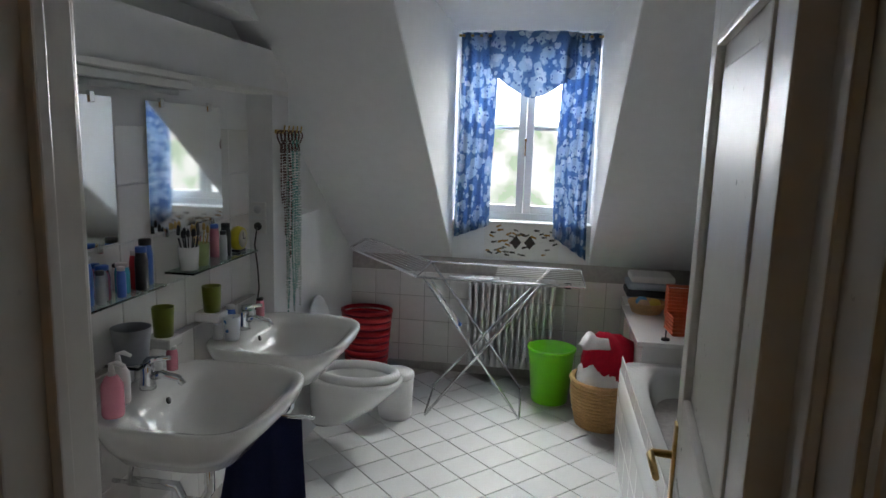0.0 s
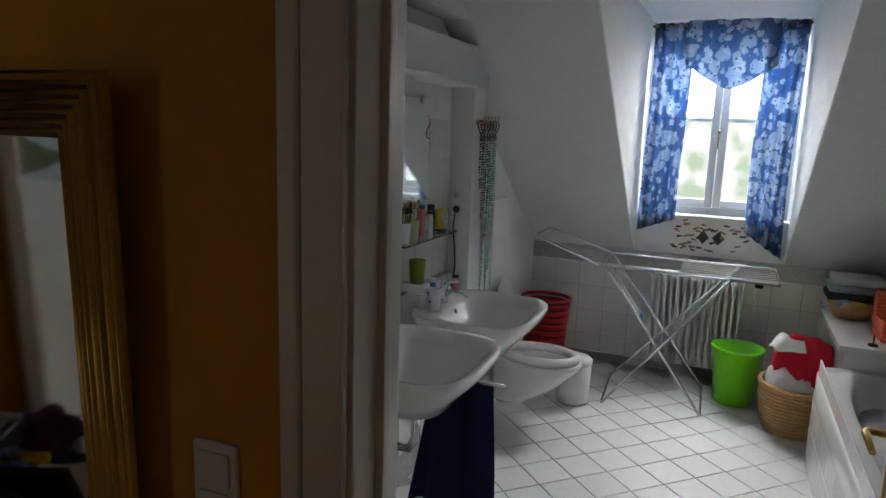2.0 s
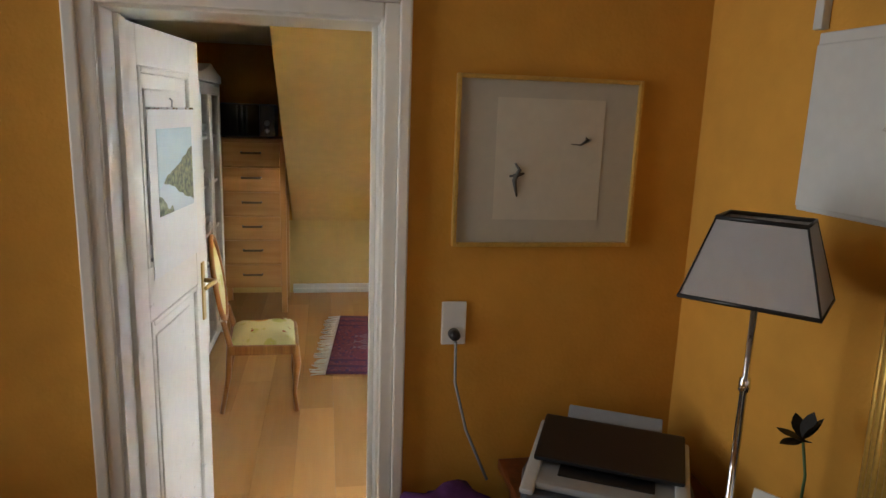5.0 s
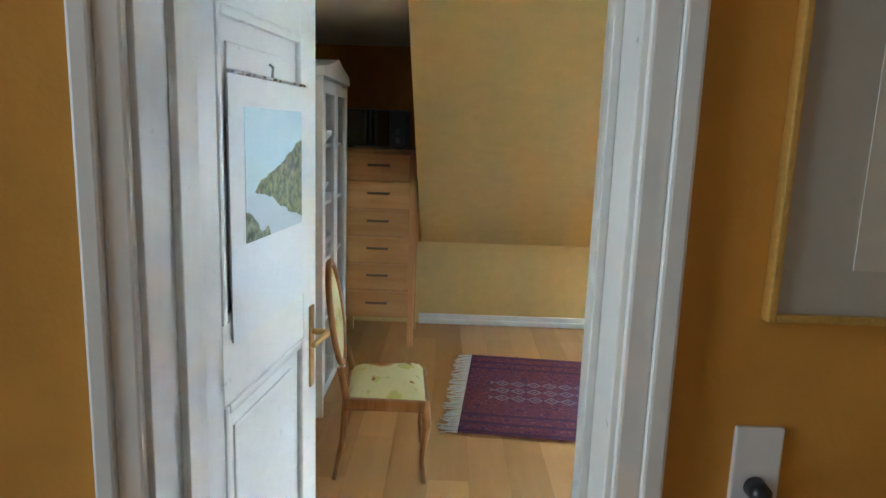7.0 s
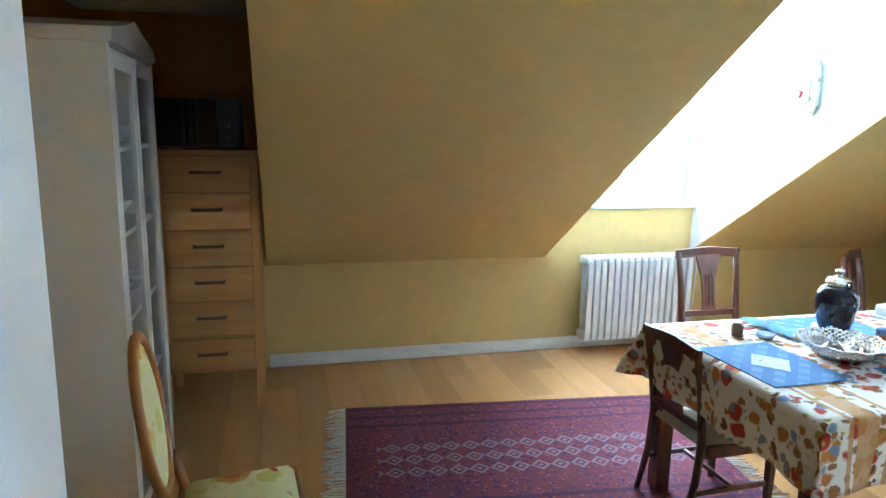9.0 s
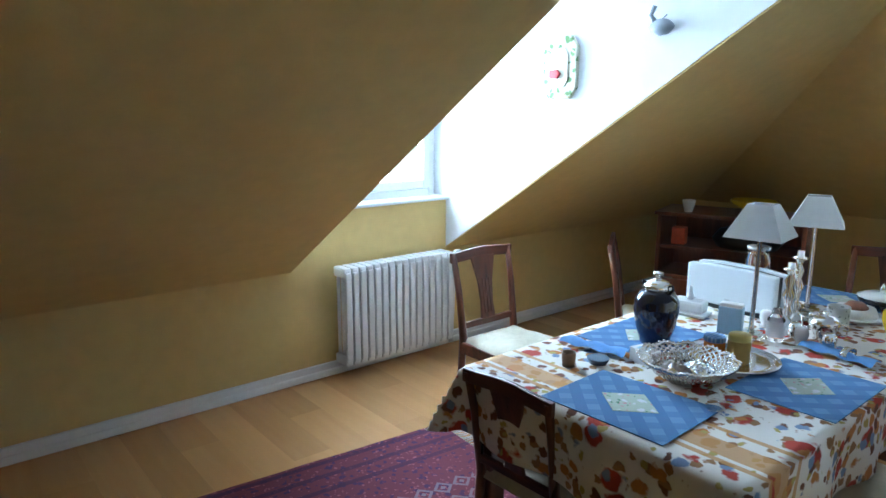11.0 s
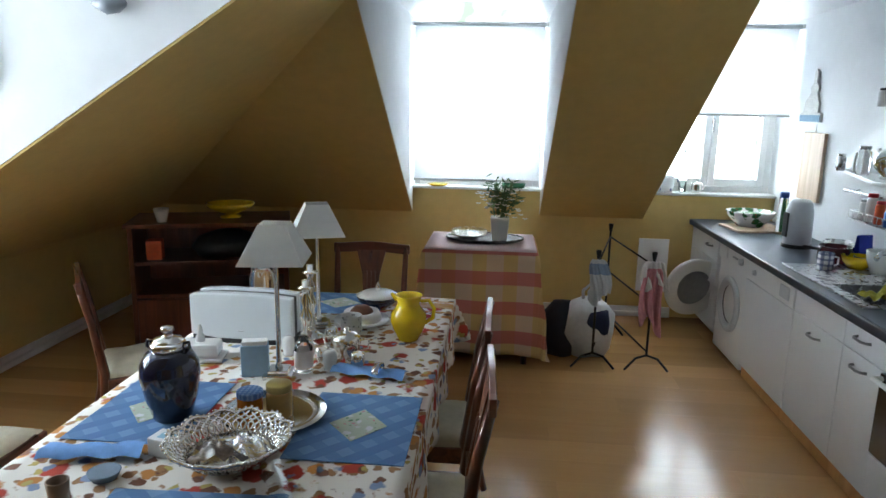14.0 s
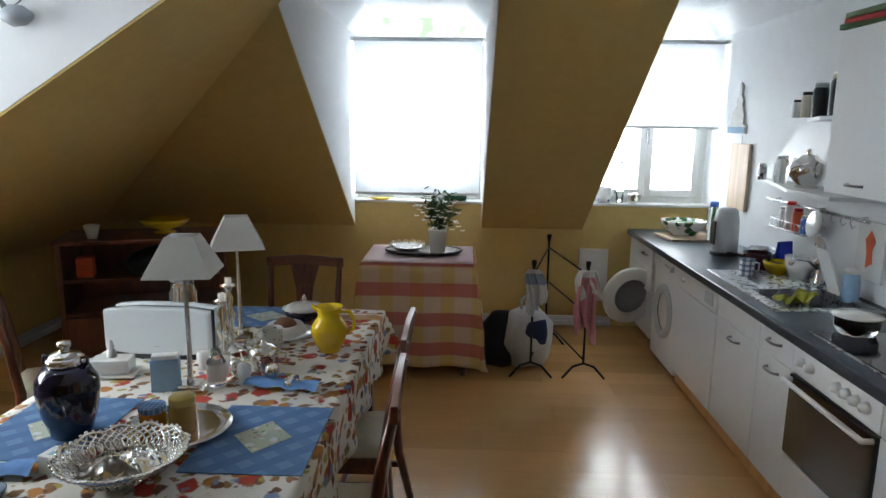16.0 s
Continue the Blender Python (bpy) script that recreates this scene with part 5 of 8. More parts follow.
# upper cabinet, shelves and rail
t = thing("wall_cabinet", "white kitchen wall cabinet with a steel handle", "cabinet", pose(-2.13, 2.83, 0, 0, 0, -90))
part("carcass", box(-0.5, 0.5, 0.02, 0.315, 1.37, 2.09), CABW, t)
for a, b in ((-0.5, -0.002), (0.002, 0.5)):
    d = part("door", box(a, b, 0.0, 0.019, 1.372, 2.088, 0.003), CABW, t)
    bow_handle(pose((a + b) / 2, 0, 1.42), d)
for k, (c, w) in enumerate((((0.06, 0.12, 0.05), 0.12), ((0.35, 0.03, 0.03), 0.105), ((0.10, 0.16, 0.07), 0.11))):
    t = thing("book", ("green", "red", "olive green")[k] + " book lying on the wall cabinet", "book", pose(-2.0, 3.2, 2.09 + 0.026 * k, 0, 0, 12 - 5 * k), "books on the wall cabinet")
    part("cover", box(-w, w, -0.15, 0.15, 0, 0.025, 0.003), mat(("green", "red", "olive")[k] + " book cover", c, 0.5), t)
    part("pages", box(-w + 0.004, w + 0.001, -0.147, 0.151, 0.004, 0.021), CREAM, t)
t = thing("corner_shelf", "white corner shelf with slanted side panel", "shelf", pose(0, 0, 0))
part("shelf_lower", prism([(XE, 3.33), (-2.1, 3.33), (-2.1, 3.75), (XE, 4.74)], 1.325, 1.345, "z", None, 0.003), CABW, t)
part("shelf_upper", prism([(XE, 3.33), (-2.1, 3.33), (-2.1, 3.5), (XE, 4.2)], 1.70, 1.72, "z", None, 0.003), CABW, t)
part("back_panel", prism([(3.33, 1.345), (4.66, 1.345), (4.2, 1.70), (3.33, 1.70)], XE - 0.016, XE - 0.002, "x"), CABW, t)
t = thing("utensil_rail", "steel kitchen rail with a hanging wire basket", "rail", pose(0, 0, 0))
part("bar", tube([(XE - 0.05, 4.5, 1.22), (XE - 0.05, 3.4, 1.22)], 0.008, 8), STEEL, t)
for y in (4.42, 3.9, 3.5):
    part("bracket", tube([(XE, y, 1.23), (XE - 0.05, y, 1.22)], 0.006, 6), STEEL, t)
bas = bmesh.new()
for z in (1.08, 1.13):
    tube([(XE - 0.015, 4.25, z), (XE - 0.13, 4.25, z), (XE - 0.13, 3.85, z), (XE - 0.015, 3.85, z)], 0.003, 5, bas, True)
for k in range(9):
    tube([(XE - 0.13, 3.85 + k * 0.05, 1.13), (XE - 0.13, 3.85 + k * 0.05, 1.08), (XE - 0.015, 3.85 + k * 0.05, 1.08)], 0.0025, 5, bas)
part("basket", bas, STEEL, t)
part("basket_floor", box(XE - 0.128, XE - 0.017, 3.852, 4.248, 1.076, 1.08), STEEL, t)
for k in range(4):
    part("hook", tube([(XE - 0.05, 3.8 - k * 0.09, 1.228), (XE - 0.065, 3.8 - k * 0.09, 1.2), (XE - 0.05, 3.8 - k * 0.09, 1.17), (XE - 0.035, 3.8 - k * 0.09, 1.185)], 0.003, 5), STEEL, t)


def jar(name, label, cat, r, h, body, lid, m, shape=0.0, group=""):
    """A lidded container: body with a rounded shoulder, and its lid."""
    t = thing(name, label, cat, m, group)
    part("body", lathe([(0, 0), (r * 0.92, 0), (r, r * 0.12), (r, h * (0.78 - shape)), (r * 0.82, h * 0.86), (r * 0.78, h * 0.87), (0, h * 0.87)], 20), body, t)
    part("lid", lathe([(0, h * 0.87), (r * 0.86, h * 0.872), (r * 0.86, h * 0.98), (r * 0.8, h), (0, h)], 20), lid, t)
    return t


for k, (y, r, h, b, l) in enumerate(((4.12, 0.028, 0.1, LGREY, DARK), (4.02, 0.03, 0.14, CREAM, DARK), (3.88, 0.04, 0.18, DARK, LGREY), (3.7, 0.045, 0.22, DARK, CREAM), (3.52, 0.05, 0.24, REDP, WPLAST))):
    jar("storage_tin", "dark storage tin on the upper shelf" if b == DARK else "storage tin on the upper shelf", "tin", r, h, b, l, pose(XE - 0.1, y, 1.721), 0, "tins on the shelf")
for k, (y, r, h, b, l) in enumerate(((4.5, 0.022, 0.07, DARK, STEEL), (4.4, 0.025, 0.1, STEEL, CHROME), (4.28, 0.03, 0.12, CERAM, CERAM), (4.15, 0.035, 0.16, GLASS, STEEL), (3.52, 0.035, 0.2, STEEL, DARK), (3.42, 0.04, 0.18, CREAM, BRASS))):
    jar("shelf_jar", "small jar on the lower kitchen shelf", "jar", r, h, b, l, pose(XE - 0.1 - 0.04 * (k % 2), y, 1.346), 0, "jars on the shelf")
t = thing("silver_teapot", "bulbous silver teapot on the kitchen shelf", "teapot", pose(XE - 0.14, 3.85, 1.346))
part("body", lathe([(0, 0), (0.06, 0), (0.05, 0.015), (0.09, 0.06), (0.1, 0.1), (0.085, 0.14), (0.05, 0.16), (0.04, 0.175), (0, 0.18)], 22), SILVER, t)
part("knob", lathe([(0, 0.175), (0.012, 0.18), (0.016, 0.2), (0, 0.21)], 10), SILVER, t)
part("spout", tube([(0, 0.09, 0.06), (0, 0.13, 0.1), (0, 0.155, 0.15)], [0.02, 0.014, 0.009], 8), SILVER, t)
part("handle", tube([(0, -0.085, 0.14), (0, -0.14, 0.13), (0, -0.145, 0.08), (0, -0.09, 0.06)], 0.007, 8), SILVER, t)
for k, (y, r, h, b, l) in enumerate(((4.2, 0.025, 0.12, WPLAST, LGREY), (4.12, 0.03, 0.16, CERAM, REDP), (4.03, 0.028, 0.13, ORANGEP, REDP), (3.93, 0.03, 0.1, BLUEP, WPLAST))):
    jar("spice_jar", "small spice container in the wire basket", "jar", r, h, b, l, pose(XE - 0.075, y, 1.081), 0, "spice jars in the basket")
single("hanging_plate", moved(lathe([(0, 0), (0.05, 0), (0.075, 0.012), (0.073, 0.016), (0, 0.006)], 22), pose(0, 0, 0, 0, -80, 0)), CERAM, "white patterned plate leaning in the basket", "plate", pose(XE - 0.1, 3.78, 1.155))

# wall pieces: rabbit, board, fish picture
t = thing("rabbit_ornament", "white wooden rabbit silhouette hanging on the wall", "ornament", pose(XE - 0.012, 5.18, 1.62, 0, 0, -90) @ Matrix.Diagonal((1.35, 1, 1, 1)))
rab = prism([(-0.12, 0), (0.12, 0), (0.12, 0.06), (0.08, 0.07), (0.085, 0.13), (0.05, 0.2), (0.06, 0.235), (0.045, 0.26), (0.03, 0.27), (0.035, 0.34), (0.015, 0.365), (0.0, 0.35), (-0.002, 0.27), (-0.03, 0.24), (-0.02, 0.2), (-0.07, 0.15), (-0.09, 0.07), (-0.12, 0.06)], -0.008, 0.008, "y", None, 0.002)
part("board", rab, mat("pale driftwood", (0.62, 0.61, 0.58), 0.8, var=0.2, scale=12), t)
part("base_stripe", box(-0.115, 0.115, -0.011, -0.008, 0.005, 0.05), mat("sea blue wash", (0.18, 0.30, 0.42), 0.8, var=0.35, scale=20), t)
t = thing("chopping_board", "long beech chopping board hanging on the wall", "chopping board", pose(XE - 0.016, 5.06, 1.08, 0, 0, -90))
part("board", box(-0.16, 0.16, -0.012, 0.012, 0, 0.47, 0.006), BOARDW, t)
part("cord", tube([(-0.01, 0, 0.46), (0, -0.002, 0.53), (0.01, 0, 0.46)], 0.002, 5), WCLOTH, t)
t = thing("tile_picture", "white tile picture with an orange fish", "picture", pose(XE - 0.012, 3.42, 0.93, 0, 0, -90))
part("tile", box(-0.11, 0.11, -0.006, 0.01, 0, 0.29, 0.003), CERAM, t)
part("motif", prism([(-0.02, 0.06), (0.03, 0.09), (0.02, 0.15), (0.04, 0.2), (0.0, 0.25), (-0.04, 0.2), (-0.02, 0.13)], -0.008, -0.006, "y"), ORANGEP, t)

# things on the worktop
t = thing("bread_board", "flat wooden board lying on the worktop", "board", pose(-2.1, 5.22, CZ, 0, 0, 8))
part("board", box(-0.2, 0.2, -0.16, 0.16, 0, 0.018, 0.005), BOARDW, t)
t = thing("salad_bowl", "white and green patterned bowl on a board", "bowl", pose(-2.12, 5.28, CZ + 0.018))
part("bowl", lathe([(0, 0), (0.09, 0), (0.1, 0.012), (0.155, 0.07), (0.175, 0.11), (0.168, 0.112), (0.145, 0.07), (0.09, 0.02), (0, 0.016)], 28), spotted("green painted china", (0.78, 0.78, 0.74), [((0.05, 0.15, 0.05), 14, 0.48, 1), ((0.45, 0.1, 0.05), 22, 0.16, 2)], 0.15), t)
part("greens", lathe([(0, 0.1), (0.07, 0.095), (0.14, 0.085), (0, 0.06)], 14), BGREEN, t)
jar("water_bottle", "clear bottle with a blue cap", "bottle", 0.035, 0.3, GLASS, BLUEP, pose(-1.98, 5.06, CZ), 0.2)
jar("oil_bottle", "dark green oil bottle", "bottle", 0.03, 0.26, mat("green glass", (0.03, 0.12, 0.04), 0.08, coat=0.5), DARK, pose(-1.93, 5.2, CZ), 0.2)
t = thing("kettle", "tall steel electric kettle with a black handle", "kettle", pose(-2.07, 4.58, CZ) @ Matrix.Scale(1.12, 4))
part("base", lathe([(0, 0), (0.08, 0), (0.08, 0.02), (0, 0.02)], 22), DARK, t)
part("body", lathe([(0.07, 0.02), (0.075, 0.03), (0.072, 0.2), (0.06, 0.26), (0.045, 0.275), (0, 0.28)], 24), mat("silver plastic", (0.52, 0.54, 0.57), 0.35, var=0.05), t)
part("window", box(-0.078, -0.068, -0.03, 0.03, 0.06, 0.2, 0.004), DARK, t)
part("handle", tube([(0, 0.06, 0.25), (0, 0.11, 0.24), (0, 0.12, 0.15), (0, 0.075, 0.06)], [0.014, 0.014, 0.014, 0.012], 8), DARK, t)
t = thing("dark_pot", "dark red saucepan by the sink", "saucepan", pose(-2.05, 4.12, CZ))
part("body", lathe([(0, 0), (0.08, 0), (0.09, 0.02), (0.09, 0.1), (0.084, 0.1), (0.08, 0.015), (0, 0.012)], 24), mat("dark red enamel", (0.05, 0.008, 0.01), 0.15), t)
part("handle", tube([(-0.08, 0, 0.08), (-0.2, -0.05, 0.1)], 0.01, 8), DARK, t)
t = thing("mug", "white mug with a blue check pattern", "mug", pose(-2.2, 3.9, CZ + 0.008))
part("cup", lathe([(0, 0), (0.036, 0), (0.04, 0.008), (0.04, 0.095), (0.036, 0.095), (0.035, 0.01), (0, 0.008)], 20), checked("blue check glaze", ((0.72, 0.73, 0.74), (0.04, 0.06, 0.16), (0.04, 0.06, 0.16)), 0.03, 0.012, rough=0.15, axes=(0, 2)), t)
part("handle", tube([(0.038, 0, 0.075), (0.065, 0, 0.07), (0.065, 0, 0.03), (0.038, 0, 0.022)], 0.005, 6), CERAM, t)
t = thing("coffee_packet", "shiny blue foil packet standing by the wall", "packet", pose(-1.9, 4.12, CZ, 0, 0, 20))
pk = box(-0.05, 0.05, -0.03, 0.03, 0, 0.17, 0.008)
for v in pk.verts:
    v.co.y *= 1 - max(0, v.co.z - 0.1) * 11
    v.co.x += 0.008 * math.sin(v.co.z * 40)
part("packet", pk, mat("blue foil", (0.02, 0.04, 0.35), 0.2, 0.6, bump=0.5, bscale=30), t)
for k, (x, y, h, mt) in enumerate(((-1.95, 4.3, 0.09, STEEL), (-1.92, 4.0, 0.06, DARK), (-2.0, 3.97, 0.07, YJUG), (-1.93, 3.86, 0.12, CERAM))):
    single("bowl" if k != 3 else "jug", lathe([(0, 0), (0.05, 0), (0.075, h * 0.6), (0.08, h), (0.074, h), (0.066, h * 0.6), (0, 0.012)], 18), mt, ("steel bowl", "dark pan", "yellow bowl", "white jug")[k] + " drying beside the sink", "crockery", pose(x, y, CZ + 0.008), "dishes by the sink")
t = thing("cutting_mat", "white grater leaning against the wall by the tap", "grater", pose(-1.92, 3.5, CZ + 0.008, 0, -22, 0))
part("blade", box(-0.006, 0.006, -0.06, 0.06, 0.0, 0.25, 0.002), WPLAST, t)
part("handle", tube([(0, -0.03, 0.25), (0, -0.035, 0.3), (0, 0, 0.32), (0, 0.035, 0.3), (0, 0.03, 0.25)], 0.007, 8), WPLAST, t)
jar("soap_bottle", "pale blue washing-up bottle", "bottle", 0.04, 0.16, mat("pale blue bottle", (0.30, 0.48, 0.68), 0.2), WPLAST, pose(-1.92, 3.38, CZ), 0.2)
t = thing("dish_gloves", "crumpled yellow green cloth over the sink edge", "cloth", pose(-2.2, 3.33, CZ + 0.012, 0, 0, 30))
part("fabric", grid_sheet(lambda u, v: ((u - 0.5) * 0.24, (v - 0.5) * 0.1, 0.012 + 0.022 * noise.noise((u * 5, v * 4, 2)) + 0.018 * math.sin(u * 9)), 22, 12), mat("mustard cloth", (0.32, 0.30, 0.03), 0.8, var=0.2, bump=0.4), t, soft=True)
t = thing("lidded_pot", "glass pot with a white lid on the hob", "pot", pose(-2.2, 2.83, CZ + 0.01))
part("body", lathe([(0, 0), (0.07, 0), (0.085, 0.03), (0.085, 0.07), (0.08, 0.07), (0.078, 0.03), (0, 0.008)], 24), GLASS, t)
part("lid", lathe([(0, 0.085), (0.03, 0.086), (0.09, 0.078), (0.093, 0.07), (0, 0.07)], 24), CERAM, t)
part("rim", lathe([(0.093, 0.071), (0.097, 0.075), (0.093, 0.079)], 24), CERAM, t)

# window sill things
for x, y, r, h, mt, nm, lb in ((-2.66, YN + 0.02, 0.062, 0.13, spotted("blue painted china", (0.78, 0.79, 0.80), [((0.06, 0.1, 0.3), 20, 0.3, 1)], 0.12), "planter", "white china pot painted blue on the sill"), (-2.42, YN + 0.02, 0.04, 0.08, SILVER, "cream_jug", "small silver jug on the sill")):
    t = thing(nm, lb, "pot", pose(x, y, 1.043))
    part("body", lathe([(0, 0), (r * 0.75, 0), (r, h * 0.35), (r * 0.95, h * 0.8), (r * 1.08, h), (r, h), (r * 0.88, h * 0.8), (0, h * 0.2)], 22), mt, t)
    part("ear", tube([(r * 0.9, 0, h * 0.85), (r * 1.5, 0, h * 0.8), (r * 1.4, 0, h * 0.4), (r * 0.95, 0, h * 0.35)], 0.005, 6), mt, t)
t = thing("watering_can", "small dark green metal watering can on the sill", "watering can", pose(-3.88, YN + 0.0, 1.043))
part("body", lathe([(0, 0), (0.075, 0), (0.08, 0.02), (0.085, 0.085), (0.08, 0.09), (0, 0.088)], 20, None, (0, 0, 0), 1.2, 0.8), mat("green enamel", (0.02, 0.12, 0.05), 0.3), t)
part("spout", tube([(0.07, 0, 0.05), (0.1, 0, 0.11), (0.1, 0, 0.15), (0.12, 0, 0.17), (0.15, 0, 0.165)], [0.02, 0.014, 0.014, 0.02, 0.006], 8), mat("dark green enamel", (0.02, 0.07, 0.05), 0.3), t)
t = thing("yellow_dish", "flat yellow dish on the window sill", "dish", pose(-4.5, YN, 1.043))
part("dish", lathe([(0, 0), (0.06, 0), (0.085, 0.014), (0.083, 0.018), (0, 0.006)], 24), YJUG, t)
single("glass_bottle", lathe([(0, 0), (0.03, 0), (0.032, 0.2), (0.012, 0.27), (0.012, 0.34), (0, 0.34)], 16), glassy("pale green glass", (0.85, 0.95, 0.9)), "clear glass bottle on the window sill", "bottle", pose(-2.52, YN + 0.06, 1.043))

# wall plates in the west dormer
t = thing("relief_plate", "green and cream relief plate with a red motif", "wall plate", pose(-6.07, 2.684, 1.865, 0, 0, 0) @ Matrix.Diagonal((1.08, 1, 1.08, 1)))
oc = [(-0.11, -0.1), (-0.07, -0.155), (0.07, -0.155), (0.11, -0.1), (0.11, 0.1), (0.07, 0.155), (-0.07, 0.155), (-0.11, 0.1)]
part("rim", prism(oc, -0.03, -0.002, "y", None, 0.008), spotted("majolica rim", (0.62, 0.62, 0.48), [((0.16, 0.26, 0.10), 26, 0.36, 1), ((0.50, 0.42, 0.22), 20, 0.26, 2)], 0.3), t)
part("centre", prism([(a * 0.55, b * 0.62) for a, b in oc], -0.036, -0.03, "y", None, 0.003), CREAM, t)
part("motif", prism([(-0.05, -0.05), (0.0, -0.055), (0.02, -0.03), (0.0, -0.01), (-0.05, -0.015)], -0.05, -0.036, "y", None, 0.004), REDP, t)
t = thing("wall_bird", "grey metal bird figure hanging in the dormer", "ornament", pose(-5.44, 2.683, 2.02))
part("body", moved(lathe([(0, -0.07), (0.02, -0.05), (0.04, -0.01), (0.035, 0.03), (0.015, 0.06), (0, 0.07)], 14), pose(0, -0.04, 0, 0, 90, 0)), GREYP, t)
part("neck", tube([(-0.03, -0.04, 0.02), (-0.06, -0.04, 0.06), (-0.04, -0.04, 0.1)], [0.014, 0.009, 0.012], 8), GREYP, t)
part("hook", tube([(0, -0.001, 0.06), (0, -0.04, 0.035)], 0.003, 5), GREYP, t)

# ---- on the dining table ----
Z = TZ + 0.0045
MAT = checked("blue checked placemat print", ((0.15, 0.25, 0.42), (0.07, 0.14, 0.30), (0.09, 0.18, 0.34)), 0.075, 0.037, rot=0.785)
EMB = spotted("flower print", (0.42, 0.46, 0.36), [((0.6, 0.6, 0.62), 30, 0.35, 1), ((0.5, 0.2, 0.25), 45, 0.2, 2), ((0.08, 0.2, 0.1), 40, 0.2, 3)], 0.6)


def placemat(x, y, a):
    t = thing("placemat", "blue checked placemat with a flower panel", "placemat", pose(x, y, Z, 0, 0, a), "placemats on the table")
    part("sheet", box(-0.165, 0.165, -0.21, 0.21, 0, 0.003, 0.001), MAT, t)
    part("panel", prism([(-0.085, 0), (0, -0.1), (0.085, 0), (0, 0.1)], 0.003, 0.0042, "z"), EMB, t, "flower panel")


placemat(-4.37, 1.95, 0)
placemat(-4.66, 1.40, 92)
placemat(-5.0, 1.98, 0)
placemat(-4.72, 3.16, 90)
t = thing("stoneware_jar", "dark cobalt blue lidded jar with a silver top", "jar", pose(-4.92, 1.93, Z + 0.003) @ Matrix.Scale(0.86, 4))
part("body", lathe([(0, 0), (0.055, 0), (0.062, 0.006), (0.085, 0.08), (0.098, 0.16), (0.095, 0.2), (0.075, 0.235), (0.055, 0.25), (0, 0.25)], 30), NIGHT, t)
part("collar", lathe([(0.054, 0.245), (0.06, 0.255), (0.058, 0.27), (0.05, 0.275), (0, 0.276)], 26), SILVER, t)
part("lid", lathe([(0.05, 0.275), (0.045, 0.285), (0.02, 0.292), (0.012, 0.3), (0.022, 0.312), (0.02, 0.325), (0, 0.33)], 20), SILVER, t)
for s in (-1, 1):
    part("ear", tube([(s * 0.058, 0, 0.24), (s * 0.075, 0, 0.255), (s * 0.072, 0, 0.275), (s * 0.055, 0, 0.27)], 0.006, 6), NIGHT, t)


def fluted(rs, n, amp, seg=72):
    bm = lathe(rs, seg)
    for v in bm.verts:
        a, r = math.atan2(v.co.y, v.co.x), math.hypot(v.co.x, v.co.y)
        k = 1 + amp * math.cos(n * a) * min(1, r / 0.15)
        v.co.x, v.co.y = v.co.x * k, v.co.y * k
        v.co.z += 0.004 * math.cos(n * a) * (r > 0.13)
    return bm


t = thing("silver_bowl", "large pierced silver bowl with a beaded rim", "bowl", pose(-4.66, 1.72, Z) @ Matrix.Diagonal((0.93, 0.93, 0.9, 1)))
part("body", fluted([(0, 0), (0.085, 0), (0.09, 0.008), (0.115, 0.022), (0.118, 0.024), (0.113, 0.027), (0.09, 0.014), (0, 0.012)], 12, 0.02), SILVER, t)
bd = bmesh.new()
for k in range(60):
    a = 2 * math.pi * k / 60
    r = 0.17 * (1 + 0.022 * math.cos(12 * a))
    lathe([(0, -0.006), (0.0055, -0.003), (0.0055, 0.003), (0, 0.006)], 6, bd, (r * math.cos(a), r * math.sin(a), 0.078 + 0.004 * math.cos(12 * a)))
part("beading", bd, SILVER, t)
part("rim", tube([(0.166 * (1 + 0.022 * math.cos(12 * a)) * math.cos(a), 0.166 * (1 + 0.022 * math.cos(12 * a)) * math.sin(a), 0.074 + 0.004 * math.cos(12 * a)) for a in [2 * math.pi * k / 96 for k in range(96)]], 0.006, 6, None, True), SILVER, t)
for k in range(36):
    a0 = 2 * math.pi * k / 36
    for d in (-1, 1):
        pts = []
        for q in range(6):
            u = q / 5
            a, r = a0 + d * 0.16 * math.sin(u * math.pi * 1.5), 0.113 + 0.052 * u
            pts.append((r * math.cos(a), r * math.sin(a), 0.022 + 0.052 * u ** 0.8))
        part("scroll", tube(pts, 0.0042, 5), SILVER, t)
FILM = mat("crumpled brown film", (0.22, 0.17, 0.14), 0.15, var=0.5, scale=20, bump=0.9, bscale=40, coat=0.8)


def wrapper(w, l, seed):
    return grid_sheet(lambda u, v: ((u - 0.5) * w * (0.75 + 0.3 * math.sin(v * 5 + seed)), (v - 0.5) * l, 0.006 + 0.03 * math.sin(math.pi * min(1, max(0, u))) * (0.5 + 0.5 * math.sin(math.pi * v)) + 0.016 * noise.noise((u * 7 + seed, v * 6, 4))), 26, 18)


single("wrapped_snack", wrapper(0.16, 0.09, 1.0), FILM, "crumpled brown snack wrapping lying in the bowl", "wrapping", pose(-4.69, 1.70, Z + 0.018, 0, 0, 20), soft=True)
single("wrapped_snack", wrapper(0.14, 0.07, 3.0), glassy("clear crinkled film", (0.9, 0.92, 0.95), 0.12), "clear crinkled film wrapping lying in the bowl", "wrapping", pose(-4.62, 1.73, Z + 0.03, 0, 0, -35), soft=True)
t = thing("silver_plate", "round silver plate under the jam jars", "plate", pose(-4.63, 1.98, Z))
part("plate", lathe([(0, 0), (0.1, 0), (0.11, 0.004), (0.155, 0.016), (0.153, 0.02), (0.108, 0.009), (0, 0.006)], 36), SILVER, t)
t = thing("jam_jar", "jam jar with a blue checked lid", "jar", pose(-4.70, 1.97, Z + 0.007))
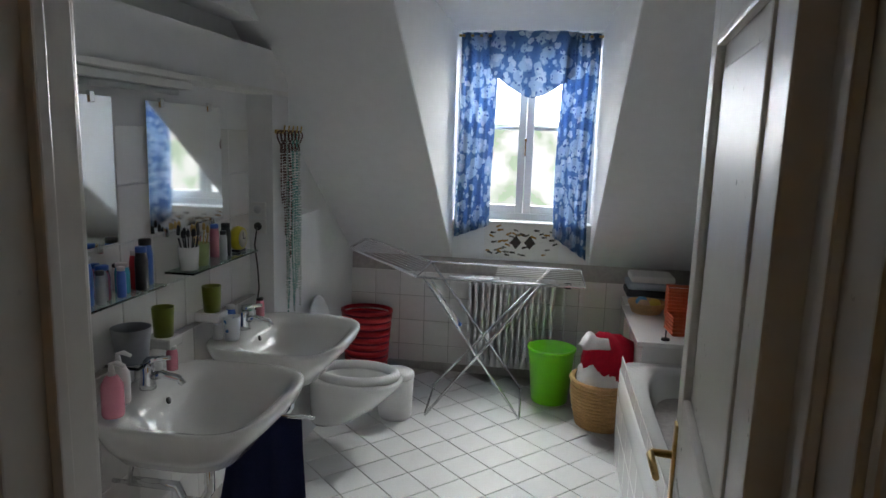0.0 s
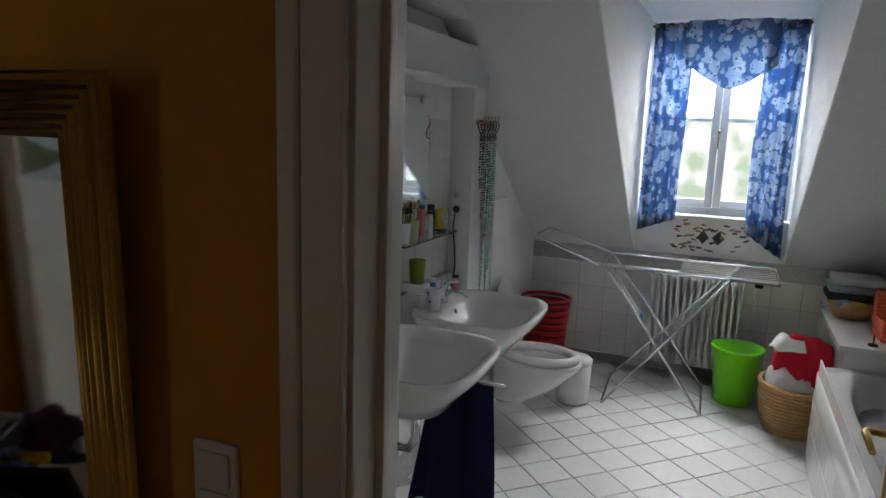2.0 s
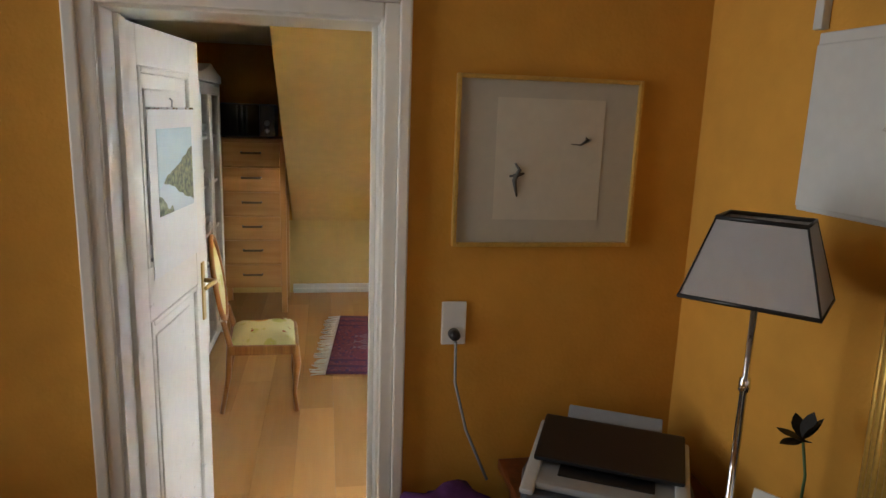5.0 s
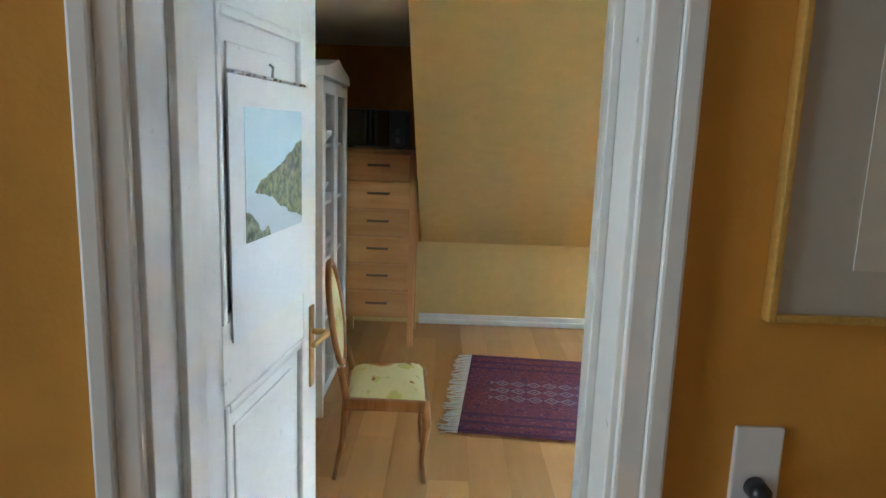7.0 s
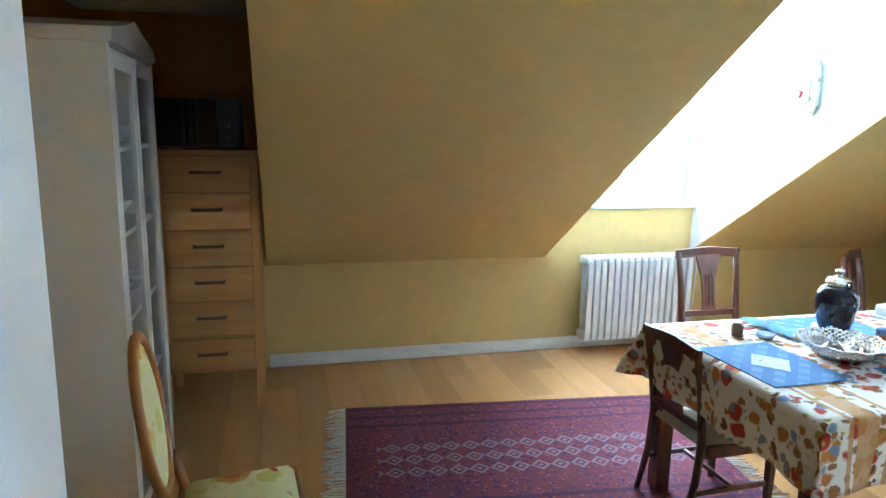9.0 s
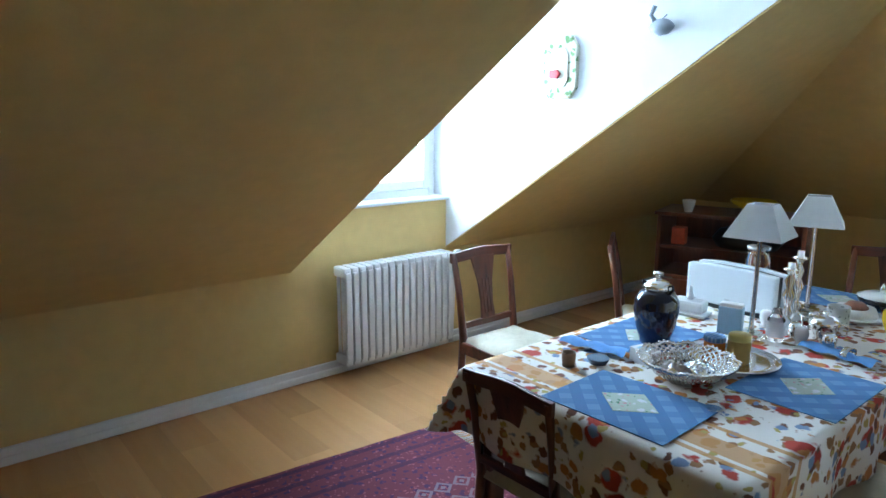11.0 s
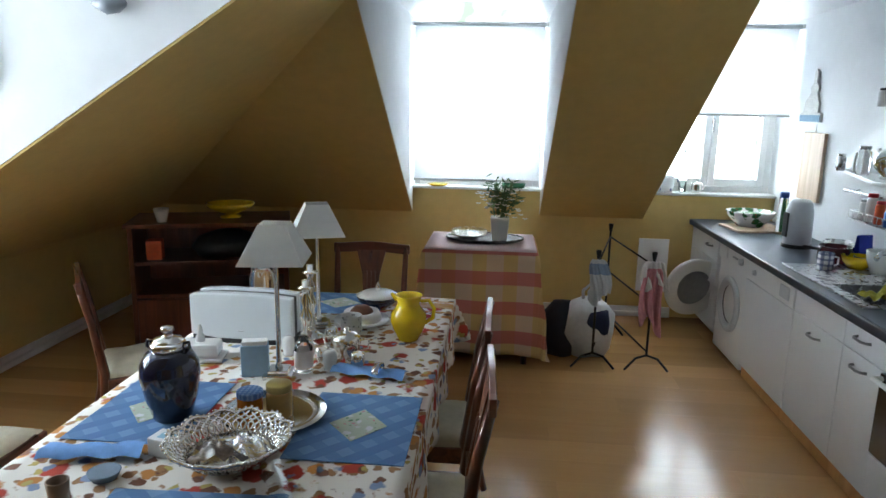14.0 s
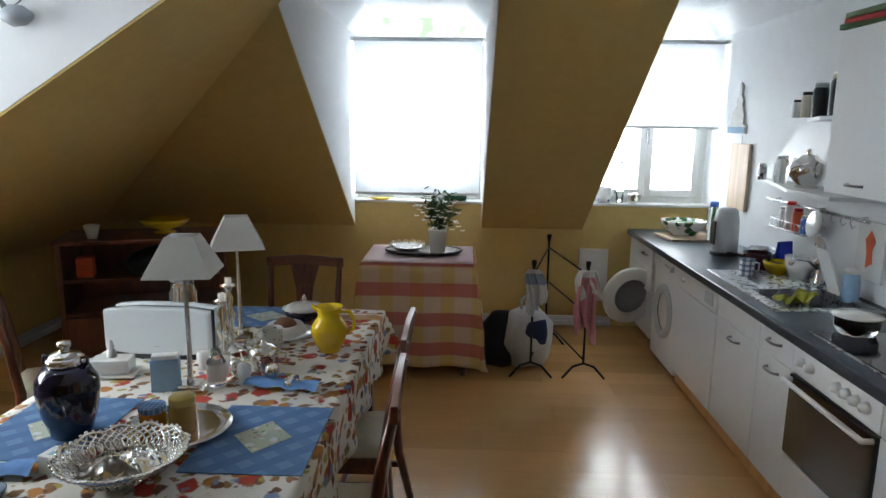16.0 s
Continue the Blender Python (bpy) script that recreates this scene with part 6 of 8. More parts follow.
part("glass", lathe([(0, 0), (0.034, 0), (0.037, 0.008), (0.037, 0.055), (0.033, 0.062), (0, 0.062)], 22), AMBER, t)
part("lid", lathe([(0.038, 0.058), (0.039, 0.06), (0.039, 0.074), (0.036, 0.077), (0, 0.077)], 22), checked("blue check lid", ((0.30, 0.42, 0.62), (0.10, 0.2, 0.45), (0.10, 0.2, 0.45)), 0.014, 0.007), t)
t = thing("honey_jar", "honey jar with a yellow lid", "jar", pose(-4.61, 1.97, Z + 0.007))
part("glass", lathe([(0, 0), (0.036, 0), (0.039, 0.008), (0.039, 0.075), (0.033, 0.085), (0, 0.085)], 22), mat("honey glass", (0.36, 0.22, 0.06), 0.1, coat=0.6), t)
part("lid", lathe([(0.037, 0.083), (0.038, 0.085), (0.038, 0.102), (0.034, 0.106), (0, 0.106)], 22), mat("gold lid", (0.40, 0.29, 0.08), 0.35, 0.5), t)
t = thing("tissue_box", "small white printed carton", "carton", pose(-4.83, 1.735, Z, 0, 0, -12))
part("carton", box(-0.045, 0.045, -0.03, 0.03, 0, 0.05, 0.002), WPLAST, t)
part("print", box(-0.025, 0.02, -0.018, 0.012, 0.05, 0.0506), mat("pale blue print", (0.3, 0.5, 0.6), 0.6), t)
for x, y, a in ((-5.02, 1.70, 10), (-4.41, 2.32, -8)):
    t = thing("napkin", "folded pale blue cloth napkin", "napkin", pose(x, y, Z + 0.003, 0, 0, a), "napkins on the table")
    part("fabric", grid_sheet(lambda u, v: ((u - 0.5) * 0.26, (v - 0.5) * 0.075 * (1 + 0.3 * abs(u - 0.5)), 0.012 + 0.012 * math.sin(math.pi * v) + 0.004 * math.sin(u * 17 + v * 7)), 24, 10), BLUEC, t, soft=True)
    if x > -4.6:
        part("ring", moved(lathe([(0.03, -0.012), (0.034, -0.012), (0.034, 0.012), (0.03, 0.012)], 18), pose(0.03, 0, 0.024, 0, 90, 0) @ Matrix.Diagonal((0.6, 1.1, 1, 1))), SILVER, t)
t = thing("long_toaster", "long white toaster with a dark slot and base", "toaster", pose(-4.96, 2.62, Z, 0, 0, -2))
prof = [(-0.205, 0.03), (-0.1, 0.018), (0.1, 0.018), (0.205, 0.03), (0.205, 0.19), (0.1, 0.2), (-0.1, 0.2), (-0.205, 0.19)]
part("front_panel", prism(prof, -0.06, -0.02, "y", None, 0.008), mat("white lacquer", (0.74, 0.78, 0.80), 0.12, var=0.01), t)
part("back_panel", prism([(x * 0.98, z) for x, z in prof], 0.02, 0.06, "y", None, 0.008), mat("white lacquer", (0.74, 0.78, 0.80), 0.12, var=0.01), t)
part("slot", prism([(x * 0.96, z - 0.008) for x, z in prof], -0.02, 0.02, "y"), DARK, t)
part("base", prism([(-0.2, 0.0), (0.2, 0.0), (0.2, 0.03), (0.1, 0.02), (-0.1, 0.02), (-0.2, 0.03)], -0.055, 0.055, "y", None, 0.004), DARK, t)
part("badge", box(-0.012, 0.012, -0.0615, -0.06, 0.05, 0.055), LGREY, t)
t = thing("glass_jar", "clear lidded glass jar behind the toaster", "jar", pose(-4.98, 2.86, Z))
part("glass", lathe([(0, 0), (0.05, 0), (0.055, 0.01), (0.055, 0.2), (0.045, 0.22), (0.045, 0.24), (0, 0.24)], 24), GLASS, t)
part("lid", lathe([(0, 0.24), (0.05, 0.24), (0.052, 0.255), (0, 0.26)], 24), STEEL, t)
t = thing("butter_dish", "white china butter dish with a rabbit knob", "butter dish", pose(-5.05, 2.40, Z, 0, 0, 10))
part("plate", box(-0.085, 0.085, -0.055, 0.055, 0, 0.012, 0.005), CERAM, t)
cv = box(-0.07, 0.07, -0.045, 0.045, 0.012, 0.065, 0.014)
part("cover", cv, CERAM, t)
part("knob", lathe([(0, 0.064), (0.018, 0.066), (0.016, 0.085), (0.009, 0.095), (0.011, 0.105), (0.006, 0.125), (0, 0.13)], 14), CERAM, t)
t = thing("milk_carton", "pale blue and white carton on the table", "carton", pose(-4.80, 2.28, Z, 0, 0, 15))
part("carton", box(-0.045, 0.045, -0.025, 0.025, 0, 0.11, 0.003), mat("pale blue card", (0.28, 0.44, 0.60), 0.6, var=0.1), t)
part("flap", box(-0.042, 0.042, -0.02, 0.02, 0.11, 0.125, 0.003), WPLAST, t)


def table_lamp(x, y, a, h):
    t = thing("table_lamp", "slim silver table lamp with a white square shade", "lamp", pose(x, y, Z, 0, 0, a), "lamps on the table")
    part("foot", box(-0.05, 0.05, -0.05, 0.05, 0, 0.012, 0.004), SILVER, t)
    part("step", box(-0.035, 0.035, -0.035, 0.035, 0.012, 0.024, 0.003), SILVER, t)
    part("stem", lathe([(0, 0.024), (0.014, 0.025), (0.009, 0.05), (0.008, h - 0.11), (0.013, h - 0.1), (0.008, h - 0.09), (0.008, h - 0.04), (0, h - 0.04)], 12), SILVER, t)
    sh = bmesh.new()
    lo, hi = [], []
    for s, r in ((-1, -1), (1, -1), (1, 1), (-1, 1)):
        lo.append(sh.verts.new((s * 0.105, r * 0.105, h - 0.125)))
        hi.append(sh.verts.new((s * 0.045, r * 0.045, h)))
    for k in range(4):
        sh.faces.new((lo[k], lo[(k + 1) % 4], hi[(k + 1) % 4], hi[k]))
    thicken(part("shade", sh, SHADEC, t, "white square cloth shade"), 0.003)
    part("spider", tube([(-0.045, 0, h - 0.01), (0.045, 0, h - 0.01)], 0.002, 5), SILVER, t)


table_lamp(-4.72, 2.29, 8, 0.53)
table_lamp(-4.73, 2.83, 20, 0.52)


def candlestick(x, y, h):
    t = thing("candlestick", "turned silver candlestick with a wide foot", "candlestick", pose(x, y, Z), "candlesticks on the table")
    part("stick", lathe([(0, 0), (0.055, 0), (0.055, 0.008), (0.03, 0.02), (0.012, 0.04), (0.024, 0.06), (0.012, 0.08), (0.018, h * 0.4), (0.028, h * 0.5), (0.012, h * 0.6), (0.022, h * 0.72), (0.01, h * 0.8), (0.016, h * 0.86), (0.032, h * 0.9), (0.014, h * 0.92), (0.014, h), (0, h)], 20), SILVER, t)


candlestick(-4.70, 2.55, 0.27)
candlestick(-4.72, 2.68, 0.30)
t = thing("silver_cream_pot", "silver sugar pot with two handles", "sugar pot", pose(-4.53, 2.49, Z))
part("body", lathe([(0, 0), (0.035, 0), (0.03, 0.012), (0.052, 0.045), (0.055, 0.07), (0.045, 0.085), (0.03, 0.095), (0.008, 0.1), (0.01, 0.112), (0, 0.115)], 22), SILVER, t)
for s in (-1, 1):
    part("handle", tube([(s * 0.05, 0, 0.075), (s * 0.085, 0, 0.07), (s * 0.08, 0, 0.035), (s * 0.045, 0, 0.03)], 0.004, 6), SILVER, t)
t = thing("labelled_bottle", "clear bottle with a white label", "bottle", pose(-4.645, 2.33, Z))
part("glass", lathe([(0, 0), (0.03, 0), (0.032, 0.01), (0.032, 0.09), (0.02, 0.105), (0.016, 0.13), (0, 0.13)], 20), GLASS, t)
part("label", lathe([(0.0326, 0.02), (0.0326, 0.08)], 20), WPLAST, t)
t = thing("sauce_boat", "white ridged china dish with a little ladle", "dish", pose(-4.53, 3.12, Z))
part("bowl", lathe([(0, 0), (0.05, 0), (0.09, 0.035), (0.1, 0.06), (0.094, 0.06), (0.08, 0.035), (0, 0.012)], 24), NIGHT, t)
part("lid", fluted([(0.096, 0.058), (0.1, 0.062), (0.07, 0.075), (0, 0.08)], 16, 0.04, 48), CERAM, t)
part("knob", lathe([(0, 0.078), (0.01, 0.08), (0.012, 0.1), (0.004, 0.12), (0, 0.125)], 12), SILVER, t)
t = thing("bread_plate", "white plate with bread and a cloth", "plate", pose(-4.56, 2.90, Z))
part("plate", lathe([(0, 0), (0.08, 0), (0.12, 0.012), (0.118, 0.016), (0, 0.006)], 28), CERAM, t)
part("cloth", lathe([(0, 0.01), (0.09, 0.012), (0.075, 0.05), (0.05, 0.045), (0.03, 0.02), (0, 0.02)], 16), WCLOTH, t, soft=True)
part("bread", lathe([(0, 0.02), (0.045, 0.022), (0.05, 0.05), (0.03, 0.07), (0, 0.072)], 14), mat("brown crust", (0.16, 0.06, 0.025), 0.7, var=0.3, bump=0.5), t)
t = thing("small_pot", "patterned grey mug in the middle of the table", "mug", pose(-4.57, 2.74, Z))
part("body", lathe([(0, 0), (0.04, 0), (0.043, 0.01), (0.043, 0.08), (0.039, 0.08), (0.038, 0.012), (0, 0.01)], 20), spotted("grey crackle", (0.5, 0.5, 0.48), [((0.2, 0.2, 0.2), 60, 0.3, 1)], 0.3), t)
t = thing("yellow_jug", "glossy yellow ceramic jug", "jug", pose(-4.33, 2.71, Z))
part("body", lathe([(0, 0), (0.04, 0), (0.042, 0.006), (0.06, 0.04), (0.073, 0.08), (0.07, 0.11), (0.05, 0.135), (0.044, 0.15), (0.05, 0.175), (0.056, 0.185), (0.051, 0.185), (0.04, 0.155), (0.045, 0.135), (0, 0.12)], 28), YJUG, t)
part("handle", tube([(0.05, -0.01, 0.165), (0.085, -0.02, 0.17), (0.105, -0.025, 0.14), (0.1, -0.02, 0.1), (0.068, -0.01, 0.075)], 0.008, 8), YJUG, t)
part("lip", tube([(-0.045, 0.0, 0.165), (-0.07, 0.0, 0.188)], [0.014, 0.006], 8), YJUG, t)
t = thing("egg_cup", "small brown pottery beaker", "beaker", pose(-4.98, 1.50, Z))
part("cup", lathe([(0, 0), (0.022, 0), (0.026, 0.05), (0.023, 0.05), (0.02, 0.006), (0, 0.005)], 16), mat("speckled stoneware", (0.30, 0.20, 0.13), 0.4, var=0.3), t)
single("small_dish", lathe([(0, 0), (0.03, 0), (0.04, 0.02), (0.037, 0.02), (0, 0.006)], 16), mat("grey blue glaze", (0.2, 0.26, 0.34), 0.2), "small grey blue dish", "dish", pose(-4.93, 1.60, Z))
for k, (x, y, mt, lb) in enumerate(((-4.60, 2.40, SILVER, "silver salt shaker"), (-4.56, 2.36, CERAM, "white china egg cup"), (-4.50, 2.42, GLASS, "small drinking glass"), (-4.66, 2.43, CERAM, "white candle in a cup"), (-4.75, 2.48, CERAM, "white china cup"), (-4.46, 2.36, SILVER, "silver pepper shaker"), (-4.62, 2.62, SILVER, "silver salt dish"), (-4.79, 2.74, CERAM, "white china ornament"))):
    single("tableware", lathe([(0, 0), (0.022, 0), (0.018, 0.012), (0.026, 0.035), (0.024, 0.06), (0.014, 0.07), (0, 0.072)], 16), mt, lb + " among the breakfast things", "tableware", pose(x, y, Z), "small tableware")
single("spoon_packet", grid_sheet(lambda u, v: ((u - 0.5) * 0.22, (v - 0.5) * 0.05, 0.006 + 0.008 * math.sin(math.pi * v) + 0.004 * noise.noise((u * 8, v * 3, 1))), 18, 8), GLASS, "clear film wrapper beside the bowl", "wrapper", pose(-4.50, 1.62, Z, 0, 0, -62), soft=True)

# ---- laminate planks ----
LW, LL = 0.193, 1.285
plank_me = {}
planks = tagged(new("floor_planks"), "beech laminate floor boards", "", "", "structure")
y, row = YS, 0
while y < YN - 0.01:
    w = min(LW, YN - y)
    x = XW - (row * 0.43) % LL
    while x < XE:
        x0, x1 = max(x, XW), min(x + LL, XE)
        if x1 - x0 > 0.02:
            key = (round(w, 3), round(x1 - x0, 3))
            if key not in plank_me:
                plank_me[key] = mesh_of("plank", box(-key[1] / 2 + 0.0003, key[1] / 2 - 0.0003, -key[0] / 2 + 0.0003, key[0] / 2 - 0.0003, -0.011, 0.0), LAMIN)
            o = new("plank", plank_me[key])
            o.parent, o.location = planks, ((x0 + x1) / 2, y + w / 2, 0)
        x += LL
    y += LW
    row += 1

# ---- bathroom things ----
LX = NX + 0.04                      # face of the lining that carries the basins
BZ = 0.887                          # basin rim


def basin(y, label):
    """A wall-hung ceramic basin; local x out from the wall, y along it."""
    t = thing("washbasin", label, "washbasin", pose(LX + 0.002, y, 0.035), "washbasins")
    W, D = 0.32, 0.58

    def outline(k, n):
        a = 2 * math.pi * k / n
        c, s = math.cos(a), math.sin(a)
        e = 0.55
        px, py = math.copysign(abs(c) ** e, c), math.copysign(abs(s) ** e, s)
        return px, py

    n = 40
    bm = bmesh.new()
    rings = []
    for sx, sy, ox, z in ((0.10, 0.10, 0.22, 0.66), (0.2, 0.2, 0.25, 0.67), (0.235, 0.26, 0.265, 0.735), (0.275, 0.305, 0.29, 0.80), (0.29, 0.318, 0.29, 0.835), (0.29, 0.32, 0.29, 0.848), (0.283, 0.313, 0.29, 0.853), (0.272, 0.302, 0.292, 0.85), (0.205, 0.275, 0.335, 0.842), (0.185, 0.255, 0.335, 0.81), (0.15, 0.21, 0.33, 0.745), (0.06, 0.08, 0.32, 0.715), (0.0, 0.0, 0.32, 0.713)):
        ring = []
        for k in range(n):
            px, py = outline(k, n)
            x = ox + px * sx
            ring.append(bm.verts.new((max(0.0, x), py * sy, z)))
        rings.append(ring)
    for a, b in zip(rings, rings[1:]):
        for k in range(n):
            f = bm.faces.new((a[k], a[(k + 1) % n], b[(k + 1) % n], b[k]))
            f.smooth = True
    bm.faces.new(rings[0][::-1])
    bmesh.ops.remove_doubles(bm, verts=bm.verts, dist=0.0004)
    part("bowl", bm, CERAM, t)
    part("overflow", moved(lathe([(0, 0), (0.012, 0), (0.012, 0.003), (0, 0.003)], 12), pose(0.158, 0.0, 0.812, 0, 70, 0)), DARK, t)
    tp = part("tap", lathe([(0, 0), (0.028, 0), (0.026, 0.02), (0.022, 0.05), (0.024, 0.075), (0.018, 0.09), (0, 0.092)], 16, None, (0.085, 0, 0.85)), CHROME, t, "chrome mixer tap")
    part("spout", tube([(0.085, 0, 0.89), (0.14, 0, 0.905), (0.2, 0, 0.895), (0.215, 0, 0.875)], [0.016, 0.014, 0.012, 0.012], 10), CHROME, tp)
    part("lever", tube([(0.085, 0, 0.94), (0.11, 0, 0.955), (0.17, 0, 0.965)], [0.02, 0.012, 0.008], 8), CHROME, tp)
    part("waste_pipe", tube([(0.3, 0, 0.68), (0.3, 0, 0.5), (0.27, 0, 0.45), (0.2, 0, 0.45), (0.18, 0, 0.5), (0.0, 0, 0.5)], 0.018, 10), CHROME, t)
    for s in (-0.09, 0.09):
        v = part("stop_valve", tube([(0.0, s, 0.55), (0.06, s, 0.55), (0.07, s, 0.6), (0.085, s * 0.4, 0.82)], 0.008, 8), CHROME, t)
    return t


basin(2.36, "white ceramic washbasin with a chrome mixer tap")
basin(3.09, "second white ceramic washbasin beside the first")
tw = thing("hand_towel", "navy blue hand towel hanging below the basin", "towel", pose(LX + 0.31, 2.72, 0.0) @ Matrix.Diagonal((1, 1, 0.9, 1)))
part("fabric", grid_sheet(lambda u, v: (0.36 * (v - 0.5) * (0.8 + 0.3 * (1 - u)) + 0.02, 0.1 * (u - 0.5) + 0.035 * math.sin(v * 13 + u) * (1.2 - u), 0.1 + 0.62 * u - 0.05 * abs(v - 0.5)), 18, 22), NAVY, tw, soft=True)
thicken(tw.children[0], 0.02)
part("rail", tube([(-0.36, 0.05, 0.715), (0.22, 0.05, 0.715)], 0.008, 8), CHROME, tw)

# mirrors with clips, glass shelf, strip lamp
for y0, y1 in ((1.80, 2.40), (2.585, 3.135)):
    t = thing("wall_mirror", "frameless rectangular mirror held by chrome clips", "mirror", pose(NX + 0.008, 0, 0), "bathroom mirrors")
    part("glass", box(0.004, 0.009, y0, y1, 1.376, 1.855, 0.001), MIRROR, t)
    for y in (y0 + 0.1, y1 - 0.1):
        for z in (1.371, 1.85):
            part("clip", box(0.0, 0.015, y - 0.012, y + 0.012, z - 0.018, z + 0.018, 0.003), CHROME, t)
for y0, y1 in ((1.85, 2.48), (2.66, 3.23)):
    t = thing("glass_shelf", "clear glass shelf on chrome brackets", "shelf", pose(NX + 0.008, 0, 0), "bathroom shelves")
    part("plate", box(0.01, 0.13, y0, y1, 1.215, 1.223, 0.002), glassy("green edged glass", (0.75, 0.92, 0.86)), t)
    for y in (y0 + 0.08, y1 - 0.08):
        part("bracket", tube([(0.0, y, 1.205), (0.1, y, 1.208)], 0.007, 8), CHROME, t)
t = thing("strip_light", "unlit strip lamp under the bulkhead", "lamp", pose(NX, 2.3, 1.896))
part("housing", box(0.05, 0.11, -0.55, 0.45, 0.005, 0.033, 0.004), WPLAST, t)
part("tube", moved(lathe([(0, -0.48), (0.012, -0.48), (0.012, 0.38), (0, 0.38)], 12), pose(0.08, 0, -0.006, -90, 0, 0)), LGREY, t)
for z in (1.386, 1.304):
    t = thing("wall_socket", "white double wall socket", "socket", pose(NX + 0.055, RY, z, 0, 0, -90), "sockets by the basin")
    part("plate", box(0, 0.01, -0.04, 0.04, -0.035, 0.035, 0.004), WPLAST, t)
    part("well", moved(lathe([(0, 0), (0.02, 0), (0.02, 0.004), (0, 0.004)], 16), pose(0.008, 0, 0, 0, 90, 0)), DARK if z < 1.35 else LGREY, t)
single("plug_cable", tube([(NX + 0.055, RY - 0.02, 1.30), (NX + 0.055, RY - 0.05, 1.22), (NX + 0.06, RY - 0.03, 1.1), (NX + 0.07, RY - 0.04, 1.0), (NX + 0.06, RY - 0.06, 0.9)], 0.004, 6), DARK, "black cable hanging from the socket", "cable")


def cup(nm, lb, cat, r, h, mt, m, group="", content=None):
    t = thing(nm, lb, cat, m, group)
    part("cup", lathe([(0, 0), (r * 0.85, 0), (r, h), (r * 0.93, h), (r * 0.8, 0.006), (0, 0.006)], 20), mt, t)
    if content:
        b = bmesh.new()
        for k in range(9):
            a = rnd(0, 6.28)
            tube([(0.3 * r * math.cos(a), 0.3 * r * math.sin(a), 0.01), (0.9 * r * math.cos(a), 0.9 * r * math.sin(a), h + rnd(0.03, 0.07))], 0.003, 5, b)
            lathe([(0, 0), (0.007, 0.005), (0.006, 0.025), (0, 0.035)], 8, b, (0.9 * r * math.cos(a), 0.9 * r * math.sin(a), h + rnd(0.03, 0.06)))
        part("brushes", b, content, t)
    return t


SH = 1.224
cup("brush_cup", "white cup full of cosmetic brushes", "cup", 0.04, 0.09, CERAM, pose(NX + 0.08, 2.73, SH), "", DARK)
cup("brush_cup", "green cup with make-up brushes", "cup", 0.035, 0.09, mat("pale green glaze", (0.35, 0.42, 0.16), 0.3), pose(NX + 0.08, 2.82, SH), "", BRASS)
jar("dark_bottle", "dark toiletry bottle on the glass shelf", "bottle", 0.022, 0.14, DARK, DARK, pose(NX + 0.07, 3.05, SH), 0.1)
t = thing("alarm_clock", "round yellow alarm clock on the glass shelf", "clock", pose(NX + 0.08, 3.15, SH + 0.06))
part("case", moved(lathe([(0, -0.02), (0.05, -0.02), (0.056, 0.0), (0.05, 0.018), (0, 0.02)], 24), pose(0, 0, 0, 0, 90, 0)), mat("yellow lacquer", (0.62, 0.55, 0.02), 0.3), t)
part("dial", moved(lathe([(0, 0), (0.04, 0), (0, 0.001)], 24), pose(0.021, 0, 0, 0, 90, 0)), CREAM, t)
part("hand", box(0.0225, 0.0235, -0.002, 0.002, 0, 0.03), DARK, t)
part("hand", box(0.0225, 0.0235, 0, 0.02, -0.002, 0.002), DARK, t)
part("stand", box(-0.02, 0.02, -0.03, 0.03, -0.06, -0.048, 0.004), DARK, t)
for k, (y, h, b, l) in enumerate(((2.14, 0.15, BLUEP, WPLAST), (2.22, 0.11, GLASS, BLUEP), (2.32, 0.1, mat("turquoise bottle", (0.05, 0.35, 0.5), 0.2), WPLAST), (2.4, 0.13, REDP, WPLAST), (2.04, 0.12, DARK, BLUEP), (2.45, 0.16, BLUEP, DARK))):
    jar("toiletry_bottle", "toiletry bottle on the glass shelf", "bottle", 0.024, h, b, l, pose(NX + 0.08, y, SH), 0.1, "toiletries")
for k in range(12):
    y = 1.98 + 0.05 * k + rnd(-0.012, 0.012) if k < 9 else 2.9 + 0.05 * (k - 9)
    jar("toiletry_bottle", "small toiletry bottle on the glass shelf", "bottle", rnd(0.014, 0.022), rnd(0.07, 0.15), (BLUEP, WPLAST, DARK, GLASS, LGREY, PINKP)[k % 6], (WPLAST, DARK, BLUEP)[k % 3], pose(NX + (0.045 if k % 2 else 0.11), y, SH), 0.1, "toiletries")
for k, (y, x) in enumerate(((2.46, 0.06), (2.54, 0.07), (2.27, 0.05), (2.92, 0.05), (3.3, 0.07))):
    jar("toiletry_bottle", "small toiletry bottle on the washbasin", "bottle", 0.02, 0.07 + 0.02 * (k % 3), (WPLAST, PINKP, BLUEP)[k % 3], (DARK, WPLAST)[k % 2], pose(LX + x, y, BZ), 0.1, "toiletries")
for y in (2.56, 2.92):
    t = thing("tumbler_holder", "white china holder with a green tumbler", "tumbler", pose(NX + 0.068, y, 0.966), "tumblers by the basins")
    part("bracket", box(-0.062, 0.05, -0.045, 0.045, 0.0, 0.04, 0.008), CERAM, t)
    part("tumbler", lathe([(0, 0.04), (0.034, 0.04), (0.04, 0.15), (0.037, 0.15), (0.031, 0.046), (0, 0.045)], 20), OLIVE, t, "olive green tumbler")
t = thing("paper_basket", "small grey pail on the basin ledge", "pail", pose(NX + 0.074, 2.36, 0.976))
part("bracket", box(-0.072, 0.06, -0.06, 0.06, -0.01, 0.0, 0.003), GLASS, t)
part("pail", lathe([(0, 0), (0.05, 0), (0.065, 0.12), (0.061, 0.12), (0.046, 0.006), (0, 0.006)], 20), GREYP, t)
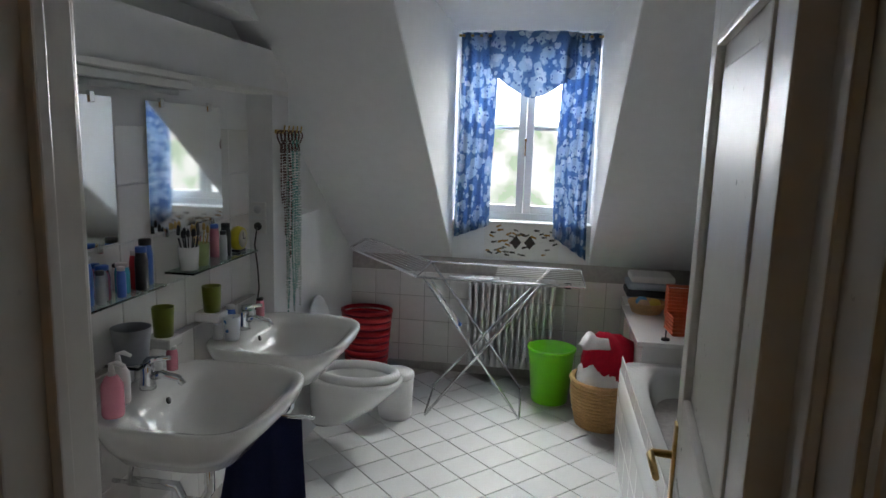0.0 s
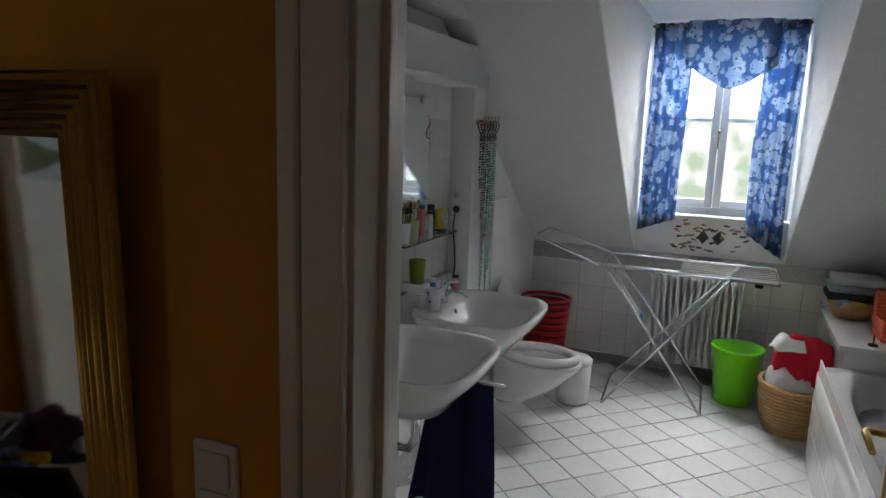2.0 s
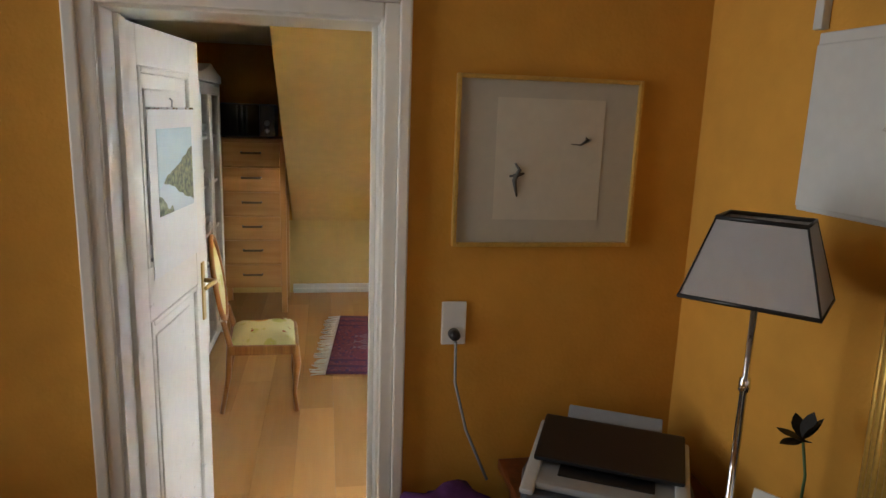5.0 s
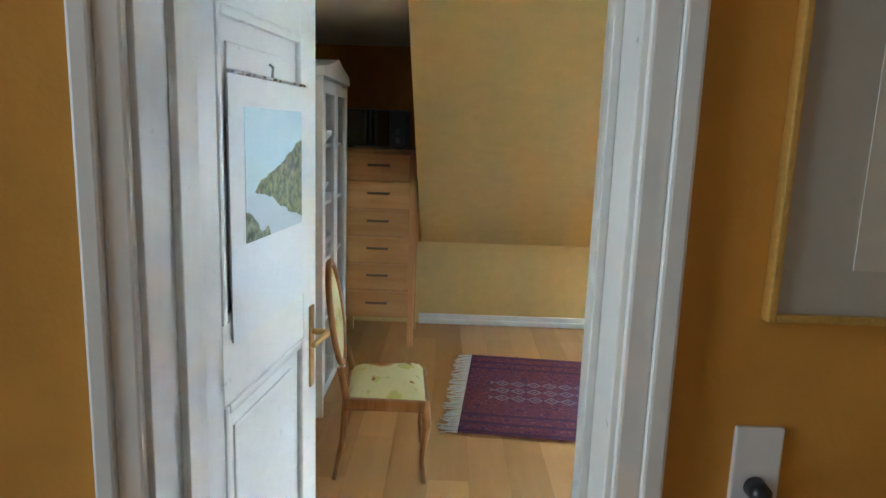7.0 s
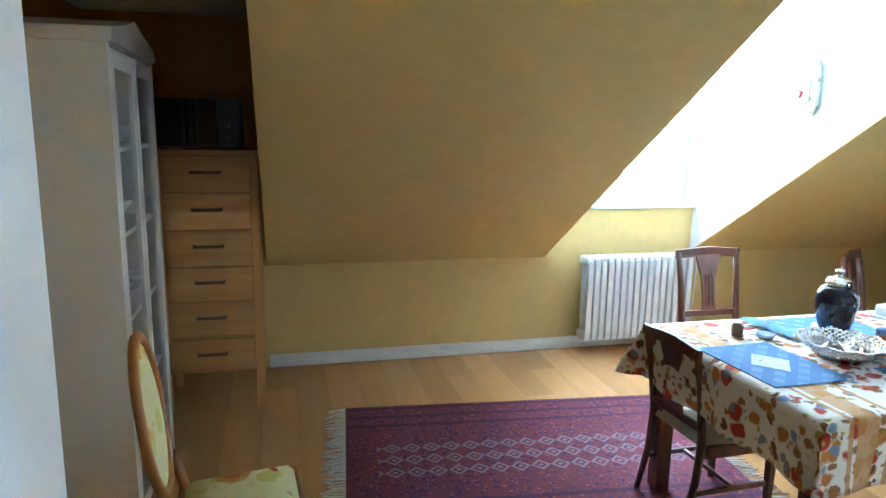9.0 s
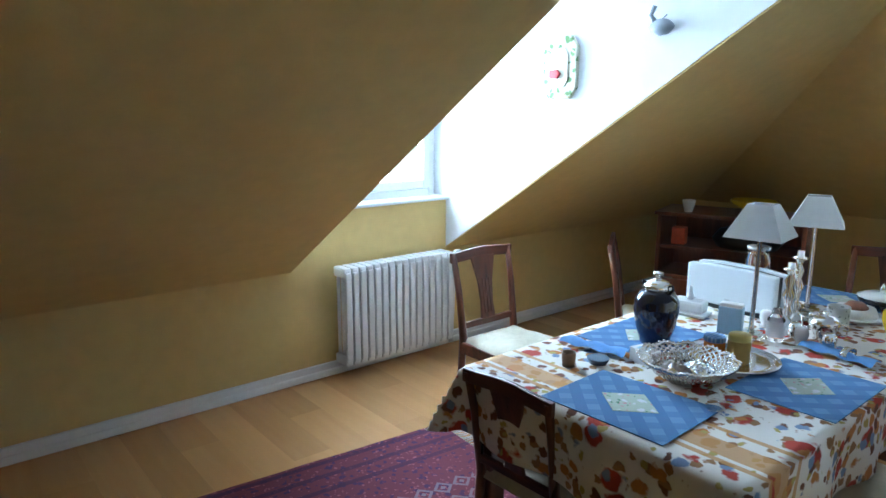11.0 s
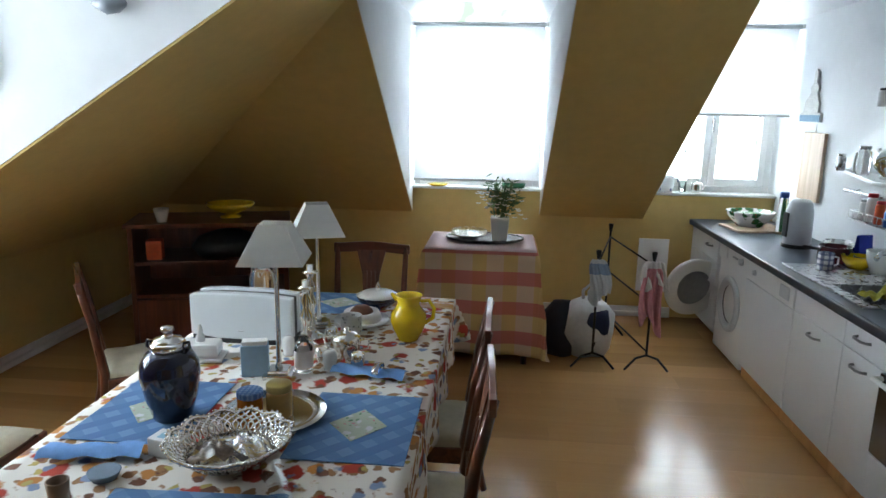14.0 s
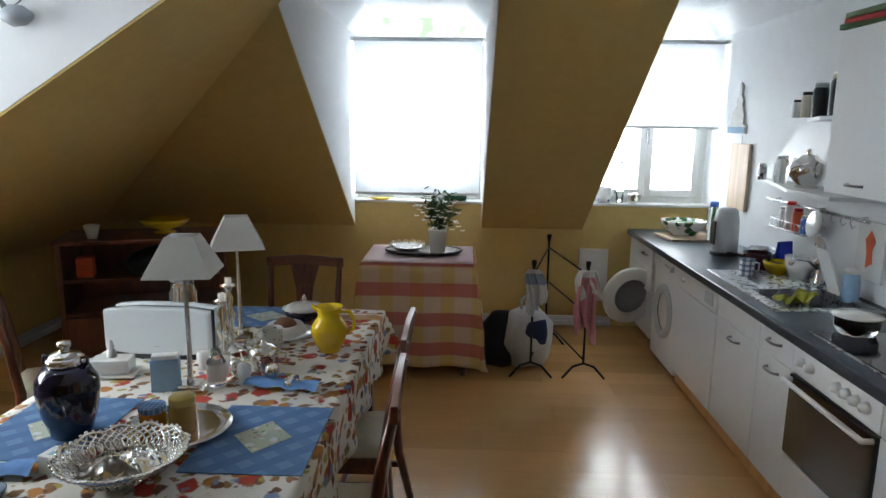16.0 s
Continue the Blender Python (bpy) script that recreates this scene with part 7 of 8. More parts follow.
for y, mt, lb in ((2.13, PINKP, "pink liquid soap bottle with a pump"), (2.22, WPLAST, "white lotion bottle with a pump")):
    t = thing("soap_dispenser", lb, "soap bottle", pose(LX + 0.12 if mt == PINKP else LX + 0.08, y, BZ), "soap bottles")
    part("bottle", lathe([(0, 0), (0.03, 0), (0.033, 0.008), (0.033, 0.1), (0.02, 0.125), (0.014, 0.13), (0, 0.13)], 18), mt, t)
    part("pump", tube([(0, 0, 0.13), (0, 0, 0.165), (0.02, 0, 0.17), (0.045, 0, 0.162)], [0.012, 0.007, 0.008, 0.006], 8), WPLAST, t)
cup("toothbrush_mug", "blue and white mug on the basin", "mug", 0.036, 0.1, spotted("blue sea print", (0.7, 0.74, 0.78), [((0.1, 0.25, 0.5), 28, 0.3, 1)], 0.3), pose(LX + 0.11, 2.93, BZ))
jar("toiletry_bottle", "blue tube on the basin", "bottle", 0.022, 0.13, BLUEP, WPLAST, pose(LX + 0.07, 3.0, BZ), 0.1, "toiletries")
jar("toiletry_bottle", "white jar on the basin", "jar", 0.03, 0.06, WPLAST, mat("mint lid", (0.3, 0.5, 0.4), 0.4), pose(LX + 0.05, 3.2, BZ), 0.1, "toiletries")

# necklaces on hooks
t = thing("necklace_rack", "wall hooks with many hanging bead necklaces", "jewellery", pose(BW + 0.002, 3.56, 1.76))
part("hook_bar", box(0, 0.012, -0.12, 0.14, -0.01, 0.01, 0.003), BRASS, t)
for k in range(5):
    part("hook", tube([(0.01, -0.1 + k * 0.055, 0.0), (0.04, -0.1 + k * 0.055, 0.0), (0.045, -0.1 + k * 0.055, 0.03)], 0.004, 6), BRASS, t)
cols = [mat("brown beads", (0.10, 0.03, 0.02), 0.3), mat("turquoise beads", (0.12, 0.36, 0.32), 0.3), mat("pale beads", (0.55, 0.6, 0.56), 0.25), mat("green beads", (0.06, 0.28, 0.22), 0.25)]
for k in range(10):
    y0, ln, sp = -0.1 + k * 0.024 + rnd(-0.01, 0.01), (0.34, 0.5, 0.85, 0.9, 0.62, 0.88, 0.92, 0.8, 0.9, 0.7)[k], rnd(0.01, 0.022)
    b = bmesh.new()
    n = int(ln / 0.0135) * 2
    ph = rnd(0, 6)
    for j in range(n):
        u = j / n * 2
        z = -ln * (u if u < 1 else 2 - u) - rnd(0, 0.004)
        y = y0 + (sp if u < 1 else -sp) * math.sin(min(1, -z / ln * 1.2) * math.pi * 0.5) * (1 - (-z / ln) ** 6) + 0.005 * math.sin(z * 14 + ph)
        r = rnd(0.004, 0.0075)
        lathe([(0, -r), (r, 0), (0, r)], 6, b, (0.028 + 0.005 * (k % 3), y, z))
    part("necklace", b, (cols[0], cols[0], cols[2], cols[3], cols[0], cols[1], cols[2], cols[1], cols[2], cols[1])[k], t, ("brown", "brown", "pale", "green", "brown", "turquoise", "pale", "turquoise", "pale", "turquoise")[k] + " bead necklace")
for k in range(6):
    a = -0.11 + k * 0.045
    part("bracelet", tube([(0.03 + 0.012 * math.sin(q * 2), a + 0.03 * math.cos(q), -0.045 + 0.05 * math.sin(q)) for q in [2 * math.pi * w / 18 for w in range(18)]], 0.0035, 5, None, True), cols[0], t, "looped brown beads")

# toilet, bin, storage
t = thing("toilet", "white wall-hung ceramic toilet with an open lid seat", "toilet", pose(BW, 3.9, 0))
body = []
bm = bmesh.new()
for sx, sy, ox, z in ((0.06, 0.07, 0.1, 0.10), (0.12, 0.11, 0.14, 0.13), (0.2, 0.15, 0.22, 0.24), (0.255, 0.172, 0.27, 0.34), (0.27, 0.178, 0.285, 0.385), (0.265, 0.173, 0.285, 0.395), (0.19, 0.115, 0.31, 0.392), (0.16, 0.095, 0.31, 0.32), (0.06, 0.05, 0.28, 0.2), (0.0, 0.0, 0.28, 0.2)):
    ring = []
    for k in range(36):
        a = 2 * math.pi * k / 36
        ring.append(bm.verts.new((max(0.0, ox + sx * math.copysign(abs(math.cos(a)) ** 0.8, math.cos(a))), sy * math.copysign(abs(math.sin(a)) ** 0.8, math.sin(a)), z)))
    body.append(ring)
for a, b in zip(body, body[1:]):
    for k in range(36):
        bm.faces.new((a[k], a[(k + 1) % 36], b[(k + 1) % 36], b[k])).smooth = True
bm.faces.new(body[0][::-1])
bmesh.ops.remove_doubles(bm, verts=bm.verts, dist=0.0004)
part("pan", bm, CERAM, t)
part("seat_ring", tube([(0.29 + 0.22 * math.cos(a), 0.145 * math.sin(a), 0.412) for a in [2 * math.pi * k / 40 for k in range(40)]], 0.028, 10, None, True), WPLAST, t)
lid = lathe([(0, -0.008), (0.17, -0.008), (0.18, 0), (0.17, 0.008), (0, 0.01)], 32, None, (0, 0, 0), 1.0, 1.0)
part("lid", moved(lid, pose(0.075, 0, 0.63, 0, 82, 0) @ Matrix.Diagonal((1.25, 1, 1, 1))), WPLAST, t)
part("hinge", box(0.03, 0.09, -0.09, 0.09, 0.4, 0.425, 0.006), WPLAST, t)
t = thing("pedal_bin", "small white plastic bin beside the toilet", "bin", pose(-1.24, 4.3, 0))
part("body", lathe([(0, 0), (0.1, 0), (0.105, 0.02), (0.115, 0.27), (0, 0.27)], 26), WPLAST, t)
part("lid", lathe([(0.118, 0.262), (0.118, 0.285), (0.1, 0.3), (0, 0.305)], 26), WPLAST, t)
t = thing("laundry_basket", "red slatted plastic laundry basket", "basket", pose(-1.6, 4.92, 0) @ Matrix.Diagonal((0.8, 0.9, 0.93, 1)))
for k in range(9):
    z = 0.04 + k * 0.055
    part("slat", lathe([(0.16 + z * 0.08, z), (0.168 + z * 0.08, z), (0.17 + z * 0.08, z + 0.036), (0.162 + z * 0.08, z + 0.036)], 24, None, (0, 0, 0), 1.1, 0.8), REDP, t)
part("liner", lathe([(0, 0), (0.15, 0.0), (0.195, 0.5), (0.19, 0.5), (0, 0.01)], 24, None, (0, 0, 0), 1.1, 0.8), mat("dark red inside", (0.2, 0.01, 0.03), 0.5), t)
part("rim", lathe([(0.195, 0.53), (0.215, 0.535), (0.215, 0.555), (0.195, 0.56)], 24, None, (0, 0, 0), 1.1, 0.8), REDP, t)

# radiator, window tiles, curtains
radiator("radiator", "white column radiator under the bathroom window", 14, 0.0448, 0.14, 0.1, 0.77, pose(-0.575, BY - 0.02, 0, 0, 0, 180) @ Matrix.Diagonal((-1, 1, 1, 1)), 0.29)
FISH = mat("dark fish glaze", (0.05, 0.045, 0.04), 0.25, var=0.3)
t = thing("fish_tile_panel", "white tiles painted with small brown fish", "tile panel", pose(-0.525, BY - 0.012, -0.03))
for i in range(3):
    for j in range(2):
        part("tile", box(-0.27 + i * 0.18 + 0.001, -0.09 + i * 0.18 - 0.001, 0, 0.011, 0.93 + j * 0.125 + 0.001, 1.055 + j * 0.125 - 0.001, 0.002), CERAM, t)
fcols = [FISH, mat("ochre fish glaze", (0.35, 0.2, 0.05), 0.25), mat("grey fish glaze", (0.2, 0.2, 0.18), 0.25)]
for k in range(46):
    x, z, s, a = rnd(-0.25, 0.25), rnd(0.945, 1.165), rnd(0.016, 0.026), rnd(-0.5, 0.5)
    fm = prism([(-s, 0), (-s * 0.4, s * 0.38), (s * 0.5, s * 0.2), (s, s * 0.4), (s * 0.85, 0), (s, -s * 0.4), (s * 0.5, -s * 0.2), (-s * 0.4, -s * 0.38)], -0.0022, -0.0002, "y")
    part("fish", moved(fm, pose(x, 0, z, 0, math.degrees(a), 0)), fcols[k % 3], t)
for x in (-0.04, 0.06):
    part("diamond", prism([(x - 0.04, 1.05), (x, 1.0), (x + 0.04, 1.05), (x, 1.1)], -0.003, -0.0002, "y"), FISH, t)
SEA = spotted("blue shell print curtain", (0.11, 0.20, 0.36), [((0.40, 0.49, 0.60), 10, 0.50, 1), ((0.55, 0.61, 0.68), 15, 0.36, 2), ((0.06, 0.11, 0.28), 30, 0.26, 3)])
nn, ll, bb = nodes_of(SEA)
tr, mxs = nn.new("ShaderNodeBsdfTranslucent"), nn.new("ShaderNodeMixShader")
ll.new(bb.inputs["Base Color"].links[0].from_socket, tr.inputs[0])
mxs.inputs[0].default_value = 0.4
ll.new(bb.outputs[0], mxs.inputs[1])
ll.new(tr.outputs[0], mxs.inputs[2])
ll.new(mxs.outputs[0], nn["Material Output"].inputs[0])
t = thing("curtains", "blue curtains printed with white shells on a rod", "curtain", pose(-0.555, BY - 0.04, -0.04))
part("rod", tube([(-0.47, 0, 2.50), (0.515, 0, 2.50)], 0.009, 10), BRASS, t)


def hang(x0, x1, zt, zb, seed):
    def fn(u, v):
        x = x0 + (x1 - x0) * u + 0.01 * math.sin(v * 5 + seed)
        return (x, -0.012 + 0.022 * math.sin(u * 26 + seed + v) * (0.6 + 0.4 * v), zt + (zb(u) - zt) * v)
    return grid_sheet(fn, 44, 24)


thicken(part("panel", hang(-0.455, -0.2, 2.52, lambda u: 1.08 + 0.1 * u, 0.3), SEA, t), 0.002)
thicken(part("panel", hang(0.25, 0.49, 2.52, lambda u: 1.12 - 0.16 * u, 1.3), SEA, t), 0.002)
thicken(part("valance", moved(hang(-0.24, 0.34, 2.53, lambda u: 2.19 - 0.11 * math.sin(math.pi * u) ** 1.2 + 0.1 * abs(u - 0.5), 2.2), pose(0, -0.03, 0)), SEA, t), 0.002)

# drying rack
t = thing("drying_rack", "folding silver metal clothes rack standing open", "clothes rack", pose(-1.052, 4.327, 0) @ Matrix.Diagonal((0.957, 0.957, 1.0, 1)) @ pose(0.87, -4.54, 0))
A1, B1, A2, B2 = Vector((-0.87, 4.54, 0.01)), Vector((-0.25, 4.62, 0.01)), Vector((-0.9, 5.1, 0.01)), Vector((-0.26, 5.16, 0.01))
tp = 0.90
part("leg_frame", tube([(-0.16, 4.52, tp), tuple(A1), tuple(A2), (-0.1, 5.06, tp)], 0.009, 8), CHROME, t)
part("leg_frame", tube([(-0.92, 4.6, tp), tuple(B1), tuple(B2), (-0.95, 5.1, tp)], 0.009, 8), CHROME, t)
part("rim", tube([(-0.95, 4.55, tp), (0.12, 4.55, tp), (0.12, 5.1, tp), (-0.95, 5.1, tp)], 0.008, 8, None, True), CHROME, t)
part("wing", tube([(-0.95, 4.56, tp), (-1.38, 4.6, tp + 0.14), (-1.42, 4.66, tp + 0.15), (-1.42, 5.0, tp + 0.15), (-1.38, 5.06, tp + 0.14), (-0.95, 5.1, tp)], 0.008, 8), CHROME, t)
for k in range(8):
    y = 4.61 + k * 0.062
    part("line", tube([(-0.46, y, tp), (0.11, y, tp)], 0.0028, 5), WPLAST, t)
    part("line", tube([(-0.95, y, tp), (-1.38, y, tp + 0.14)], 0.0022, 5), CHROME, t)
part("brace", tube([(-0.86, 4.58, 0.88), (-0.66, 4.58, 0.62)], 0.007, 8), CHROME, t)
part("joint", lathe([(0, 0), (0.012, 0.002), (0.012, 0.02), (0, 0.022)], 10, None, (-0.66, 4.58, 0.6)), BLUEP, t)
part("flat_rail", box(-0.75, -0.46, 4.6, 4.66, tp - 0.004, tp + 0.006, 0.003), STEEL, t)

# tub side
t = thing("bathtub", "white bathtub with a tiled side panel", "bathtub", pose(0, 0, 0))
TYA, TYB = 2.2, 4.18
rim = bmesh.new()
rings = []
for z, i0, i1 in ((0.38, 0.0, 0.0), (0.505, 0.0, 0.0), (0.52, 0.012, 0.012), (0.52, 0.1, 0.1), (0.49, 0.12, 0.12), (0.25, 0.19, 0.2), (0.17, 0.25, 0.28)):
    ring = []
    for k in range(40):
        a = 2 * math.pi * k / 40
        e = 0.18 if i0 < 0.05 else 0.5
        px, py = math.copysign(abs(math.cos(a)) ** e, math.cos(a)), math.copysign(abs(math.sin(a)) ** e, math.sin(a))
        ring.append(rim.verts.new((0.5 + px * (0.415 - i0), (TYA + TYB) / 2 + py * ((TYB - TYA) / 2 - i1), z)))
    rings.append(ring)
for a, b in zip(rings, rings[1:]):
    for k in range(40):
        rim.faces.new((a[k], a[(k + 1) % 40], b[(k + 1) % 40], b[k])).smooth = True
rim.faces.new(rings[-1])
part("tub", rim, CERAM, t)
part("panel_core", box(0.105, 0.91, TYA + 0.02, TYB - 0.02, 0.0, 0.38), GROUT, t)
tile_tub = mesh_of("tile", box(-0.004, 0.004, -0.098, 0.098, -0.098, 0.098, 0.002, None, 1), TILEW)
for i in range(9):
    for j in range(3):
        o = new("tile", tile_tub)
        o.parent, o.location = t, (0.101, TYA + 0.12 + i * 0.2, 0.1 + j * 0.2)
t = thing("bath_ledge", "white ledge board at the foot of the tub", "shelf", pose(-0.19, -0.16, 0))
part("board", box(0.36, 1.09, 4.17, 5.0, 0.66, 0.69, 0.005), CERAM, t)
part("support", box(0.42, 1.09, 4.36, 4.96, 0.0, 0.66), TILEW, t)
t = thing("shell_basket", "woven basket with colourful sponges", "basket", pose(0.31, 4.69, 0.69))
part("weave", lathe([(0, 0), (0.09, 0), (0.12, 0.07), (0.112, 0.07), (0.085, 0.008), (0, 0.008)], 22), WICKER, t)
for k, c in enumerate((mat("yellow sponge", (0.65, 0.5, 0.1), 0.9, bump=0.6), mat("blue sponge", (0.15, 0.35, 0.55), 0.9, bump=0.6), mat("peach sponge", (0.65, 0.4, 0.25), 0.9, bump=0.6))):
    part("sponge", lathe([(0, 0), (0.035, 0.01), (0.04, 0.03), (0.025, 0.055), (0, 0.06)], 12, None, (0.05 * math.cos(k * 2.1), 0.05 * math.sin(k * 2.1), 0.03)), c, t)
for x, y, a, h in ((0.49, 4.26, 5, 0.13), (0.53, 4.58, -4, 0.2)):
    t = thing("woven_box", "orange woven storage box on the ledge", "box", pose(x, y, 0.69, 0, 0, a), "orange boxes")
    wv = bmesh.new()
    for k in range(int(h / 0.022)):
        z = k * 0.022
        for a0, b0, c0, d0 in ((-0.12, 0.12, -0.09, -0.08), (-0.12, 0.12, 0.08, 0.09), (-0.12, -0.11, -0.08, 0.08), (0.11, 0.12, -0.08, 0.08)):
            box(a0, b0, c0, d0, z, z + 0.02, 0.004, wv, 1)
    part("weave", wv, ORANGEP, t)
    part("floor", box(-0.11, 0.11, -0.08, 0.08, 0, 0.01), ORANGEP, t)
t = thing("towel_pile", "pile of folded grey and blue towels in clear film", "towels", pose(0.36, 4.96, 0.69))
part("rest", box(-0.16, 0.3, -0.1, 0.15, -0.69, 0.0, 0.004), TILEW, t)
for k, mt in enumerate((mat("grey towel", (0.35, 0.36, 0.38), 0.9, bump=0.5), mat("dark towel", (0.06, 0.06, 0.07), 0.9, bump=0.5), mat("pale blue towel", (0.45, 0.52, 0.6), 0.9, bump=0.5), WCLOTH)):
    part("towel", box(-0.14 + rnd(-0.02, 0.02), 0.16 + rnd(-0.02, 0.02), -0.1, 0.14, k * 0.05, k * 0.05 + 0.048, 0.02), mt, t)
t = thing("bath_plug", "dark plug lying on the ledge", "plug", pose(0.33, 4.08, 0.69))
part("disc", lathe([(0, 0), (0.025, 0), (0.022, 0.012), (0.004, 0.014), (0.004, 0.055), (0, 0.056)], 14), DARK, t)
t = thing("bucket", "bright green plastic bucket", "bucket", pose(-0.27, 4.79, 0))
part("shell", lathe([(0, 0), (0.12, 0), (0.125, 0.01), (0.155, 0.36), (0.165, 0.365), (0.165, 0.38), (0.15, 0.38), (0.118, 0.014), (0, 0.014)], 32), GREENP, t)
t = thing("wicker_basket", "round wicker basket full of laundry", "basket", pose(0.05, 4.47, 0))
wk = bmesh.new()
for k in range(13):
    z = 0.01 + k * 0.022
    r = 0.15 + 0.04 * math.sin(k / 12 * 1.6)
    tube([(r * math.cos(a) * (1 + 0.012 * (-1) ** j), r * math.sin(a) * (1 + 0.012 * (-1) ** j), z) for j, a in enumerate([2 * math.pi * q / 40 for q in range(40)])], 0.011, 5, wk, True)
part("weave", wk, WICKER, t)
part("rim", tube([(0.195 * math.cos(a), 0.195 * math.sin(a), 0.295) for a in [2 * math.pi * q / 40 for q in range(40)]], 0.014, 6, None, True), WICKER, t)
part("floor", lathe([(0, 0.004), (0.15, 0.004), (0.15, 0.012), (0, 0.012)], 28), WICKER, t)


def heap(r, h, seed, amp=0.3):
    bm = lathe([(0, 0), (r, 0.0), (r * 1.05, h * 0.3), (r * 0.85, h * 0.7), (r * 0.4, h * 0.97), (0, h)], 32)
    for v in bm.verts:
        v.co += v.co.normalized() * noise.noise(v.co * 14 + Vector((seed, 0, 0))) * r * amp
    return bm


single("laundry", heap(0.15, 0.2, 3), WCLOTH, "crumpled white laundry in the basket", "laundry", pose(0.03, 4.47, 0.2), soft=True)
single("red_towel", heap(0.16, 0.28, 7, 0.45), REDC, "red towel heaped on the laundry", "laundry", pose(0.08, 4.53, 0.3), soft=True)
single("white_shirt", heap(0.09, 0.07, 9, 0.6), WCLOTH, "white garment on the heap", "laundry", pose(-0.03, 4.45, 0.51), soft=True)
t = thing("tall_mirror_cabinet", "tall narrow mirror-fronted cabinet behind the door", "cabinet", pose(0.04, 2.03, 0))
part("body", box(0.0, 0.34, -0.1, 0.02, 0.0, 1.95, 0.004), LGREY, t)
part("mirror", box(-0.005, 0.0, -0.095, 0.015, 0.9, 1.93, 0.001), MIRROR, t)

# wall tiles and floor tiles
def tiled(parent, me, places):
    for m in places:
        o = new("tile", me)
        o.parent = parent
        o.matrix_world = m


TS = 0.2
me_n = mesh_of("tile", box(-0.093, 0.093, -0.004, 0.004, -0.093, 0.093, 0.002, None, 1), TILEW)
north = tagged(new("wall_tiles_north"), "white square wall tiles under the slope", "", "", "structure")
tiled(north, me_n, [pose(NX + 0.09 + i * 0.19, BY - 0.003, 0.095 + j * 0.19) for i in range(14) for j in range(4)])
me_w = mesh_of("tile", box(-0.004, 0.004, -TS / 2 + 0.002, TS / 2 - 0.002, -TS / 2 + 0.002, TS / 2 - 0.002, 0.002, None, 1), TILEW)
west = tagged(new("wall_tiles_niche"), "white square wall tiles behind the basins", "", "", "structure")
tiled(west, me_w, [pose(NX + 0.003, RY - 0.1 - i * TS, 1.065 + j * TS) for i in range(9) for j in range(4)])
tiled(west, me_w, [pose(LX - 0.005, RY - 0.1 - i * TS, 0.862 - j * TS) for i in range(9) for j in range(4)])
structure("skirting_tiles", box(NX, BE, BY - 0.016, BY - 0.008, 0, 0.06, 0.002), GROUT, "grey skirting strip")
FT = 0.2
me_f = mesh_of("tile", box(-FT / 2 + 0.003, FT / 2 - 0.003, -FT / 2 + 0.003, FT / 2 - 0.003, -0.008, 0.0, 0.002, None, 1), TILEF)
ft = tagged(new("floor_tiles"), "white floor tiles laid diagonally", "", "", "structure")
d = FT / math.sqrt(2)
spots = []
for i in range(-30, 31):
    for j in range(-30, 31):
        x, y = -0.3 + (i - j) * d, 3.6 + (i + j) * d
        if BW - 0.1 < x < 0.3 and 2.5 < y < BY - 0.05:
            spots.append(pose(x, y, 0, 0, 0, 45))
tiled(ft, me_f, spots[:300])

# ---- hall things ----
t = thing("hall_table", "dark wooden console table covered with clutter", "table", pose(0, 0, 0))
part("tabletop", box(-2.5, -1.2, 0.34, 0.86, 0.73, 0.76, 0.005), CHERRY, t)
for x in (-2.46, -1.27):
    for y in (0.4, 0.82):
        part("leg", box(x - 0.025, x + 0.025, y - 0.025, y + 0.025, 0, 0.73, 0.004), CHERRY, t)
part("apron", box(-2.43, -1.3, 0.39, 0.41, 0.63, 0.73, 0.003), CHERRY, t)
part("shelf", box(-2.48, -1.25, 0.4, 0.84, 0.25, 0.275, 0.003), CHERRY, t)
HZ = 0.761
t = thing("hall_lamp", "slender floor-style table lamp with a grey edged shade", "lamp", pose(-1.925, 0.665, HZ, 0, 0, 44) @ Matrix.Diagonal((0.80, 0.80, 0.915, 1)))
part("foot", lathe([(0, 0), (0.08, 0), (0.08, 0.01), (0.03, 0.02), (0, 0.02)], 24), CHROME, t)
part("stem", lathe([(0, 0.02), (0.012, 0.02), (0.012, 0.2), (0.017, 0.205), (0.017, 0.225), (0.011, 0.23), (0.009, 0.48), (0.014, 0.485), (0.014, 0.51), (0.008, 0.515), (0.008, 0.75), (0, 0.75)], 14), CHROME, t)
sh = bmesh.new()
lo, hi = [], []
for s, r in ((-1, -1), (1, -1), (1, 1), (-1, 1)):
    lo.append(sh.verts.new((s * 0.15, r * 0.11, 0.69)))
    hi.append(sh.verts.new((s * 0.095, r * 0.065, 0.855)))
for k in range(4):
    sh.faces.new((lo[k], lo[(k + 1) % 4], hi[(k + 1) % 4], hi[k]))
thicken(part("shade", sh, sheer("grey lampshade linen", (0.56, 0.56, 0.58), 0.3), t, "grey white linen shade"), 0.002)
for a, z in ((0.15, 0.69), (0.095, 0.855)):
    b = a * 0.73 if z < 0.75 else 0.065
    part("edging", tube([(-a, -b, z), (a, -b, z), (a, b, z), (-a, b, z)], 0.005, 6, None, True), DARK, t, "black edging")
for s in (-1, 1):
    for r in (-1, 1):
        part("edging", tube([(s * 0.15, r * 0.11, 0.69), (s * 0.095, r * 0.065, 0.855)], 0.003, 5), DARK, t)

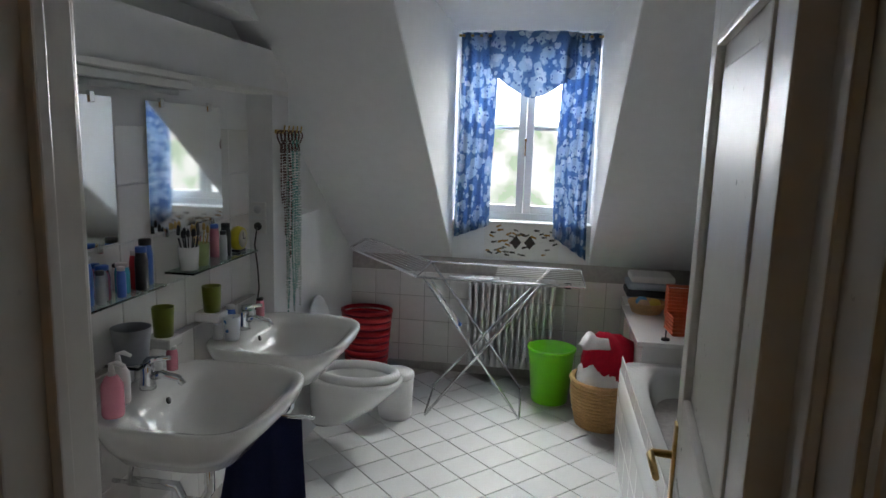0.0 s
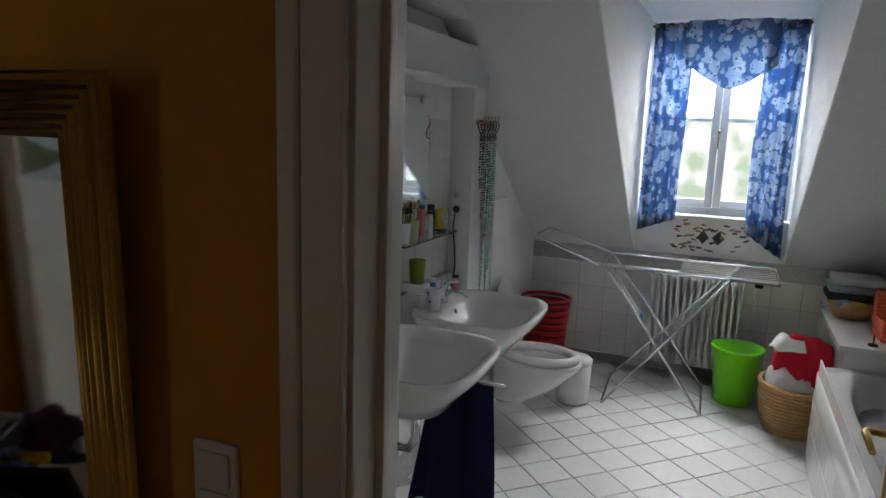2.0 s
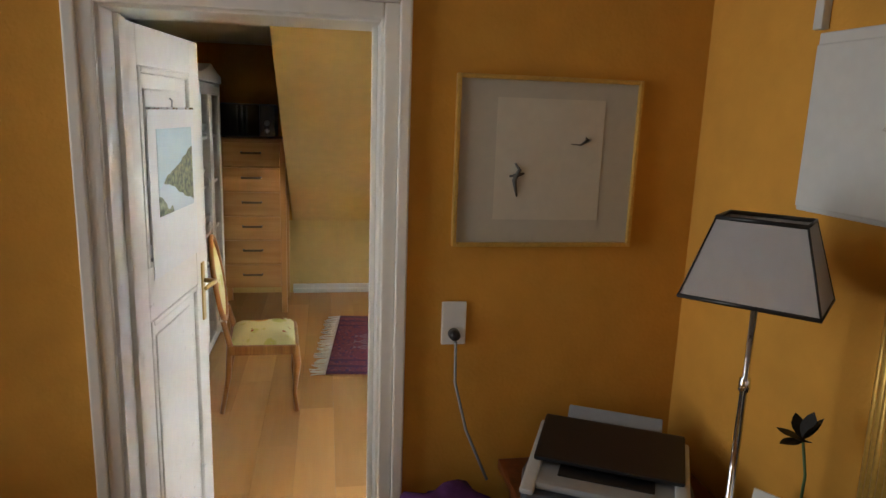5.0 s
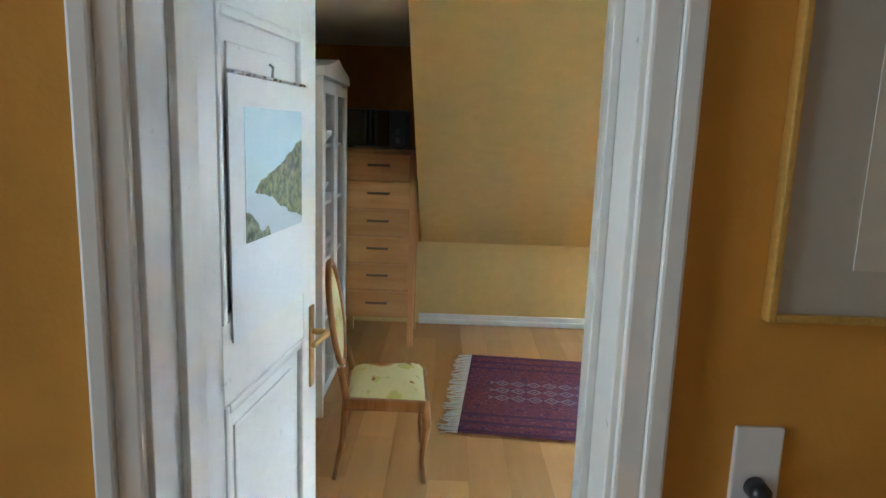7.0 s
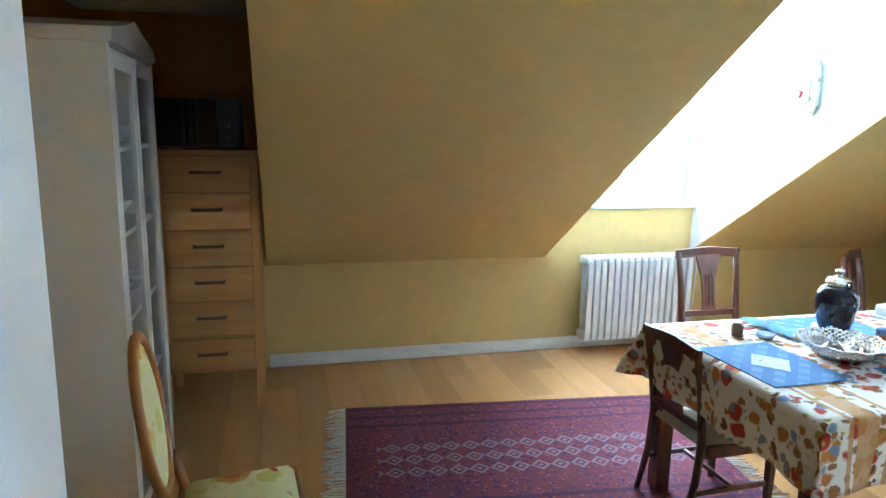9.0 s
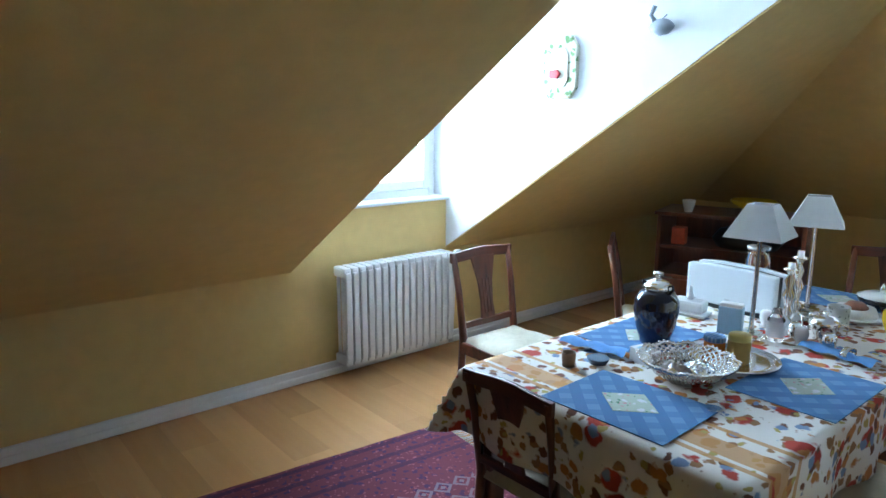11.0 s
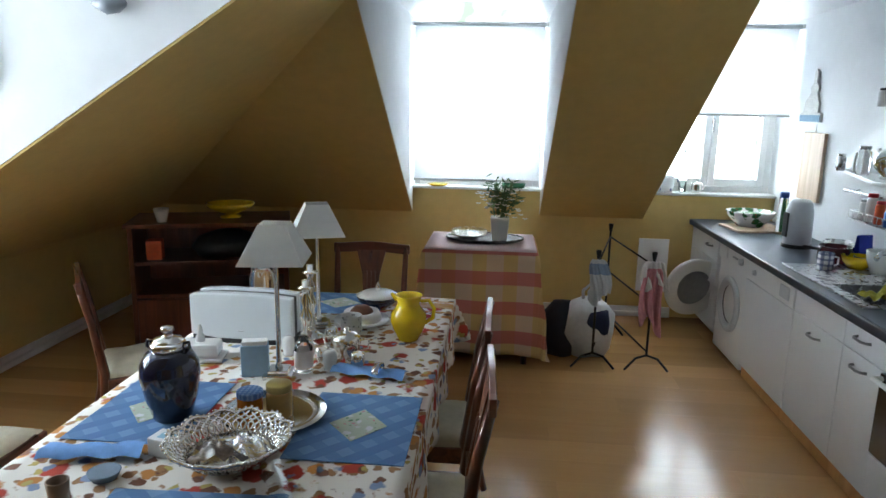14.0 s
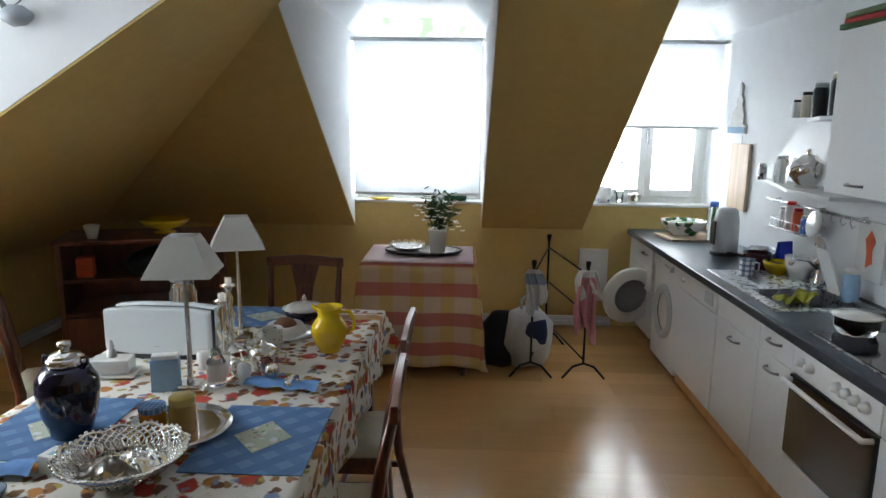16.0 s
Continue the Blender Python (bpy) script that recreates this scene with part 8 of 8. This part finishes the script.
t = thing("gilded_mirror", "tall mirror in a ribbed gold frame", "mirror", pose(-1.513, 0.918, HZ, 1.2, 0, 2.1))
w, h = 0.29, 1.03
part("glass", box(-w + 0.092, w - 0.092, -0.052, -0.048, 0.1, h - 0.1), MIRROR, t)
part("backing", box(-w + 0.02, w - 0.02, -0.047, -0.04, 0.02, h - 0.02), CHERRY, t)
for k in range(7):
    o = 0.008 + k * 0.0135
    y = -0.062 - 0.006 * math.sin(k / 6 * math.pi)
    part("rib", tube([(-w + o, y, o), (w - o, y, o), (w - o, y, h - o), (-w + o, y, h - o)], 0.009, 6, None, True), GOLD, t)

t = thing("fuse_box", "white metal fuse box set on the wall", "fuse box", pose(-1.985, 0.883, 1.545, 0, 0, 2)  @ Matrix.Diagonal((0.93, 1, 0.97, 1)))
part("door", box(-0.13, 0.13, -0.02, -0.004, 0.0, 0.345, 0.004), LGREY, t)
part("frame", box(-0.14, 0.14, -0.008, 0.0, -0.01, 0.37, 0.003), LGREY, t)
part("latch", lathe([(0, 0), (0.008, 0), (0.008, 0.006), (0, 0.006)], 10, None, (0.095, -0.024, 0.17)), STEEL, t)
single("cable_duct", box(-2.125, -2.1, 0.858, 0.878, 1.91, 2.5, 0.003), LGREY, "white cable duct above the fuse box", "cable duct")

t = thing("framed_print", "framed pale ink drawing behind glass", "picture", pose(XD1, 0.432, 1.594, 0, 0, 90) @ Matrix.Diagonal((0.877, 1, 0.873, 1)))
part("mount", box(-0.275, 0.275, -0.012, -0.004, -0.245, 0.245), mat("grey cream mount", (0.46, 0.44, 0.38), 0.5, var=0.05), t)
for a, b, c0, d0 in ((-0.283, -0.27, -0.253, 0.253), (0.27, 0.283, -0.253, 0.253), (-0.27, 0.27, -0.253, -0.24), (-0.27, 0.27, 0.24, 0.253)):
    part("frame", box(a, b, -0.022, 0.0, c0, d0, 0.003), GOLD, t)
INK = mat("ink", (0.06, 0.055, 0.05), 0.7, var=0.3)
part("paper", box(-0.16, 0.17, -0.0135, -0.012, -0.17, 0.19), mat("pale paper", (0.56, 0.53, 0.45), 0.4, var=0.06), t)
st = bmesh.new()
tube([(-0.09, -0.014, -0.1), (-0.1, -0.014, -0.05), (-0.085, -0.014, -0.02), (-0.1, -0.014, 0.0)], [0.003, 0.008, 0.006, 0.003], 6, st)
tube([(-0.115, -0.014, -0.04), (-0.09, -0.014, -0.035), (-0.07, -0.014, -0.03)], [0.003, 0.007, 0.003], 6, st)
part("ink_figure", st, INK, t)
part("ink_stroke", tube([(0.07, -0.014, 0.06), (0.1, -0.014, 0.058), (0.125, -0.014, 0.075), (0.115, -0.014, 0.08)], [0.001, 0.003, 0.006, 0.004], 6), INK, t)

t = thing("wall_socket", "white double socket with a black plug", "socket", pose(XD1, 0.2, 1.16, 0, 0, 90) @ Matrix.Scale(0.8, 4))
part("plate", box(-0.042, 0.042, -0.012, 0, -0.075, 0.075, 0.004), WPLAST, t)
part("plug", moved(lathe([(0, 0), (0.02, 0), (0.018, 0.03), (0.008, 0.04), (0, 0.04)], 14), pose(0, -0.012, -0.035, 90, 0, 0)), DARK, t)
single("lamp_cable", tube([(-2.475, 0.2, 1.12), (-2.49, 0.205, 1.0), (-2.485, 0.24, 0.86), (-2.46, 0.3, 0.72)], 0.004, 6), GREYP, "grey mains cable hanging from the socket", "cable")
t = thing("light_switch", "white switch plate beside the bathroom door", "switch", pose(-1.11, YH0 - 0.006, 1.17, 0, 0, 2))
part("plate", box(-0.04, 0.04, -0.01, 0, -0.075, 0.075, 0.004), WPLAST, t)
part("rocker", box(-0.028, 0.028, -0.015, -0.01, 0.005, 0.06, 0.003), WPLAST, t)
part("rocker", box(-0.028, 0.028, -0.015, -0.01, -0.06, -0.005, 0.003), WPLAST, t)

t = thing("printer", "grey and black inkjet printer with its lid up", "printer", pose(-2.26, 0.56, HZ, 0, 0, 62) @ Matrix.Diagonal((0.95, 0.95, 0.65, 1)))
pb = prism([(-0.2, -0.17), (0.2, -0.17), (0.22, -0.05), (0.2, 0.17), (-0.2, 0.17), (-0.22, -0.05)], 0, 0.12, "z", None, 0.015)
part("body", pb, mat("dark blue grey plastic", (0.05, 0.06, 0.08), 0.4, var=0.1), t)
part("deck", box(-0.17, 0.17, -0.15, 0.12, 0.12, 0.15, 0.012), mat("silver grey plastic", (0.30, 0.32, 0.34), 0.4, var=0.08), t)
for x in (-0.185, 0.185):
    part("lid_arm", moved(box(-0.018, 0.018, -0.17, 0.15, 0, 0.025, 0.008), pose(x, -0.01, 0.15, 12, 0, 0)), LGREY, t)
part("paper_tray", moved(box(-0.13, 0.13, 0.0, 0.15, 0.0, 0.008, 0.003), pose(0, 0.09, 0.14, 55, 0, 0)), GREYP, t)
part("slot", box(-0.12, 0.12, -0.1, -0.04, 0.15, 0.156, 0.002), DARK, t)
part("scanner_lid", moved(box(-0.19, 0.19, 0.0, 0.2, 0.0, 0.022, 0.008), pose(0, -0.06, 0.165, 16, 0, 0)), DARK, t)
t = thing("waste_bag_stand", "dark bin with a purple cloth over it", "bin", pose(-2.34, 0.17, 0))
part("bin", lathe([(0, 0), (0.12, 0), (0.14, 0.68), (0.134, 0.68), (0.11, 0.01), (0, 0.01)], 22), DARK, t)
hp = heap(0.13, 0.1, 5, 0.4)
part("cloth", moved(hp, pose(0, 0, 0.65)), PURPLE, t, "crumpled purple cloth", soft=True)
# clutter on the console
for k in range(34):
    x, y = rnd(-2.12, -1.28), rnd(0.38, 0.7)
    kind = k % 4
    mt = (DARK, BLUEP, CREAM, GREYP, STEEL, YJUG, NAVY, CHERRY)[k % 8]
    m = pose(x, y, HZ, 0, 0, rnd(0, 180))
    if kind == 0:
        s = thing("notebook", "small notebook lying on the console table", "notebook", m, "clutter on the console")
        part("cover", box(-0.07, 0.07, -0.05, 0.05, 0, 0.018, 0.003), mt, s)
        part("pages", box(-0.067, 0.071, -0.048, 0.048, 0.003, 0.015), CREAM, s)
    elif kind == 1:
        s = thing("pen_case", "dark oblong case on the console table", "case", m, "clutter on the console")
        part("case", box(-0.1, 0.1, -0.03, 0.03, 0, 0.045, 0.012), mt, s)
        part("zip", box(-0.09, 0.09, -0.003, 0.003, 0.045, 0.047), STEEL, s)
    elif kind == 2:
        single("key_tray", lathe([(0, 0), (0.05, 0), (0.065, 0.025), (0.06, 0.025), (0, 0.006)], 18), mt, "small tray on the console table", "tray", m, "clutter on the console")
    else:
        single("torch", moved(lathe([(0, 0), (0.016, 0), (0.016, 0.1), (0.024, 0.13), (0.024, 0.16), (0, 0.16)], 14), pose(0, 0, 0.026, 0, 90, 0)), mt, "small torch lying on the console table", "torch", m, "clutter on the console")
for x, y, a, w in ((-1.5, 0.62, 8, 0.17), (-1.78, 0.55, -20, 0.12)):
    t = thing("attache_case", "open black case on the console table", "case", pose(x, y, HZ, 0, 0, a), "clutter on the console")
    part("shell", box(-w, w, -0.1, 0.1, 0, 0.09, 0.012), DARK, t)
    part("lid", moved(box(-w, w, 0, 0.02, 0, 0.17, 0.006), pose(0, 0.1, 0.09, -25, 0, 0)), DARK, t)
    part("papers", box(-w + 0.02, w - 0.04, -0.08, 0.06, 0.09, 0.1, 0.002), CREAM, t)
t = thing("notice_card", "yellow and white leaflets standing in a holder", "leaflets", pose(-1.95, 0.78, HZ, 0, 0, 35))
part("holder", box(-0.05, 0.05, -0.03, 0.03, 0, 0.08, 0.004), DARK, t)
part("leaflet", moved(box(-0.045, 0.045, -0.003, 0.003, 0, 0.16, 0.001), pose(0, 0, 0.02, -12, 0, 0)), WPLAST, t)
part("leaflet", moved(box(-0.04, 0.04, -0.003, 0.003, 0, 0.13, 0.001), pose(0.01, -0.014, 0.02, -16, 0, 0)), YJUG, t)
t = thing("dried_flower", "single dark dried flower on a wire stem", "flower", pose(-1.86, 0.77, HZ) @ Matrix.Diagonal((1, 1, 1.22, 1)))
part("vase", lathe([(0, 0), (0.03, 0), (0.035, 0.05), (0.012, 0.1), (0.014, 0.12), (0, 0.12)], 14), DARK, t)
part("stem", tube([(0, 0, 0.1), (0.004, 0, 0.24), (-0.004, -0.01, 0.3)], 0.003, 6), BGREEN, t)
pt = bmesh.new()
for k in range(7):
    lf = moved(leaf(0.05, 0.03), Matrix.Translation((-0.004, -0.01, 0.3)) @ Euler((rnd(0.5, 1.7), 0, k * 0.9)).to_matrix().to_4x4())
    me = bpy.data.meshes.new("tmp")
    lf.to_mesh(me)
    pt.from_mesh(me)
    bpy.data.meshes.remove(me)
    lf.free()
part("petals", pt, IRON, t)

# calendar sheet on the living room door
SEAP = bpy.data.materials.new("lake photograph")
SEAP.use_nodes = True
n, l, b = nodes_of(SEAP)
tc, sep, no = n.new("ShaderNodeTexCoord"), n.new("ShaderNodeSeparateXYZ"), n.new("ShaderNodeTexNoise")
no.inputs["Scale"].default_value, no.inputs["Detail"].default_value = 14, 7
l.new(tc.outputs["Object"], sep.inputs[0])
l.new(tc.outputs["Object"], no.inputs["Vector"])


def mth(op, a, c):
    k = n.new("ShaderNodeMath")
    k.operation = op
    for i, v in enumerate((a, c)):
        if isinstance(v, (int, float)):
            k.inputs[i].default_value = v
        else:
            l.new(v, k.inputs[i])
    return k.outputs[0]


def blend(f, a, c):
    k = n.new("ShaderNodeMix")
    k.data_type = "RGBA"
    l.new(f, k.inputs["Factor"])
    for s, v in (("A", a), ("B", c)):
        if isinstance(v, tuple):
            k.inputs[s].default_value = (*v, 1)
        else:
            l.new(v, k.inputs[s])
    return k.outputs["Result"]


wob = mth("MULTIPLY", mth("SUBTRACT", no.outputs[0], 0.5), 0.07)
hill = mth("GREATER_THAN", mth("ADD", mth("MULTIPLY", sep.outputs[0], 0.34), mth("ADD", wob, 0.012)), sep.outputs[2])
water = mth("LESS_THAN", mth("ADD", mth("MULTIPLY", sep.outputs[0], 0.3), sep.outputs[2]), mth("ADD", mth("MULTIPLY", wob, 0.6), -0.066))
bush = mth("LESS_THAN", mth("ADD", mth("MULTIPLY", sep.outputs[0], 0.6), sep.outputs[2]), mth("ADD", mth("MULTIPLY", wob, 2.0), -0.16))
fine = n.new("ShaderNodeTexNoise")
fine.inputs["Scale"].default_value, fine.inputs["Detail"].default_value = 55, 6
l.new(tc.outputs["Object"], fine.inputs["Vector"])
sharp = mth("MULTIPLY", mth("SUBTRACT", fine.outputs[0], 0.36), 3.4)
skyc = blend(no.outputs[0], (0.42, 0.60, 0.68), (0.60, 0.70, 0.72))
c = blend(hill, skyc, blend(sharp, (0.02, 0.04, 0.015), (0.24, 0.25, 0.09)))
c = blend(mth("MULTIPLY", water, hill), c, (0.52, 0.60, 0.66))
c = blend(bush, c, blend(sharp, (0.02, 0.04, 0.02), (0.28, 0.32, 0.18)))
l.new(c, b.inputs["Base Color"])
b.inputs["Roughness"].default_value = 0.4
t = thing("wall_calendar", "white calendar sheet with a lake photograph on the door", "calendar", pose(-2.722, -0.68, 0, 0, 0, a1))
part("sheet", box(0.13, 0.55, -0.0275, -0.0255, 1.2, 1.70), mat("white paper", (0.78, 0.79, 0.80), 0.6, var=0.03), t)
ph = box(-0.16, 0.16, -0.0005, 0.0005, -0.13, 0.13)
po = part("photograph", ph, SEAP, t, "photograph of a wooded lake shore")
po.location = (0.355, -0.0286, 1.51)
part("binding", tube([(0.13, -0.028, 1.70), (0.55, -0.028, 1.70)], 0.004, 6), STEEL, t)
part("hook", tube([(0.34, -0.022, 1.73), (0.34, -0.03, 1.725), (0.34, -0.028, 1.70)], 0.003, 5), STEEL, t)
